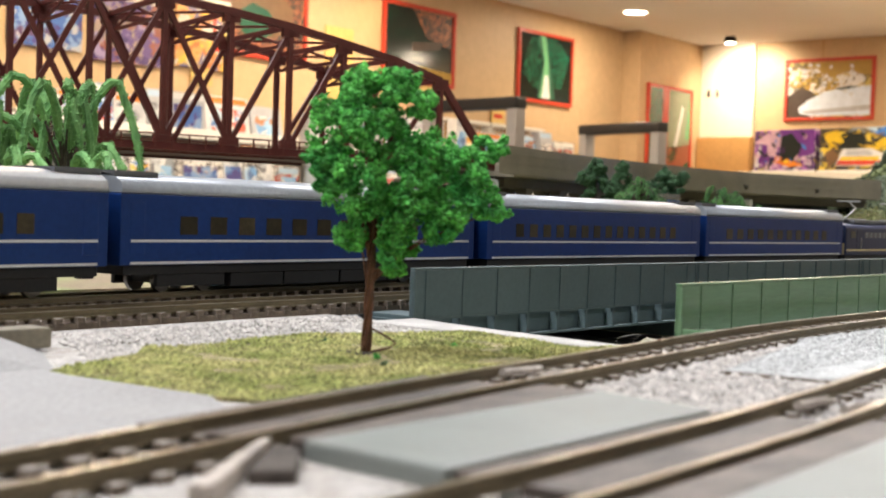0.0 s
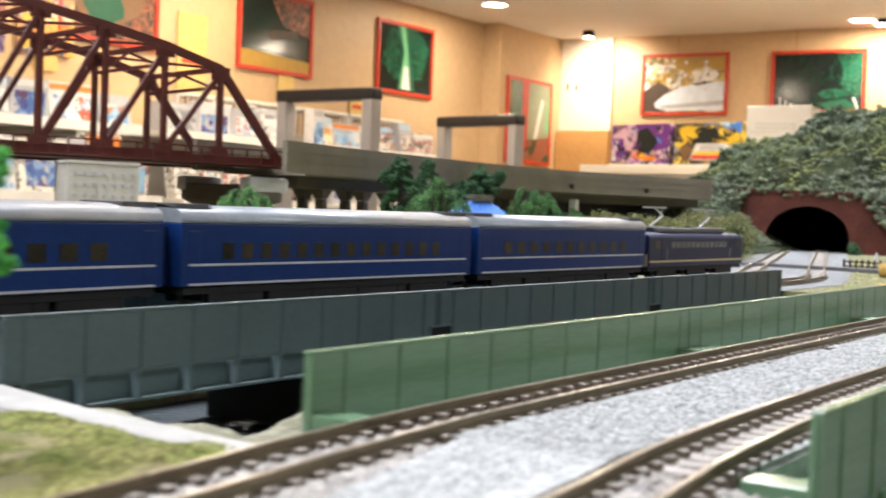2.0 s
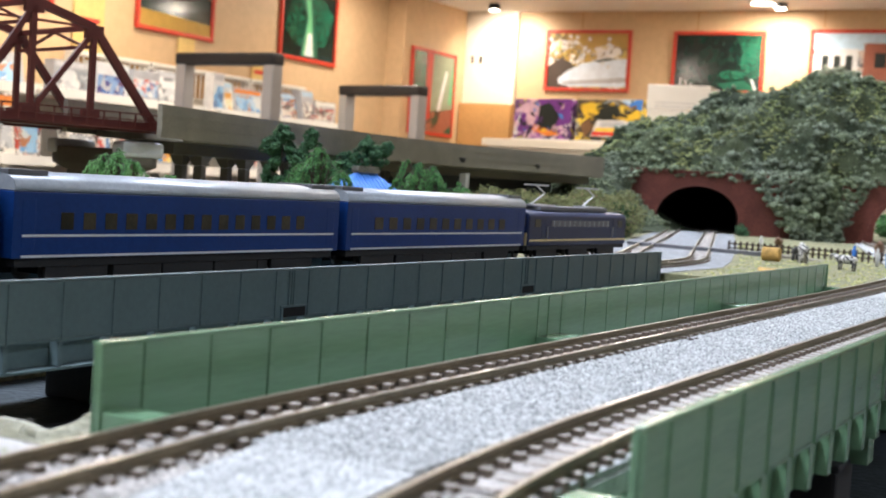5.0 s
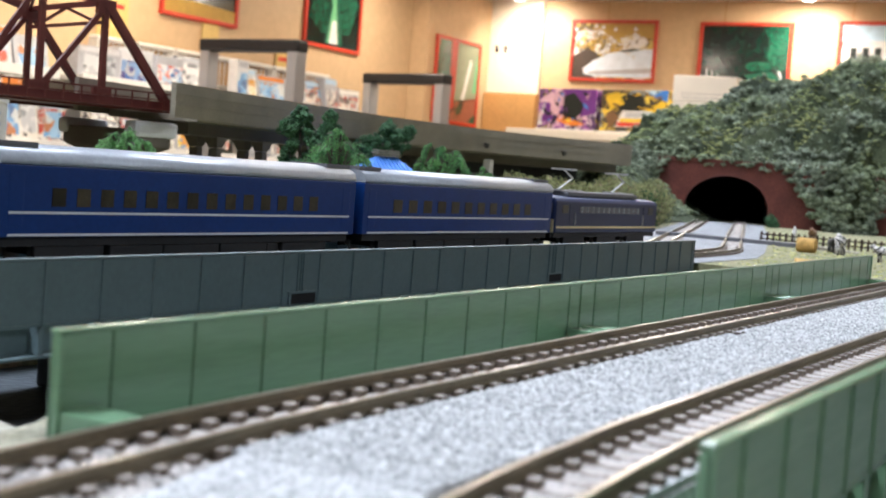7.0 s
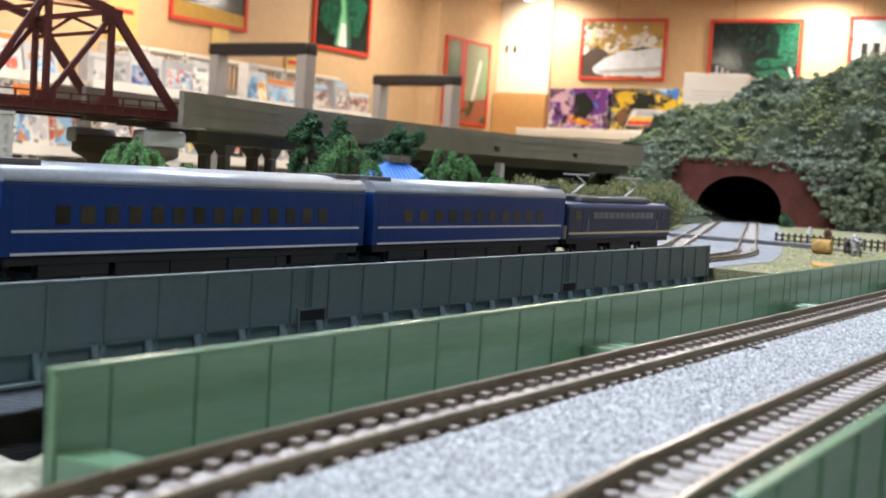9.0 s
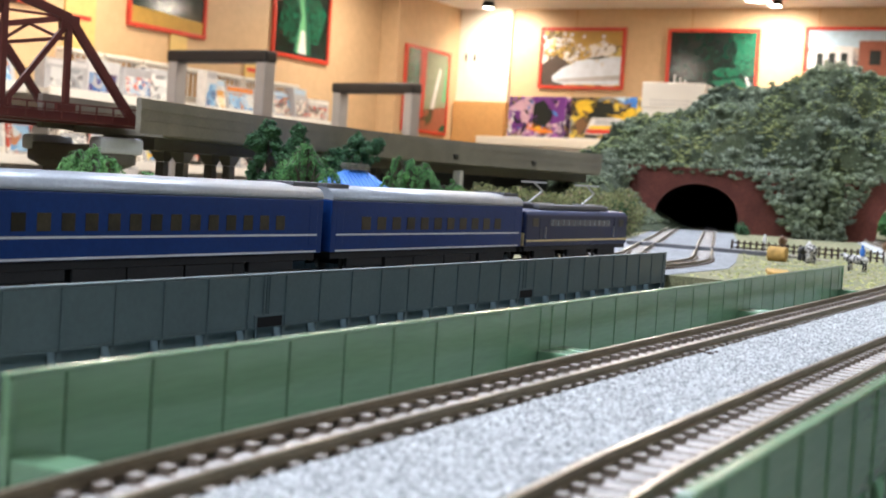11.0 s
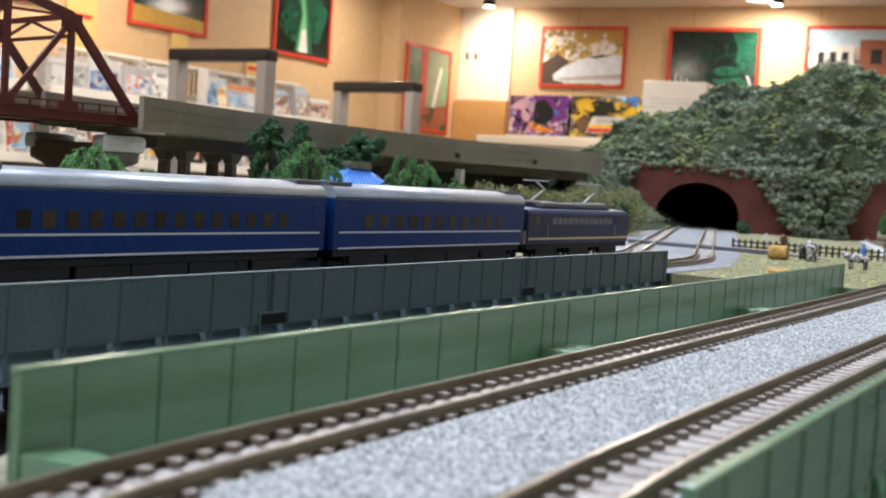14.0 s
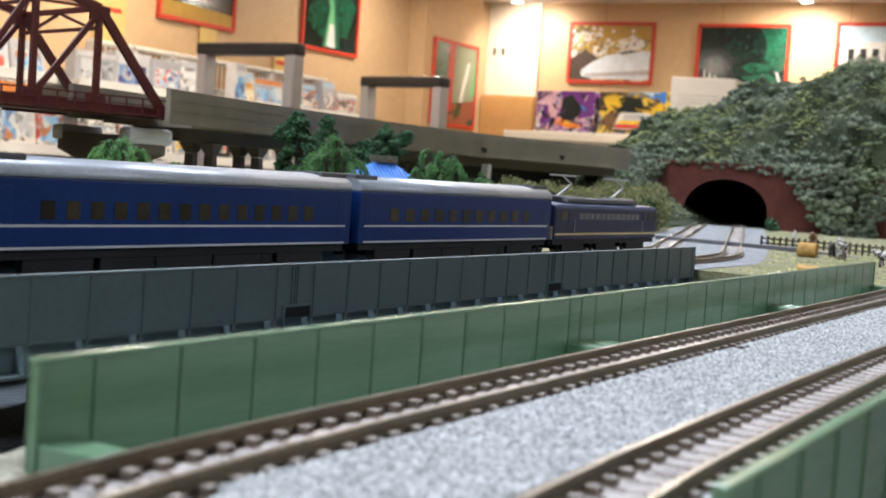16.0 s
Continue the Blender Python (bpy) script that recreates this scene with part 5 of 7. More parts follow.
def weeping_tree(x, y, height, spread, seed, label, leaf=WILLOW, limbs=12, coat=0.0010, low=(0.02, 0.30), stems=3, bare=0.40, arch=0.40):
    """A wire tree: several stems, limbs that arch over and hang, each wrapped in foliage towards its tip."""
    rng = random.Random(seed)
    t = thing("weeping_tree", label, "tree", "weeping model trees", at=(x, y, ZG))
    wood, leaves = Shape(), Shape()
    for q in range(stems):
        w = 6.283 * q / stems + rng.random()
        wood.tube([(0.0009 * math.cos(w), 0.0009 * math.sin(w), 0), (0.0012 * math.cos(w + .7), 0.0012 * math.sin(w + .7), height * .18),
                   (0.10 * spread * math.cos(w + 1), 0.10 * spread * math.sin(w + 1), height * .45), (0.2 * spread * math.cos(w + 1.2), 0.2 * spread * math.sin(w + 1.2), height * .72)], [0.0010, 0.0009, 0.0007, 0.0003], 6)
    for k in range(limbs):
        w = 6.283 * (k + rng.random() * 0.8) / limbs
        r = spread * (rng.uniform(0.62, 1.18) if k % 3 else rng.uniform(0.2, 0.55))
        z0, zt, ze = height * rng.uniform(0.30, 0.62), height * rng.uniform(0.84, 1.0) * (1.0 - 0.15 * (r / spread) ** 2), height * rng.uniform(*low)
        if arch > 0.5:
            zt = height * (1.0 - 0.50 * rng.random() ** 1.4)
            ze = zt * rng.uniform(0.45, 0.78)
        bend = rng.uniform(-0.35, 0.35)
        pts = []
        for u in [i / 11 for i in range(12)]:
            z = z0 + (zt - z0) * math.sin(1.5708 * u / arch) if u < arch else zt - (zt - ze) * ((u - arch) / (1 - arch)) ** 1.35
            a = w + bend * u * u
            pts.append((math.cos(a) * r * u ** 0.95 + rng.gauss(0, 0.0003), math.sin(a) * r * u ** 0.95 + rng.gauss(0, 0.0003), max(0.0008, z)))
        wood.tube(pts, [0.0006 - 0.00004 * i for i in range(12)], 5)
        first = int(12 * bare * rng.uniform(0.7, 1.2))
        strands = [pts[first:]]
        for q in range(0 if arch > 0.6 else rng.randrange(1, 3)):
            c = Vector(pts[rng.randrange(first, 11)])
            a, drop = w + rng.uniform(-1.2, 1.2), height * rng.uniform(0.08, 0.24)
            strands.append([(c.x + coat * 4.0 * u * math.cos(a), c.y + coat * 4.0 * u * math.sin(a), max(0.0008, c.z - drop * u * u)) for u in (0, .25, .5, .75, 1)])
        for line in strands:
            if arch > 0.6:
                leaves.tube(line, [coat * 0.5] + [coat * rng.uniform(0.75, 1.0) for _ in line[2:]] + [coat * 0.4], 7)
            for a, b in zip(line, line[1:]):
                a, b = Vector(a), Vector(b)
                for q in range(max(3, int((b - a).length / coat * 11.0))):
                    c = a.lerp(b, rng.random())
                    if arch > 0.6:
                        d = Vector((rng.gauss(0, 1), rng.gauss(0, 1), rng.gauss(0, 1))).normalized() * coat * rng.uniform(0.85, 1.15)
                        leaves.crumb(tuple(c + d), coat * rng.uniform(0.14, 0.28), rng, 1.1)
                    else:
                        leaves.crumb((c.x + rng.gauss(0, coat * .62), c.y + rng.gauss(0, coat * .62), c.z - abs(rng.gauss(0, coat * .7))), coat * rng.uniform(0.20, 0.46), rng, 1.1)
    part("trunk", wood, BARK, t, "dark bare wire stems")
    part("crown", leaves, leaf, t)
    return t


weeping_tree(0.4429, 0.2687, 0.0490, 0.027, 31, "weeping green model tree with drooping strands", limbs=16, coat=0.0012, arch=0.48)
weeping_tree(0.5387, 0.2617, 0.0510, 0.023, 32, "weeping green model tree before the blue roofed house", limbs=14, coat=0.0012, arch=0.5)
weeping_tree(0.5640, 0.2500, 0.0390, 0.012, 36, "small weeping green model tree", limbs=7, coat=0.0012)
weeping_tree(0.3560, 0.3300, 0.0430, 0.0170, 33, "airy weeping model tree beside the pier", limbs=15, coat=0.0010, low=(0.30, 0.6), leaf=FROND, arch=0.5)
weeping_tree(0.3397, 0.2761, 0.0325, 0.0140, 34, "airy green model tree beside the shrubs", limbs=12, coat=0.0011, low=(0.25, 0.6), leaf=FROND, stems=2, bare=0.3)
weeping_tree(0.042, 0.262, 0.0665, 0.036, 35, "lush weeping model tree with thick ropy fronds", limbs=19, coat=0.0017, leaf=FROND, bare=0.25, arch=0.62)
weeping_tree(0.012, 0.258, 0.0600, 0.022, 37, "lush weeping model tree with thick ropy fronds", limbs=10, coat=0.0017, leaf=FROND, bare=0.25, arch=0.62)


def round_tree(x, y, lobes, seed, label, leaf=DARK_LEAF):
    """A dense foam tree; its lobes as (across, up, radius)."""
    rng = random.Random(seed)
    side = Vector((0.488, -0.873, 0))
    t = thing("leafy_tree", label, "tree", "dark leafy trees", at=(x, y, ZG))
    high = max(u for a, u, r in lobes)
    part("trunk", Shape().tube([(0, 0, 0), (0.0005, 0, high * 0.4), (0, 0.0006, high * 0.9)], [0.0018, 0.0013, 0.0005], 7), BARK, t)
    s = Shape()
    for a, u, r in lobes:
        for k in range(int(9 + r * 1500)):
            d = Vector((rng.gauss(0, 1), rng.gauss(0, 1), rng.gauss(0, 1))).normalized() * r * rng.uniform(0.55, 1.0)
            c = side * a + d + Vector((0, 0, u))
            crumbs(s, c, 0.0030 * rng.uniform(0.6, 1.1), 36, 0.00078, rng)
    part("crown", s, leaf, t)
    return t


round_tree(0.507, 0.338, [(0, 0.056, 0.006), (-0.002, 0.047, 0.010), (0.003, 0.037, 0.0125), (-0.002, 0.026, 0.012), (0.001, 0.016, 0.010), (0.0165, 0.057, 0.0032), (0.016, 0.048, 0.006), (0.014, 0.038, 0.009), (0.010, 0.028, 0.009)], 41, "tall dark green model tree with two tops beside the viaduct")
round_tree(0.630, 0.3600, [(0, 0.047, 0.012), (-0.011, 0.044, 0.008), (-0.012, 0.036, 0.009), (0.010, 0.049, 0.008), (0.003, 0.055, 0.006), (0.016, 0.054, 0.0045), (-0.003, 0.034, 0.011), (0.0, 0.022, 0.009)], 43, "broad dark green model tree behind the blue roof")


def bush(x, y, r, seed, label, leaf, n=900, squash=0.9, size=0.0009, category="bush", blossom=False):
    rng = random.Random(seed)
    s = Shape()
    for k in range(9):
        w = rng.random() * 6.283
        q = r * rng.uniform(0, 0.55)
        crumbs(s, (x + q * math.cos(w), y + q * math.sin(w), ZG + r * squash * rng.uniform(0.35, 1.0)), r * rng.uniform(0.38, 0.62), n // 9, size, rng)
    crumbs(s, (x, y, ZG + r * 0.3), r * 0.75, n // 6, size, rng, 0.5)
    if not blossom:
        return solid(category, s, leaf, label, category, group="bushes beside the track")
    t = thing(category, label, category, "bushes beside the track", at=(0, 0, 0))
    # darker core colour stands in for shade in the gaps between leaves
    part("core", s, DARK_LEAF, t, "dark foliage core for the shade between leaves")
    leaves, flecks = Shape(), Shape()
    for k in range(2300):
        d = Vector((rng.gauss(0, 1), rng.gauss(0, 1), rng.gauss(0.25, 1))).normalized()
        lump = 1.0 + 0.22 * noise.noise((d.x * 2.6 + seed, d.y * 2.6, d.z * 2.6))
        c = Vector((x, y, ZG + r * 0.78 * squash)) + Vector((d.x * r * 1.02, d.y * r * 1.02, d.z * r * 0.80 * squash)) * lump * rng.uniform(0.74, 1.14)
        if c.z < ZG + 0.0012:
            continue
        # pointed leaf that hangs outwards
        along_ = (d + Vector((rng.gauss(0, .6), rng.gauss(0, .6), rng.gauss(-.5, .5)))).normalized()
        across = along_.cross(Vector((rng.gauss(0, 1), rng.gauss(0, 1), rng.gauss(0, 1)))).normalized()
        ll, ww = rng.uniform(0.0013, 0.0026), rng.uniform(0.0004, 0.0007)
        tip = c + along_ * ll
        mid = c + along_ * ll * 0.45
        bow = along_.cross(across) * ww * 0.6
        leaves.add([tuple(c), tuple(mid + across * ww), tuple(tip), tuple(mid - across * ww), tuple(mid + bow)], [(0, 1, 4), (1, 2, 4), (2, 3, 4), (3, 0, 4)])
        if k % 26 == 0:
            flecks.crumb(tuple(c + d * 0.0008), rng.uniform(0.0004, 0.0007), rng)
    part("leaves", leaves, leaf, t, "olive pointed leaves")
    part("blossom", flecks, BLOSSOM, t, "pale pink blossom flecks")
    return t


for i, (x, y, r) in enumerate([(0.655, 0.292, .0145), (0.685, 0.287, .017), (0.715, 0.276, .0165), (0.735, 0.262, .0155), (0.76, 0.250, .0165), (0.80, 0.262, .019), (0.83, 0.25, .0165), (0.872, 0.262, .018)]):
    bush(x, y, r, 60 + i, "olive leafy bush with pale blossoms", BUSH_LEAF, 1000, 1.2, blossom=True)
for i, (x, y, r) in enumerate([(0.228, 0.243, .009), (0.245, 0.247, .007), (0.262, 0.250, .010), (0.283, 0.257, .009), (0.300, 0.262, .010), (0.213, 0.240, .008), (0.19, 0.245, .008), (0.318, 0.268, .0085), (0.272, 0.262, .008), (0.292, 0.272, .009)]):
    bush(x, y, r, 80 + i, "grey green lichen shrub", SHRUB_LEAF, 700, 0.8, 0.0009, "shrub")
rng = random.Random(8)
for k, (x, y) in enumerate([(0.268, 0.232), (0.312, 0.240), (0.252, 0.233)]):
    s = Shape().crumb((x, y, ZG), 0.0032, rng, 0.7)
    solid("stone", s, mat("pale_stone", (0.42, 0.34, 0.25), 0.9, var=0.2, scale=200, fine=1500, bump=0.5) if k == 0 else bpy.data.materials["pale_stone"], "small pale brown stone among the shrubs", "stone", group="stones")

# ---- the house with the blue roof ----
hs = thing("model_house", "small model house with a blue ribbed hip roof", "house", at=(0.574, 0.3257, ZG), turn=-20)
hs.scale = (0.93, 0.93, 0.93)
part("wall", Shape().box(-0.026, 0.026, -0.018, 0.018, 0, 0.020), HOUSE_WALL, hs)
roof = Shape()
rp = [(-0.033, -0.024, 0.020), (0.033, -0.024, 0.020), (0.033, 0.024, 0.020), (-0.033, 0.024, 0.020), (-0.003, -0.001, 0.040), (0.013, -0.001, 0.040), (0.013, 0.001, 0.040), (-0.003, 0.001, 0.040)]
roof.add(rp, [(3, 2, 1, 0), (0, 1, 5, 4), (1, 2, 6, 5), (2, 3, 7, 6), (3, 0, 4, 7), (4, 5, 6, 7)])
rf = part("roof", roof, ROOF_BLUE, hs, "bright blue ribbed roof")
for k in range(21):
    u = -0.033 + 0.0033 * k
    lift = min(1.0, (u + 0.033) / 0.030 if u < -0.003 else (0.033 - u) / 0.020 if u > 0.013 else 1.0)
    for sgn in (-1, 1):
        b0, t1 = Vector((u, sgn * 0.0242, 0.0203)), Vector((u, sgn * (0.0242 - 0.0230 * lift), 0.0203 + 0.02 * lift))
        if lift > 0.08:
            part("roof_rib", Shape().bar(b0, t1, 0.0006, 0.0006), ROOF_BLUE, rf)
for k in range(3):
    part("ridge_slat", Shape().box(-0.004 - 0.0006 * (k % 2), 0.014 - 0.0004 * k, -0.004, 0.004, 0.0402 + k * 0.0016, 0.0412 + k * 0.0016), CONCRETE, hs, "grey ridge slat")
for k in range(6):
    wpos = -0.022 + k * 0.0085
    part("window", Shape().box(wpos, wpos + 0.005, -0.0185, -0.0181, 0.008, 0.016), WINDOW, hs)
for k in range(8):
    part("veranda_post", Shape().box(-0.03 + k * 0.0085, -0.029 + k * 0.0085, -0.0235, -0.0225, 0, 0.0199), FENCE_WOOD, hs)

# ---- viaduct ----
VIA = glide([(0.404, 0.3775, 0), (0.50, 0.394, 0), (0.57, 0.402, 0), (0.68, 0.411, 0), (0.80, 0.406, 0), (0.90, 0.378, 0), (0.985, 0.345, 0)], 0.014)
viaduct = thing("viaduct", "grey concrete model viaduct curving behind the scene", "viaduct")
part("deck", Shape().sweep(VIA[2:], [(-0.0278, 0.0430), (0.0278, 0.0430), (0.0278, 0.0465), (-0.0278, 0.0465)]), CONCRETE, viaduct)
for s in (-1, 1):
    o = offset(VIA, s * 0.0295)
    pr = part("parapet", Shape().sweep(o, [(-0.0014, 0.0440), (0.0014, 0.0440), (0.0014, 0.0617), (-0.0014, 0.0617)]), CONCRETE, viaduct)
    for zz in (0.0505, 0.0560):
        part("rail_moulding", Shape().sweep(offset(VIA, s * 0.0295 - 0.0016), [(-0.0004, zz), (0.0004, zz), (0.0004, zz + 0.0008), (-0.0004, zz + 0.0008)]), CONCRETE, pr)
for k in (20, 29, 36):
    c = offset(VIA, -0.0312)[k]
    part("cable_clip", Shape().box(c[0] - 0.004, c[0] + 0.004, c[1] - 0.0008, c[1] + 0.0002, 0.0495, 0.0508).box(c[0] - 0.0026, c[0] - 0.0016, c[1] - 0.0008, c[1] + 0.0002, 0.0470, 0.0494).box(c[0] + 0.0012, c[0] + 0.0022, c[1] - 0.0008, c[1] + 0.0002, 0.0470, 0.0494), BLACK_CAP, viaduct, "small black clip on the parapet")
# girder wears the darker pier grey to paint the shadow under the deck
part("girder", Shape().sweep(VIA[3:], [(-0.018, 0.0362), (0.014, 0.0362), (0.014, 0.0428), (-0.018, 0.0428)]), PIER, viaduct)
COLS = [VIA[int(q)] + (VIA[int(q) + 1] - VIA[int(q)]) * (q - int(q)) for q in (5.4, 9.2, 13.0, 16.8, 20.6, 24.4)]
for k, c in enumerate(COLS):
    d = (COLS[k + 1] - c) if k + 1 < len(COLS) else (c - COLS[k - 1])
    gap = float(np.linalg.norm(d))
    t = thing("viaduct_pier", "grey brown column frame carrying the viaduct", "pier", "viaduct piers", at=(c[0], c[1], ZG), turn=math.degrees(math.atan2(d[1], d[0])))
    for y in (-0.0125, 0.0005):
        part("column", Shape().box(-0.0028, 0.0028, y - 0.0028, y + 0.0028, 0, 0.0345), PIER, t, bevel=0.0005)
        part("haunch", Shape().add([(-0.0028, y - 0.0028, 0.0346), (0.0028, y - 0.0028, 0.0346), (0.0028, y + 0.0028, 0.0346), (-0.0028, y + 0.0028, 0.0346),
                                        (-0.0062, y - 0.0046, 0.0404), (0.0062, y - 0.0046, 0.0404), (0.0062, y + 0.0046, 0.0404), (-0.0062, y + 0.0046, 0.0404)],
                                       [(3, 2, 1, 0), (4, 5, 6, 7), (0, 1, 5, 4), (1, 2, 6, 5), (2, 3, 7, 6), (3, 0, 4, 7)]), PIER, t)
        if k + 1 < len(COLS):
            part("tie_beam", Shape().box(0.0029, gap - 0.0029, y - 0.0018, y + 0.0018, 0.0165, 0.0205), PIER, t)
    part("crossbeam", Shape().box(-0.0018, 0.0018, -0.0096, -0.0024, 0.0165, 0.0203), PIER, t)

back = [VIA[k] for k in range(20, len(VIA))]
# board added to fill the black area below the viaduct deck
solid("added_back_board", Shape().sweep(offset(np.array(back), 0.036), [(-0.001, ZG - 0.002), (0.001, ZG - 0.002), (0.001, 0.043), (-0.001, 0.043)]), BLACK_CAP, "added black board filling the dark area behind the viaduct", "board")
pst = thing("white_post", "short white post under the viaduct", "post", at=(0.815, 0.378, ZG))
part("post", Shape().box(-0.003, 0.003, -0.003, 0.003, 0, 0.043), FIGURE_WHITE, pst, bevel=0.0004)

# ---- model block of flats behind the truss bridge ----
flats = thing("model_flats", "white model block of flats with rows of small windows", "building", at=(0.318, 0.372, ZG), turn=150)
part("wall", Shape().box(-0.0005, 0.034, -0.016, 0.016, 0, 0.047), HOUSE_WHITE, flats, bevel=0.0004)
part("parapet", Shape().box(-0.0010, 0.0345, -0.0165, 0.0165, 0.0471, 0.0485), HOUSE_WHITE, flats)
pane = Shape().box(-0.0007, 0.0007, -0.0004, 0.0004, 0, 0.0017).mesh("window", P_GREY)
for row in range(8):
    for q in range(7):
        part("window", pane, P_GREY, flats, at=(0.0030 + 0.0046 * q, 0.0163, 0.0035 + 0.0054 * row))
        part("window", pane, P_GREY, flats, at=(0.0030 + 0.0046 * q, -0.0163, 0.0035 + 0.0054 * row))

# ---- truss bridge ----
TR = thing("truss_bridge", "oxide red curved chord model truss bridge", "bridge", at=(0.424, 0.366, 0), turn=163)
STEPS = [0.0385, 0.034, 0.034, 0.035, 0.0365, 0.0385, 0.0405]
RISE = [0.0505, 0.0990, 0.1085, 0.1150, 0.1210, 0.1255, 0.1290, 0.1302]
NODES = list(np.concatenate([[0], np.cumsum(STEPS + STEPS[::-1])]))
N_PAN, WIDE, SPAN = len(NODES) - 1, 0.086, float(NODES[-1])
top_z = lambda k: RISE[min(k, N_PAN - k)]
for side in (0, 1):
    y = -WIDE * side
    pl = part("truss_plane", Shape().box(-0.004, SPAN + 0.004, y - 0.0018, y + 0.0018, 0.046, 0.0518), RUST, TR, "side truss with its bottom chord")
    for k in range(N_PAN):
        x0, x1 = NODES[k], NODES[k + 1]
        part("top_chord", Shape().bar((x0, y, top_z(k)), (x1, y, top_z(k + 1)), 0.0034, 0.0042), RUST, pl)
        if 0 < k:
            part("vertical", Shape().bar((x0, y, 0.0519), (x0, y, top_z(k) - 0.0018), 0.0028, 0.0032), RUST, pl)
            part("gusset", Shape().box(x0 - 0.005, x0 + 0.005, y - 0.0015, y + 0.0015, 0.0519, 0.0565), RUST, pl)
            part("gusset", Shape().box(x0 - 0.005, x0 + 0.005, y - 0.0016, y + 0.0016, top_z(k) - 0.006, top_z(k) + 0.001), RUST, pl)
        if 0 < k < N_PAN - 1:
            down = ((x0, y, top_z(k) - 0.002), (x1, y, 0.052))
            rise = ((x0, y + 0.0003, 0.052), (x1, y + 0.0003, top_z(k + 1) - 0.002))
            if k < N_PAN / 2 or 4 < k < N_PAN - 5:
                part("diagonal", Shape().bar(*(down if k < N_PAN / 2 else down), 0.0020, 0.0028), RUST, pl)
            if k >= N_PAN / 2 or 4 < k:
                part("diagonal", Shape().bar(*rise, 0.0020, 0.0028), RUST, pl)
for k in range(1, N_PAN):
    z, x0 = top_z(k), NODES[k]
    part("cross_strut", Shape().bar((x0, 0, z), (x0, -WIDE, z), 0.0020, 0.0028), RUST, TR)
    part("sway_strut", Shape().bar((x0, 0, z - 0.010), (x0, -WIDE, z - 0.010), 0.0014, 0.0018), RUST, TR)
    part("sway_brace", Shape().bar((x0, -0.006, z - 0.0105), (x0, -WIDE / 2, z - 0.001), 0.0012, 0.0014), RUST, TR)
    part("sway_brace", Shape().bar((x0, -WIDE + 0.006, z - 0.0105), (x0, -WIDE / 2, z - 0.001), 0.0012, 0.0014), RUST, TR)
    if k < N_PAN - 1:
        x1 = NODES[k + 1]
        part("wind_brace", Shape().bar((x0, 0, z), (x1, -WIDE, top_z(k + 1)), 0.0012, 0.0014), RUST, TR)
        part("wind_brace", Shape().bar((x0, -WIDE, z), (x1, 0, top_z(k + 1)), 0.0012, 0.0014), RUST, TR)
part("deck", Shape().box(-0.003, SPAN + 0.003, -WIDE + 0.002, -0.002, 0.0475, 0.0495), RUST, TR)
for side in (0.006, -WIDE - 0.006):
    wk = part("walkway", Shape().box(-0.004, SPAN, side - 0.004, side + 0.004, 0.0470, 0.0482), RUST, TR, "narrow walkway with handrail")
    part("handrail", Shape().box(-0.004, SPAN, side + 0.0034, side + 0.0040, 0.0552, 0.0560), RUST, wk)
    part("handrail", Shape().box(-0.004, SPAN, side + 0.0034, side + 0.0040, 0.0520, 0.0526), RUST, wk)
    rail_post = Shape().box(-0.0004, 0.0004, side + 0.0034, side + 0.0040, 0.0482, 0.0552).mesh("rail_post", RUST)
    for k in range(60):
        part("rail_post", rail_post, RUST, wk, at=(k * 0.0094 - 0.002, 0, 0))
for px in (-0.004, SPAN - 0.004):
    c = Matrix.Rotation(radians(163), 4, "Z") @ Vector((px, -WIDE / 2, 0)) + Vector((0.4115, 0.3650, 0))
    t = thing("hammerhead_pier", "wide grey hammerhead pier under the truss bridge", "pier", "truss piers", at=(c.x, c.y, ZG), turn=163)
    part("shaft", Shape().loft([(0.010, 0.0255, 0.004, 0), (0.010, 0.0255, 0.004, 0.0280)]), PIER, t, smooth=False)
    part("head", Shape().loft([(0.0104, 0.0260, 0.004, 0.0281), (0.012, 0.0415, 0.0065, 0.0318), (0.012, 0.0420, 0.0065, 0.0330), (0.012, 0.0420, 0.0065, 0.0406), (0.0114, 0.0414, 0.0060, 0.0412)]), PIER, t, "smooth wide pier head with rounded ends")
    for s in (-1, 1):
        part("bearing", Shape().box(-0.0130, 0.0130, s * 0.0372 - 0.0062, s * 0.0372 + 0.0062, 0.0368, 0.0456), BEARING, t, "pale blue grey bearing block", bevel=0.0026)

# ---- hill and tunnel portals ----
HO, HU, HV = Vector((1.19, 0.302, 0)), Vector((-0.284, 0.959, 0)), Vector((0.959, 0.284, 0))
hill_at = lambda u, v, z: tuple(HO + HU * u + HV * v + Vector((0, 0, z)))
RIDGE_U = [-0.62, -0.50, -0.40, -0.30, -0.218, -0.186, -0.144, -0.084, -0.022, 0.040, 0.103, 0.134, 0.19, 0.24]
RIDGE_Z = [0.0, 0.025, 0.05, 0.092, 0.134, 0.158, 0.170, 0.158, 0.142, 0.110, 0.082, 0.053, 0.02, 0.0]
PORT_A, PORT_B = (-0.098, 0.074), (-0.31, -0.147)


def hill_height(u, v):
    ridge = float(np.interp(u, RIDGE_U, RIDGE_Z))
    front = min(0.056, ridge)
    if v <= 0:
        drop = max(0.0, 1 + v / 0.024)
        return front * drop ** 0.8
    if v < 0.2:
        return front + (ridge - front) * math.sin(1.5708 * v / 0.2) ** 0.85
    return ridge * max(0.0, math.cos(1.5708 * (v - 0.2) / 0.28))


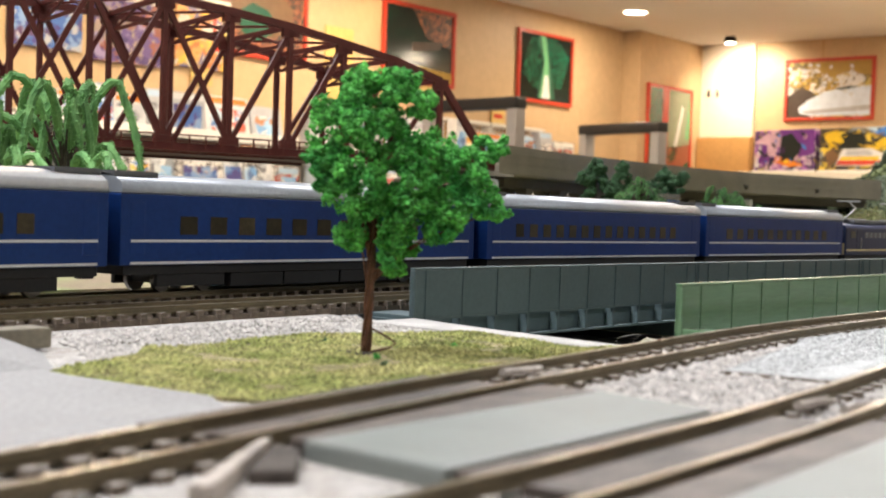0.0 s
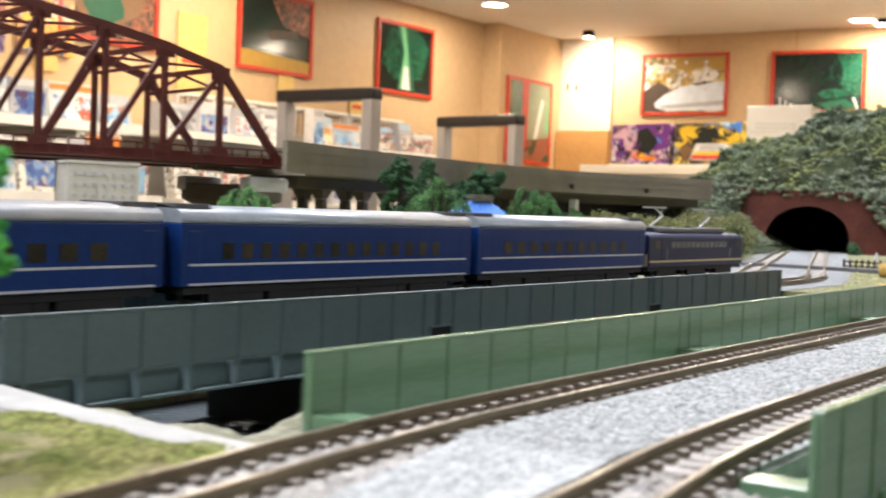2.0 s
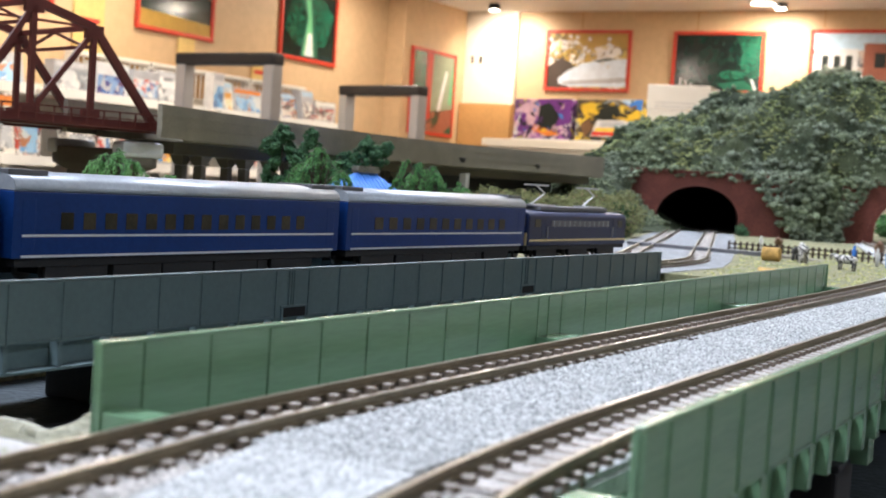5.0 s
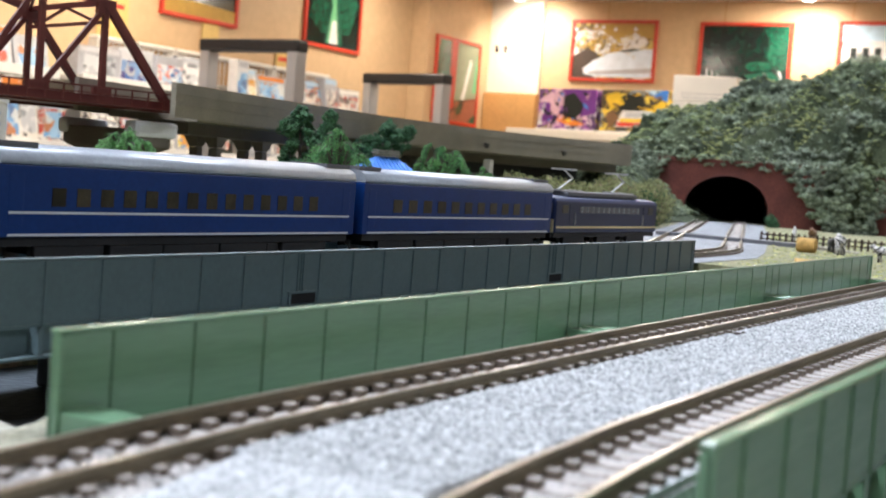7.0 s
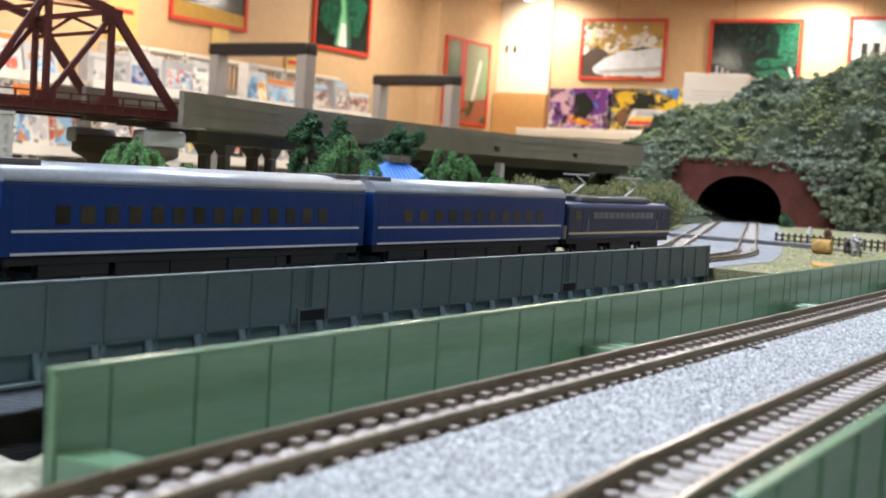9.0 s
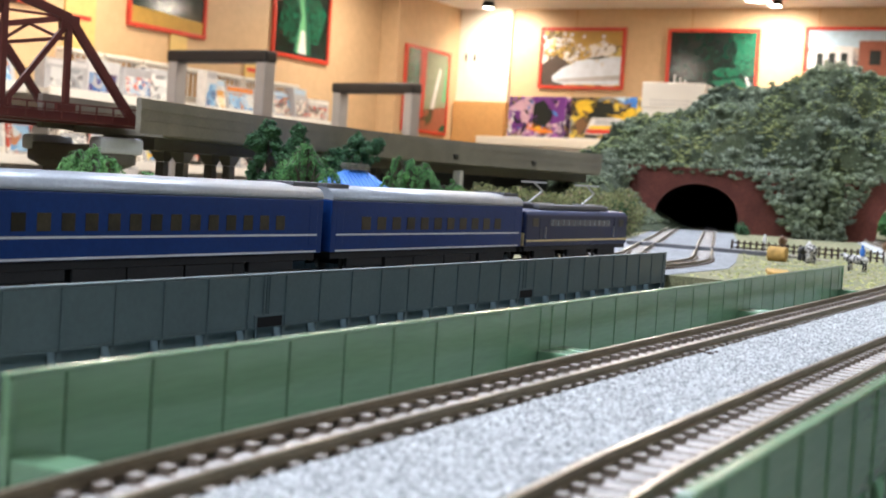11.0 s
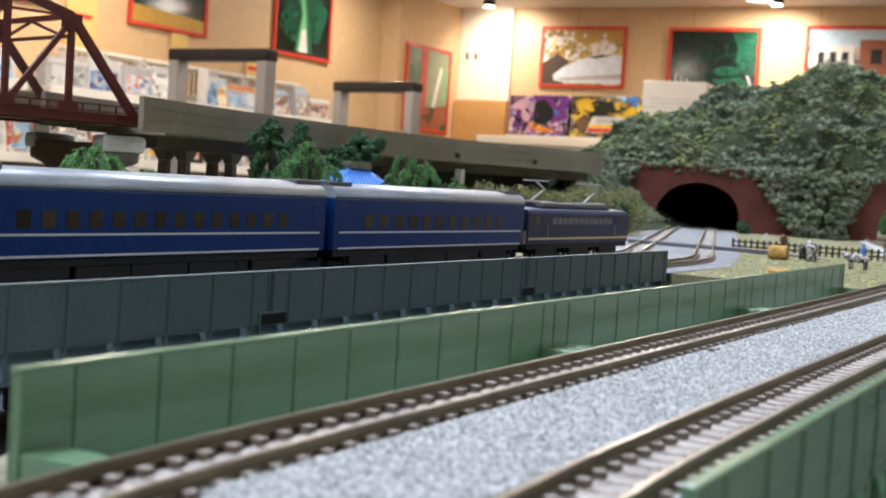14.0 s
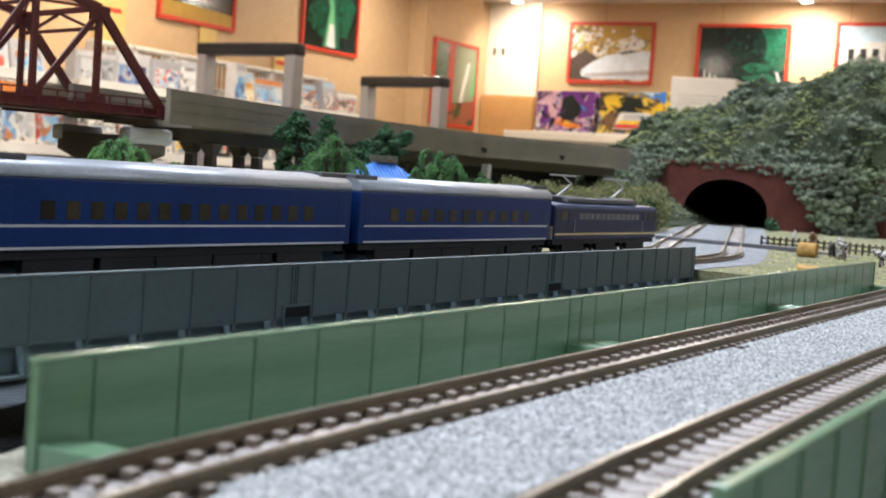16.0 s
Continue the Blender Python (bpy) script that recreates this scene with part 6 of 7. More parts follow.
def lichen_cover(u, v):
    """How thickly lichen grows: slanting bands with short moss between."""
    return noise.noise((u * 17 + v * 14, v * 34 - u * 9, 9.0)) + 0.55 * noise.noise((u * 46, v * 60, 5.0)) + 0.25 * (v < 0.02)


def knobs(u, v):
    """Curly heads of lichen with deep gaps between them."""
    wu, wv = u + 0.004 * noise.noise((u * 90, v * 90, 2.0)), v + 0.004 * noise.noise((u * 90, v * 90, 6.0))
    thick = min(1.0, max(0.22, 0.62 + 1.5 * lichen_cover(u, v)))
    one, two = noise.voronoi((wu * 95, wv * 125, 0.3))[0][0], noise.voronoi((wu * 210, wv * 250, 0.7))[0][0]
    return thick * (0.0050 * max(0.0, 1.0 - 1.35 * one) + 0.0022 * max(0.0, 1.0 - 1.35 * two)) + 0.002 * thick


def hill_fade(u, v):
    """Nothing rises right at the portals' copings."""
    over = PORT_A[0] - 0.01 < u < PORT_A[1] + 0.01 or PORT_B[0] - 0.01 < u < PORT_B[1] + 0.01
    return min(1.0, max(0.0, (v - 0.006) / 0.018)) if over else 1.0


def hill_bumps(u, v):
    return knobs(u, v) + 0.018 * noise.noise((u * 20, v * 26, 1.3)) + 0.024 * (0.5 - abs(noise.noise((u * 38 + v * 20, v * 60, 4.1)))) * 1.4 + 0.003 * noise.noise((u * 150, v * 150, 2.2))


hill = Shape()
NU, NV, V0, V1 = 370, 220, -0.05, 0.48
idx = {}
for j in range(NV + 1):
    v = V0 + (V1 - V0) * j / NV
    for i in range(NU + 1):
        u = -0.62 + 0.86 * i / NU
        z = hill_height(u, v)
        z += hill_bumps(u, v) * min(1, max(0, z - 0.035) / 0.03) * hill_fade(u, v) if -0.40 < u < 0.2 and v < 0.26 else 0.0
        idx[i, j] = len(hill.v)
        hill.v.append(hill_at(u, v + (0.012 * noise.noise((u * 30, 7.7, z * 30)) if v < 0.01 else 0), ZG + z))
for j in range(NV):
    v = V0 + (V1 - V0) * (j + 0.5) / NV
    for i in range(NU):
        u = -0.62 + 0.86 * (i + 0.5) / NU
        if v < 0.004 and (PORT_A[0] < u < PORT_A[1] or PORT_B[0] < u < PORT_B[1]):
            continue
        if u < -0.13 and v > 0.225:  # the shell is open at the back
            continue
        hill.f.append((idx[i, j], idx[i + 1, j], idx[i + 1, j + 1], idx[i, j + 1]))
solid("hill", hill, HILL, "mossy green model hill over the tunnel", "hill", "structure", smooth=True)
SPUR = [(0.945, 0.350, 0.030, 0.035), (0.985, 0.352, 0.046, 0.045), (1.02, 0.355, 0.054, 0.050), (1.08, 0.372, 0.062, 0.055), (1.15, 0.400, 0.072, 0.06), (1.22, 0.42, 0.075, 0.07)]


def spur_height(x, y):
    return max(h * math.exp(-((x - a) ** 2 + (y - b) ** 2) / (2 * (0.62 * r) ** 2)) for a, b, h, r in SPUR) - 0.004


spur = Shape()
NS = 70
for j in range(NS + 1):
    for i in range(NS + 1):
        x, y = 0.86 + 0.44 * i / NS, 0.29 + 0.22 * j / NS
        z = spur_height(x, y)
        spur.v.append((x, y, ZG + z + 0.006 * noise.noise((x * 40, y * 40, 3.3)) * min(1, max(0, z) / 0.02)))
spur.f = [(j * (NS + 1) + i, j * (NS + 1) + i + 1, (j + 1) * (NS + 1) + i + 1, (j + 1) * (NS + 1) + i) for j in range(NS) for i in range(NS)]
solid("hill_spur", spur, HILL, "mossy green spur of the hill beside the viaduct", "hill", "structure", smooth=True)
rng = random.Random(77)
lichen = Shape()


def clump(shape, c, r):
    """A cushion of lichen: knobs heaped on one another under a fine crumbly skin."""
    for q in range(3):
        d = Vector((rng.gauss(0, 1), rng.gauss(0, 1), rng.gauss(0.4, 0.8))).normalized() * r * 0.6
        s = r * rng.uniform(0.34, 0.6)
        shape.lump((c[0] + d.x, c[1] + d.y, c[2] + d.z * 0.7), s, rng)
        for k in range(8):
            e = Vector((rng.gauss(0, 1), rng.gauss(0, 1), rng.gauss(0.2, 1))).normalized() * s * rng.uniform(0.95, 1.25)
            shape.crumb((c[0] + d.x + e.x, c[1] + d.y + e.y, c[2] + d.z * 0.7 + e.z * 0.85), rng.uniform(0.0005, 0.0011), rng)


moss = Shape()
for k in range(17000):
    u, v = rng.uniform(-0.36, 0.17), rng.uniform(-0.024, 0.212)
    if v < 0.006 and (PORT_A[0] - 0.004 < u < PORT_A[1] + 0.004 or PORT_B[0] - 0.004 < u < PORT_B[1] + 0.004):
        continue
    z = hill_height(u, v)
    if z < 0.001:
        continue
    thick = lichen_cover(u, v)
    c = hill_at(u, v, ZG + z + hill_bumps(u, v) * min(1, max(0, z - 0.035) / 0.03) * hill_fade(u, v))
    if thick > -0.10 and k % 7 == 0:
        clump(lichen, c, rng.uniform(0.0034, 0.0062) * (0.9 + 0.5 * max(0.0, min(0.6, thick))))
    elif thick + 0.12 * rng.gauss(0, 1) < 0.0:
        for q in range(2):
            moss.crumb((c[0] + rng.gauss(0, 0.001), c[1] + rng.gauss(0, 0.001), c[2]), rng.uniform(0.0011, 0.0024), rng, 0.5)
    elif k % 2:
        lichen.crumb(c, rng.uniform(0.0007, 0.0019), rng, 0.8)
solid("hill_moss", moss, MOSS, "short yellow green moss on the hill", "moss", "stuff")
for k in range(420):
    u, z = rng.uniform(-0.175, -0.045), rng.uniform(-0.002, 0.064)
    if u > -0.052 - (0.062 - z) * 0.72 or u < -0.174 + (0.06 - z) * 0.5:
        continue
    clump(lichen, hill_at(u, -0.010 - 0.024 * math.sin(3.14 * min(1, max(0, (-0.05 - u) / 0.115))) * (1 - 0.5 * z / 0.06) - 0.010 * noise.noise((u * 70, z * 70, 1.0)), ZG + z), rng.uniform(0.0036, 0.0066))
for k in range(420):
    u = rng.uniform(-0.30, 0.10)
    over = 0.004 + 0.005 * (1 + noise.noise((u * 40, 3.0, 0.0)))
    crumbs(lichen, hill_at(u, rng.uniform(-0.006, 0.01), 0.059 - over * rng.random() + 0.004), rng.uniform(0.0018, 0.0036), 11, 0.0011, rng, 0.7)
for k in range(800):
    u = rng.uniform(0.05, 0.19)
    z = rng.uniform(0.0, 1.0) * min(0.066, hill_height(min(u, 0.2), 0.004) + 0.006)
    if u > 0.078 - 0.5 * max(0, z - 0.03):
        crumbs(lichen, hill_at(u, rng.uniform(-0.03, 0.0), ZG + z * (1 - 0.2 * rng.random())), rng.uniform(0.0022, 0.0046), 13, 0.0012, rng, 0.75)
for k in range(1500):
    x, y = rng.uniform(0.90, 1.22), rng.uniform(0.29, 0.46)
    z = spur_height(x, y)
    if z > 0.006 and noise.noise((x * 16, y * 16, 2.0)) > -0.25:
        crumbs(lichen, (x, y, ZG + z + 0.001), rng.uniform(0.0022, 0.0048), 13, 0.0012, rng, 0.75)
pale = Shape()
for k in range(70):
    u, v = rng.gauss(-0.150, 0.016), rng.gauss(0.178, 0.012)
    clump(pale, hill_at(u, v, ZG + hill_height(u, v) + hill_bumps(u, v) + 0.003), rng.uniform(0.0036, 0.0058))
solid("pale_moss", pale, mat("pale_moss", (0.30, 0.31, 0.20), 0.95, var=0.2, scale=60, fine=900, bump=0.4, island=0.35), "pale dry moss on the hill top", "moss", "stuff")
solid("hill_lichen", lichen, LICHEN, "grey green lichen clumps on the hill", "shrubs", "stuff", smooth=True)


def portal(u0, u1, uc, half, label):
    """A portal wall with an arched opening that runs through it into a tunnel tube."""
    t = thing("tunnel_portal", label, "tunnel", "tunnel portals")
    z0, z1, spring, rise = ZG - 0.004, 0.0562, 0.010, 0.0335
    arch = [(uc + half, z0)] + [(uc + half * math.cos(3.14159 * k / 24), spring + rise * math.sin(3.14159 * k / 24)) for k in range(25)] + [(uc - half, z0)]
    thick = 0.014
    s = Shape()
    # side blocks and a head made of vertical strips over the arch
    s.add([hill_at(a, b, c) for b in (0, thick) for a, c in ((uc + half, z0), (u1, z0), (u1, z1), (uc + half, z1))], [(0, 1, 2, 3), (7, 6, 5, 4), (0, 4, 5, 1), (1, 5, 6, 2), (2, 6, 7, 3), (3, 7, 4, 0)])
    s.add([hill_at(a, b, c) for b in (0, thick) for a, c in ((u0, z0), (uc - half, z0), (uc - half, z1), (u0, z1))], [(0, 1, 2, 3), (7, 6, 5, 4), (0, 4, 5, 1), (1, 5, 6, 2), (2, 6, 7, 3), (3, 7, 4, 0)])
    for k in range(24):
        (a0, c0), (a1, c1) = arch[1 + k], arch[2 + k]
        s.add([hill_at(a, b, c) for b in (0, thick) for a, c in ((a1, c1), (a0, c0), (a0, z1), (a1, z1))], [(0, 1, 2, 3), (7, 6, 5, 4), (0, 4, 5, 1), (2, 6, 7, 3)])
    part("wall", s.mesh("wall", PORTAL, weld=True), PORTAL, t, "red brown stained wall")
    rim = Shape()
    n = 24
    for k in range(n):
        w0, w1 = 3.14159 * k / n, 3.14159 * (k + 1) / n
        q = []
        for b in (-0.0018, 0.002):
            for w, g in ((w0, 1.0), (w1, 1.0), (w1, 1.14), (w0, 1.14)):
                q.append(hill_at(uc + half * g * math.cos(w), b, spring + rise * g * math.sin(w)))
        rim.add(q, [(0, 1, 2, 3), (7, 6, 5, 4), (3, 2, 6, 7), (1, 0, 4, 5)])
    part("arch_ring", rim.mesh("arch_ring", PORTAL, weld=True), PORTAL, t, "raised arch ring")
    part("coping", Shape().add([hill_at(a, b, c) for c in (z1, z1 + 0.003) for a, b in ((u0, -0.002), (u1, -0.002), (u1, thick), (u0, thick))], [(0, 1, 2, 3), (7, 6, 5, 4), (0, 4, 5, 1), (1, 5, 6, 2), (2, 6, 7, 3), (3, 7, 4, 0)]), PORTAL, t)
    for a in (u0 + 0.007, u1 - 0.007):
        part("pilaster", Shape().add([hill_at(a + d, b, c) for c in (z0, z1) for d, b in ((-0.005, -0.0016), (0.005, -0.0016), (0.005, 0.002), (-0.005, 0.002))], [(0, 1, 2, 3), (7, 6, 5, 4), (0, 4, 5, 1), (1, 5, 6, 2), (2, 6, 7, 3), (3, 7, 4, 0)]), PORTAL, t)
    return t, arch, thick


pa, arch, thick = portal(PORT_A[0], PORT_A[1], -0.002, 0.042, "red brown tunnel portal with a dark arch")
tube = Shape()
depth = 0.42
tube.add([hill_at(a, b, c) for b in (thick, depth) for a, c in arch], [(k, k + 1, len(arch) + k + 1, len(arch) + k) for k in range(len(arch) - 1)] + [tuple(range(len(arch), 2 * len(arch)))])
part("tunnel_lining", tube, BLACK, pa, "black tunnel lining")
pb, arch, thick = portal(PORT_B[0], PORT_B[1], -0.219, 0.040, "red brown tunnel portal open to the room behind")
tube = Shape()
tube.add([hill_at(a, b, c) for b in (thick, 0.05) for a, c in arch], [(k, k + 1, len(arch) + k + 1, len(arch) + k) for k in range(len(arch) - 1)])
part("tunnel_lining", tube, BLACK, pb, "black tunnel lining")
bush(1.166, 0.243, 0.0085, 98, "small dark shrub at the foot of the portal", DARK_LEAF, 420, 1.1, 0.0010, "shrub")
bush(1.62, 0.178, 0.027, 97, "green leafy bush beyond the tunnel", WILLOW, 900, 1.0, 0.0015)


# ---- the blue train ----
def along(path, s):
    run = np.concatenate([[0], np.cumsum(np.linalg.norm(np.diff(path, axis=0), axis=1))])
    return np.array([np.interp(s, run, path[:, k]) for k in range(3)])


RUN = np.concatenate([[0], np.cumsum(np.linalg.norm(np.diff(far_path, axis=0), axis=1))])


def body_profile(w, z0, z1, zr, n=9):
    """Half-round coach section: side walls and an arched roof."""
    pts = [(-w, z0), (-w, z1)]
    for k in range(1, n):
        a = 3.14159 * (1 - k / n)
        pts.append((w * math.cos(a), z1 + (zr - z1) * math.sin(a) ** 0.75))
    return pts + [(w, z1), (w, z0)]


def vehicle_at(t, s_mid, half):
    a, b = along(far_path, s_mid - half), along(far_path, s_mid + half)
    c = (a + b) / 2
    t.matrix_world = pose(c[0], c[1], Z2, 0, 0, math.degrees(math.atan2(b[1] - a[1], b[0] - a[0])))


def bogie(parent, x):
    g = part("bogie", Shape().box(x - 0.0085, x + 0.0085, -0.0068, 0.0068, 0.0022, 0.0042), UNDER, parent)
    for s in (-1, 1):
        part("side_frame", Shape().box(x - 0.011, x + 0.011, s * 0.0075 - 0.0007, s * 0.0075 + 0.0007, 0.0016, 0.0046), UNDER, g, bevel=0.0003)
    for dx in (-0.0068, 0.0068):
        part("wheelset", Shape().tube([(x + dx, -0.0053, 0.0028), (x + dx, -0.0040, 0.0028)], 0.0028, 16).tube([(x + dx, 0.0040, 0.0028), (x + dx, 0.0053, 0.0028)], 0.0028, 16).tube([(x + dx, -0.004, 0.0028), (x + dx, 0.004, 0.0028)], 0.0006, 8), WHEEL, g)


def coach(label, length, windows, door_ends=True):
    t = thing("sleeping_coach", label, "coach", "coaches of the blue train")
    h = length / 2
    body = Shape().sweep([(-h, 0, 0), (h, 0, 0)], [(-a, b) for a, b in body_profile(0.0096, 0.0068, 0.0232, 0.0233, 3)])
    bd = part("body", body, NAVY, t, "navy blue body", bevel=0.0003)
    roof = Shape().sweep([(-h + 0.0002, 0, 0), (h - 0.0002, 0, 0)], body_profile(0.0097, 0.0234, 0.0241, 0.0280, 10)[::-1])
    rf = part("roof", roof, ROOF_SILVER, t, "silver grey arched roof")
    for poly in rf.data.polygons:
        poly.use_smooth = abs(poly.normal.x) < 0.5
    for s in (-1, 1):
        part("roof_end", Shape().box(*sorted((s * h - s * 0.0002, s * (h - 0.013))), -0.0070, 0.0070, 0.0272, 0.0284), ROOF_DARK, rf, "dark roof end")
        part("gangway", Shape().box(*sorted((s * h, s * (h + 0.0022))), -0.0045, 0.0045, 0.0072, 0.0222), NAVY_DARK, t, bevel=0.0003)
        for zz in (0.0070, 0.0121):
            part("stripe", Shape().box(-h + 0.003, h - 0.003, *sorted((s * 0.00960, s * 0.00972)), zz, zz + 0.0006), STRIPE, bd, "silver stripe")
        for k, (wx, ww) in enumerate(windows):
            wn = part("window", Shape().box(wx - ww / 2, wx + ww / 2, *sorted((s * 0.00961, s * 0.00970)), 0.0139, 0.0182), WINDOW, bd, "amber lit window")
        for dx in (-h + 0.0050, h - 0.0050):
            part("door", Shape().box(dx - 0.0022, dx + 0.0022, *sorted((s * 0.0092, s * 0.00966)), 0.0092, 0.0214), NAVY, bd, bevel=0.0002)
    uf = part("underframe", Shape().box(-h + 0.002, h - 0.002, -0.0085, 0.0085, 0.0046, 0.0067), UNDER, t)
    for bx, bw in ((-0.0245, 0.0190), (-0.0035, 0.0220), (0.0185, 0.0205), (0.0315, 0.0050)):
        part("equipment_box", Shape().box(bx - bw / 2, bx + bw / 2, -0.0082, 0.0082, 0.0010, 0.0045), UNDER, uf, bevel=0.0004)
    for s in (-1, 1):
        bogie(t, s * (h - 0.0235))
    part("coupler", Shape().box(h, h + 0.0035, -0.0012, 0.0012, 0.0035, 0.0055), UNDER, t)
    return t


PITCH, LONG = 0.1465, 0.1415
wide = [(-0.050 + 0.0098 * k, 0.0056) for k in range(11)]
close = [(-0.053 + 0.0078 * k, 0.0044) for k in range(14)]
HEAD = float(np.interp(0.510, far_path[:, 0], RUN))
first = coach("navy blue sleeping coach with silver stripes and roof", LONG, wide)
second = coach("navy blue sleeping coach with a row of close windows", LONG, close)
vehicle_at(first, HEAD - 0.118 - 0.005 - LONG / 2, 0.047)
vehicle_at(second, HEAD - 0.118 - 0.005 - LONG / 2 - PITCH, 0.047)
for k in range(2, 6):
    c = copy_thing(first if k % 3 else second, Matrix())
    vehicle_at(c, HEAD - 0.118 - 0.005 - LONG / 2 - PITCH * k, 0.047)

loco = thing("electric_locomotive", "navy blue electric locomotive with cream nose and dark roof", "locomotive", group="blue train")
lh = 0.059
lb = part("body", Shape().sweep([(-lh, 0, 0), (lh, 0, 0)], [(-a, b) for a, b in body_profile(0.0094, 0.0066, 0.0200, 0.0222, 6)]), NAVY_DARK, loco, "navy blue body", bevel=0.0008)
part("roof_unit", Shape().box(-0.04, 0.04, -0.006, 0.006, 0.0221, 0.0242), ROOF_DARK, loco, "grey roof equipment", bevel=0.0006)
for s in (-1, 1):
    part("nose_panel", Shape().box(*sorted((s * lh, s * (lh + 0.0005))), -0.0086, 0.0086, 0.0068, 0.0122), CREAM, lb, "cream nose panel")
    part("windscreen", Shape().box(*sorted((s * lh, s * (lh + 0.0004))), -0.0076, 0.0076, 0.0150, 0.0190), WINDOW, lb)
    part("cream_stripe", Shape().box(-lh + 0.001, lh - 0.001, *sorted((s * 0.0094, s * 0.0096)), 0.0086, 0.0094), CREAM, lb)
    part("louvre_band", Shape().box(-0.035, 0.035, *sorted((s * 0.0094, s * 0.0096)), 0.0152, 0.0180), ROOF_DARK, lb, "grey louvre band")
    part("pantograph", Shape().bar((s * 0.03 - 0.009, 0, 0.0246), (s * 0.03 + 0.006, 0, 0.0300), 0.0006, 0.0006).bar((s * 0.03 + 0.006, 0, 0.0300), (s * 0.03 - 0.004, 0, 0.0335), 0.0006, 0.0006).bar((s * 0.03 - 0.004, -0.006, 0.0336), (s * 0.03 - 0.004, 0.006, 0.0336), 0.0008, 0.0008).bar((s * 0.03 - 0.012, 0, 0.0245), (s * 0.03 + 0.012, 0, 0.0245), 0.006, 0.0006), STEEL_GREY, loco, "grey pantograph")
    for dx in (-0.0500, 0.0500):
        part("cab_window", Shape().box(dx - 0.0030, dx + 0.0030, *sorted((s * 0.00941, s * 0.00955)), 0.0150, 0.0184), WINDOW, lb, "dark cab window", bevel=0.00005)
    for dx in (-0.0430, 0.0430):
        part("cab_door", Shape().box(dx - 0.0024, dx + 0.0024, *sorted((s * 0.0093, s * 0.00952)), 0.0098, 0.0190), NAVY_DARK, lb, bevel=0.0002)
        part("handrail", Shape().box(*sorted((dx + math.copysign(0.0030, -dx), dx + math.copysign(0.0034, -dx))), *sorted((s * 0.0094, s * 0.0099)), 0.0098, 0.0150), STEEL_GREY, lb, "thin grey handrail")
    for k in range(12):
        lx = -0.0328 + 0.00597 * k
        part("louvre", Shape().box(lx - 0.0003, lx + 0.0003, *sorted((s * 0.00961, s * 0.0098)), 0.0153, 0.0179), ROOF_SILVER, lb)
    for b in (-0.0058, 0.0058):
        part("headlight", Shape().tube([(s * (lh + 0.0002), b, 0.0138), (s * (lh + 0.0010), b, 0.0138)], 0.0011, 12), STRIPE, lb, "round silver headlight")
    part("buffer_beam", Shape().box(*sorted((s * lh, s * (lh + 0.0012))), -0.0080, 0.0080, 0.0044, 0.0064), UNDER, loco, bevel=0.0003)
    bogie(loco, s * 0.036)
bogie(loco, 0.0)
part("underframe", Shape().box(-lh + 0.001, lh - 0.001, -0.0085, 0.0085, 0.0046, 0.0065), UNDER, loco)
vehicle_at(loco, HEAD - lh, 0.036)

# ---- far field: fence, bales, cattle and figures ----
fence = thing("picket_fence", "low dark wooden fence before the hill", "fence", at=(0.7540, 0.1375, ZG), turn=-83)
for zz in (0.0022, 0.0052):
    part("rail", Shape().box(0, 0.20, -0.0004, 0.0004, zz, zz + 0.0009), FENCE_WOOD, fence)
picket = Shape().box(-0.0007, 0.0007, -0.0009, -0.0004, 0, 0.0075).mesh("picket", FENCE_WOOD)
for k in range(50):
    part("picket", picket, FENCE_WOOD, fence, at=(0.001 + k * 0.004, 0, 0))
bale = solid("hay_bale", Shape().tube([(0.660, 0.088, ZG + 0.0043), (0.660, 0.0775, ZG + 0.0043)], 0.0043, 18), STRAW, "round golden hay bale on the field", "hay bale", bevel=0.0004)
solid("straw_slab", Shape().prism([(0.498, 0.037), (0.528, 0.044), (0.531, 0.056), (0.500, 0.047)], ZG, ZG + 0.0022), STRAW, "flat slab of golden straw on the field", "hay", bevel=0.0006)


def animal(x, y, turn, material, label, k=1.0):
    s = Shape().tube([(-0.006 * k, 0, 0.0060 * k), (-0.004 * k, 0, 0.0062 * k), (0.004 * k, 0, 0.0063 * k), (0.006 * k, 0, 0.0068 * k), (0.0085 * k, 0, 0.0085 * k), (0.0105 * k, 0, 0.0078 * k)],
                     [0.0012 * k, 0.0024 * k, 0.0024 * k, 0.0018 * k, 0.0012 * k, 0.0008 * k], 9)
    for a in (-0.0045, 0.0040):
        for b in (-0.0012, 0.0012):
            s.tube([(a * k, b * k, 0.0055 * k), (a * k, b * k, 0)], [0.0007 * k, 0.0005 * k], 6)
    ob = solid("animal_figure", s, material, label, "animal figure", group="field figures", smooth=True)
    ob.matrix_world = pose(x, y, ZG, 0, 0, turn)


def figurine(x, y, material, label, k=1.0):
    s = Shape().tube([(0, 0, 0), (0, 0, 0.004 * k), (0, 0, 0.0085 * k), (0, 0, 0.0092 * k), (0, 0, 0.0104 * k), (0, 0, 0.0115 * k)], [0.0011 * k, 0.0012 * k, 0.0016 * k, 0.0006 * k, 0.0010 * k, 0.0003 * k], 9)
    ob = solid("figurine", s, material, label, "figurine", group="field figures", smooth=True)
    ob.location = (x, y, ZG)


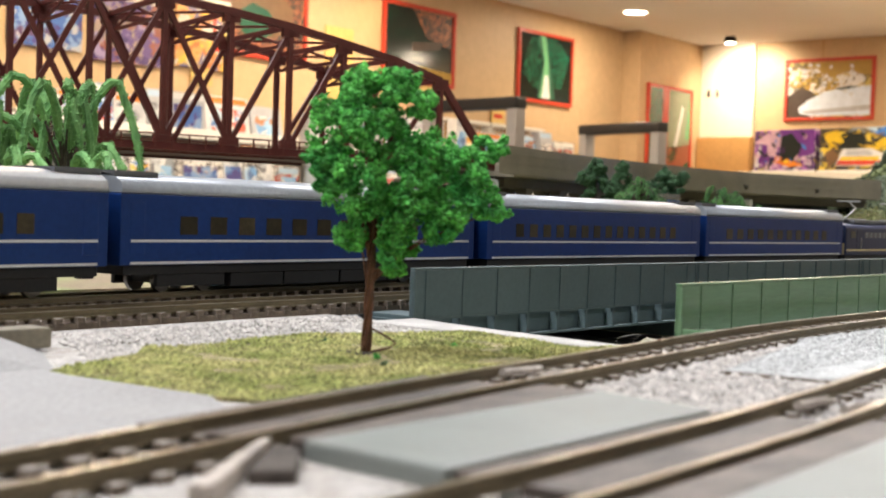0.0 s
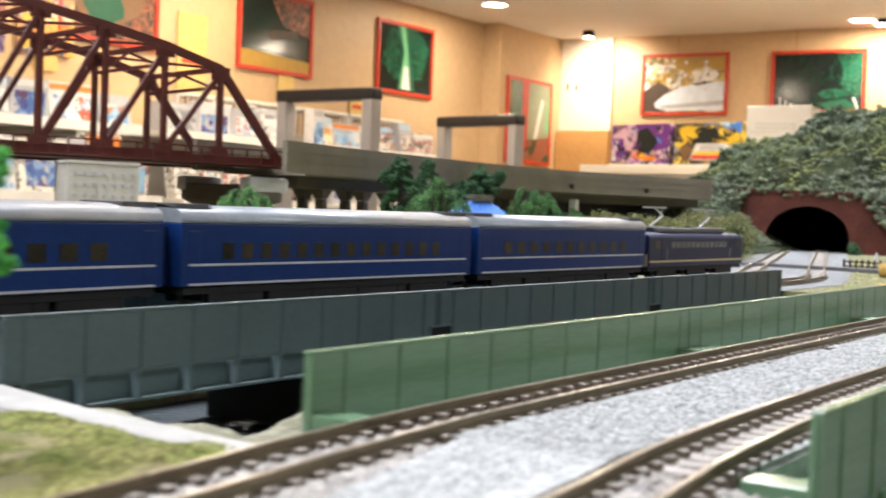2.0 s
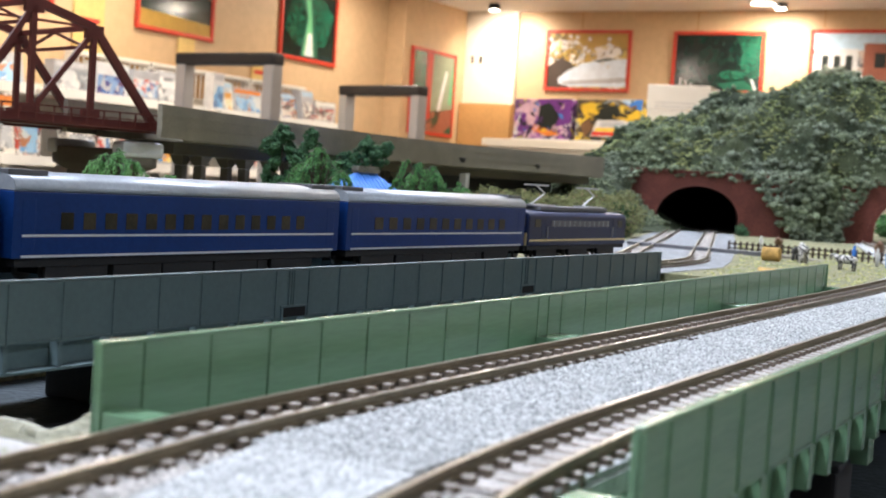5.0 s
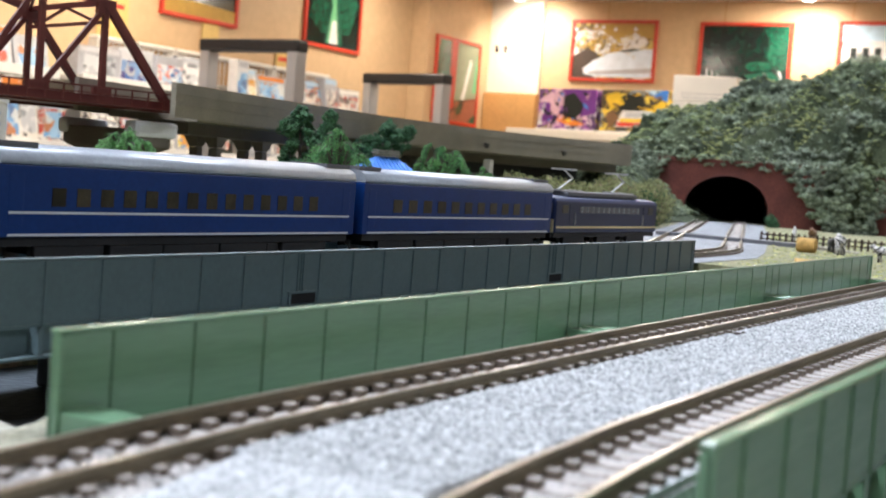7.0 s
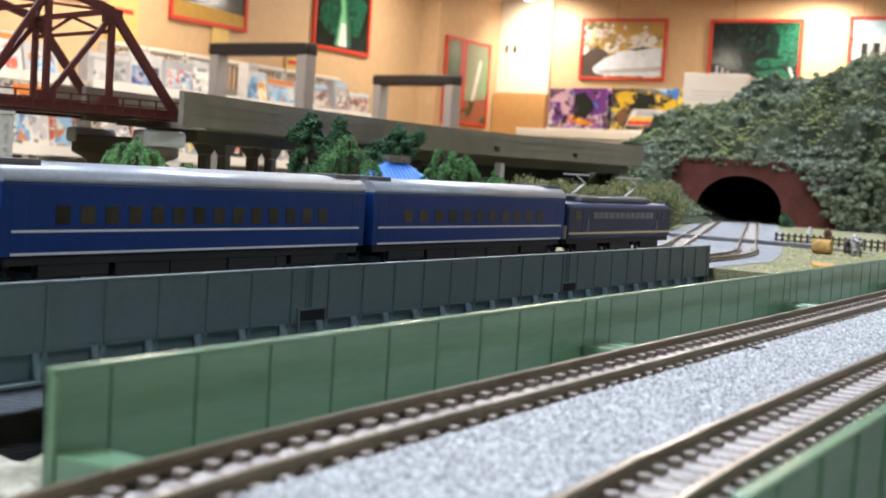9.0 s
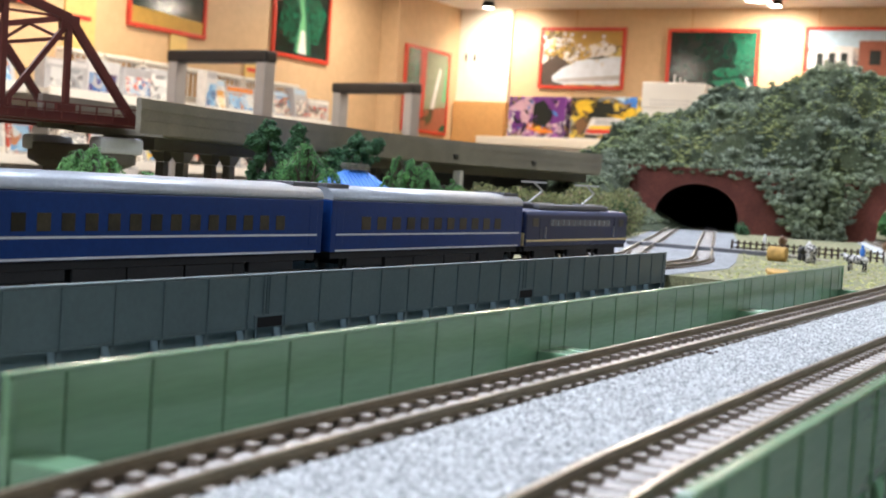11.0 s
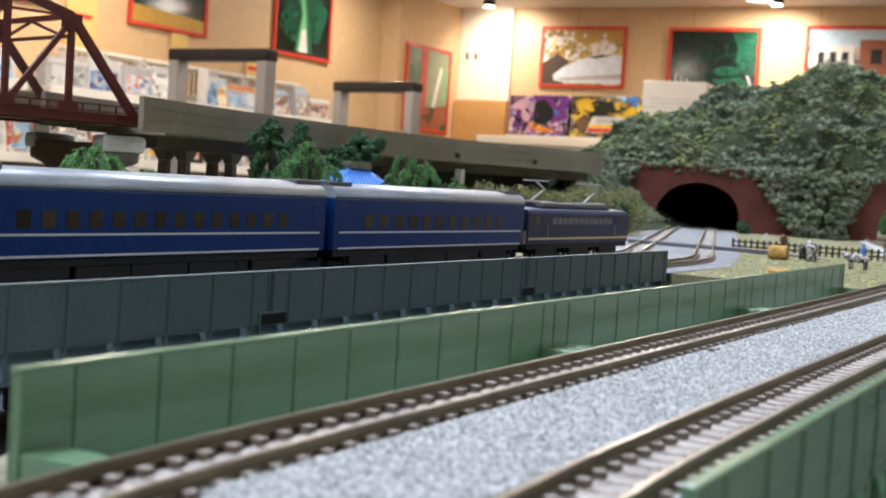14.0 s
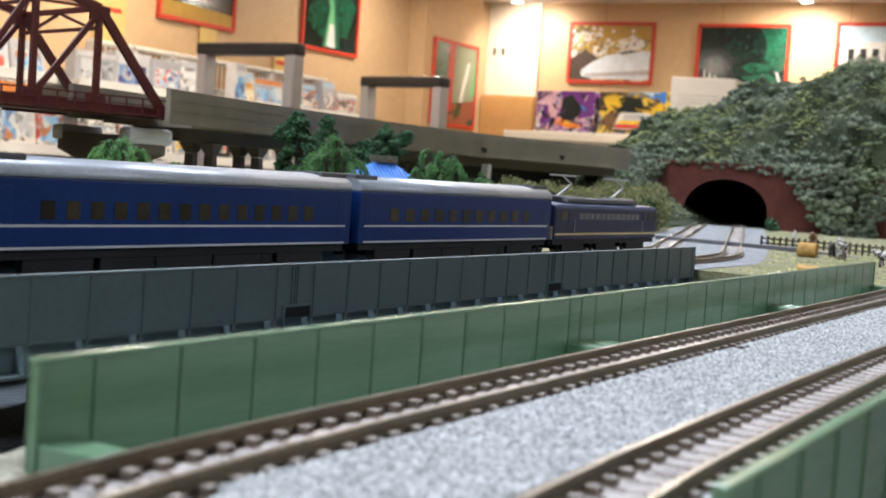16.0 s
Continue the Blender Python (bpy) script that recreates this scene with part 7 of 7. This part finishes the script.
FIGURE_COW = print_mix("spotted_cow_paint", [(0.62, 0.60, 0.57), (0.02, 0.02, 0.02), (0.03, 0.03, 0.03), (0.62, 0.60, 0.57), (0.02, 0.02, 0.02)], 120, 0.6)
animal(0.668, 0.0655, 20, FIGURE_COW, "white and black model cow in the field", 1.3)
animal(0.690, 0.0755, 200, FIGURE_DARK, "black model cow in the field")
animal(0.62, 0.030, 70, FIGURE_COW, "white spotted model cow grazing in the field")
animal(0.815, 0.118, 190, FIGURE_BROWN, "brown model horse by the fence", 1.2)
animal(0.80, 0.045, 190, FIGURE_BROWN, "large brown model horse behind the fence", 1.5)
animal(0.72, 0.018, 20, FIGURE_DARK, "dark model cow near the track", 1.1)
for k, (x, y, m, lb2) in enumerate([(0.812, 0.130, FIGURE_WHITE, "small white painted figurine standing in the field"), (0.73, 0.048, FIGURE_BLUE, "small blue painted figurine standing in the field"), (0.70, 0.022, FIGURE_BLUE, "small blue painted figurine standing in the field"), (0.71, 0.030, FIGURE_WHITE, "small white painted figurine standing in the field"), (0.76, 0.032, FIGURE_BROWN, "small brown painted figurine standing in the field"), (0.78, 0.020, FIGURE_DARK, "small dark painted figurine standing in the field"), (0.74, 0.010, FIGURE_BLUE, "small blue painted figurine standing in the field")]):
    figurine(x, y, m, lb2)


# ---- small litter ----
curl = [(0.0008 * math.sin(5.5 * u) + 0.001 * u, 0.0042 * u + 0.0014 * math.cos(7 * u), 0.0026 * math.sin(3.1 * u) * (1 - 0.4 * u)) for u in [i / 20 for i in range(21)]]
dust = solid("dust_fibre", Shape().tube(curl, 0.00003, 5), FIGURE_WHITE, "thin pale dust fibre curled on the bank edge", "fibre")
dust.location = (-0.0060, 0.0030, -0.0055)
rng = random.Random(14)
for k, (x, y, r) in enumerate([(0.162, -0.0284, 0.0010), (0.1645, -0.0290, 0.0007), (0.120, -0.0285, 0.0006)]):
    solid("dark_fleck", Shape().crumb((x, y, -0.0019), r, rng, 0.35), FENCE_WOOD, "dark fleck of debris lying on the ballast", "debris", group="debris on the ballast")
for k, (x, y) in enumerate([(-0.038, 0.024), (-0.052, 0.044), (-0.071, 0.012), (-0.064, 0.020)]):
    s = Shape()
    crumbs(s, (x, y, ZN + 0.0010), 0.0006, 22, 0.00026, rng)
    solid("moss_sprig", s, DARK_LEAF if k % 3 else CROWN, "small green moss sprig in the turf", "moss", group="sprigs in the turf")
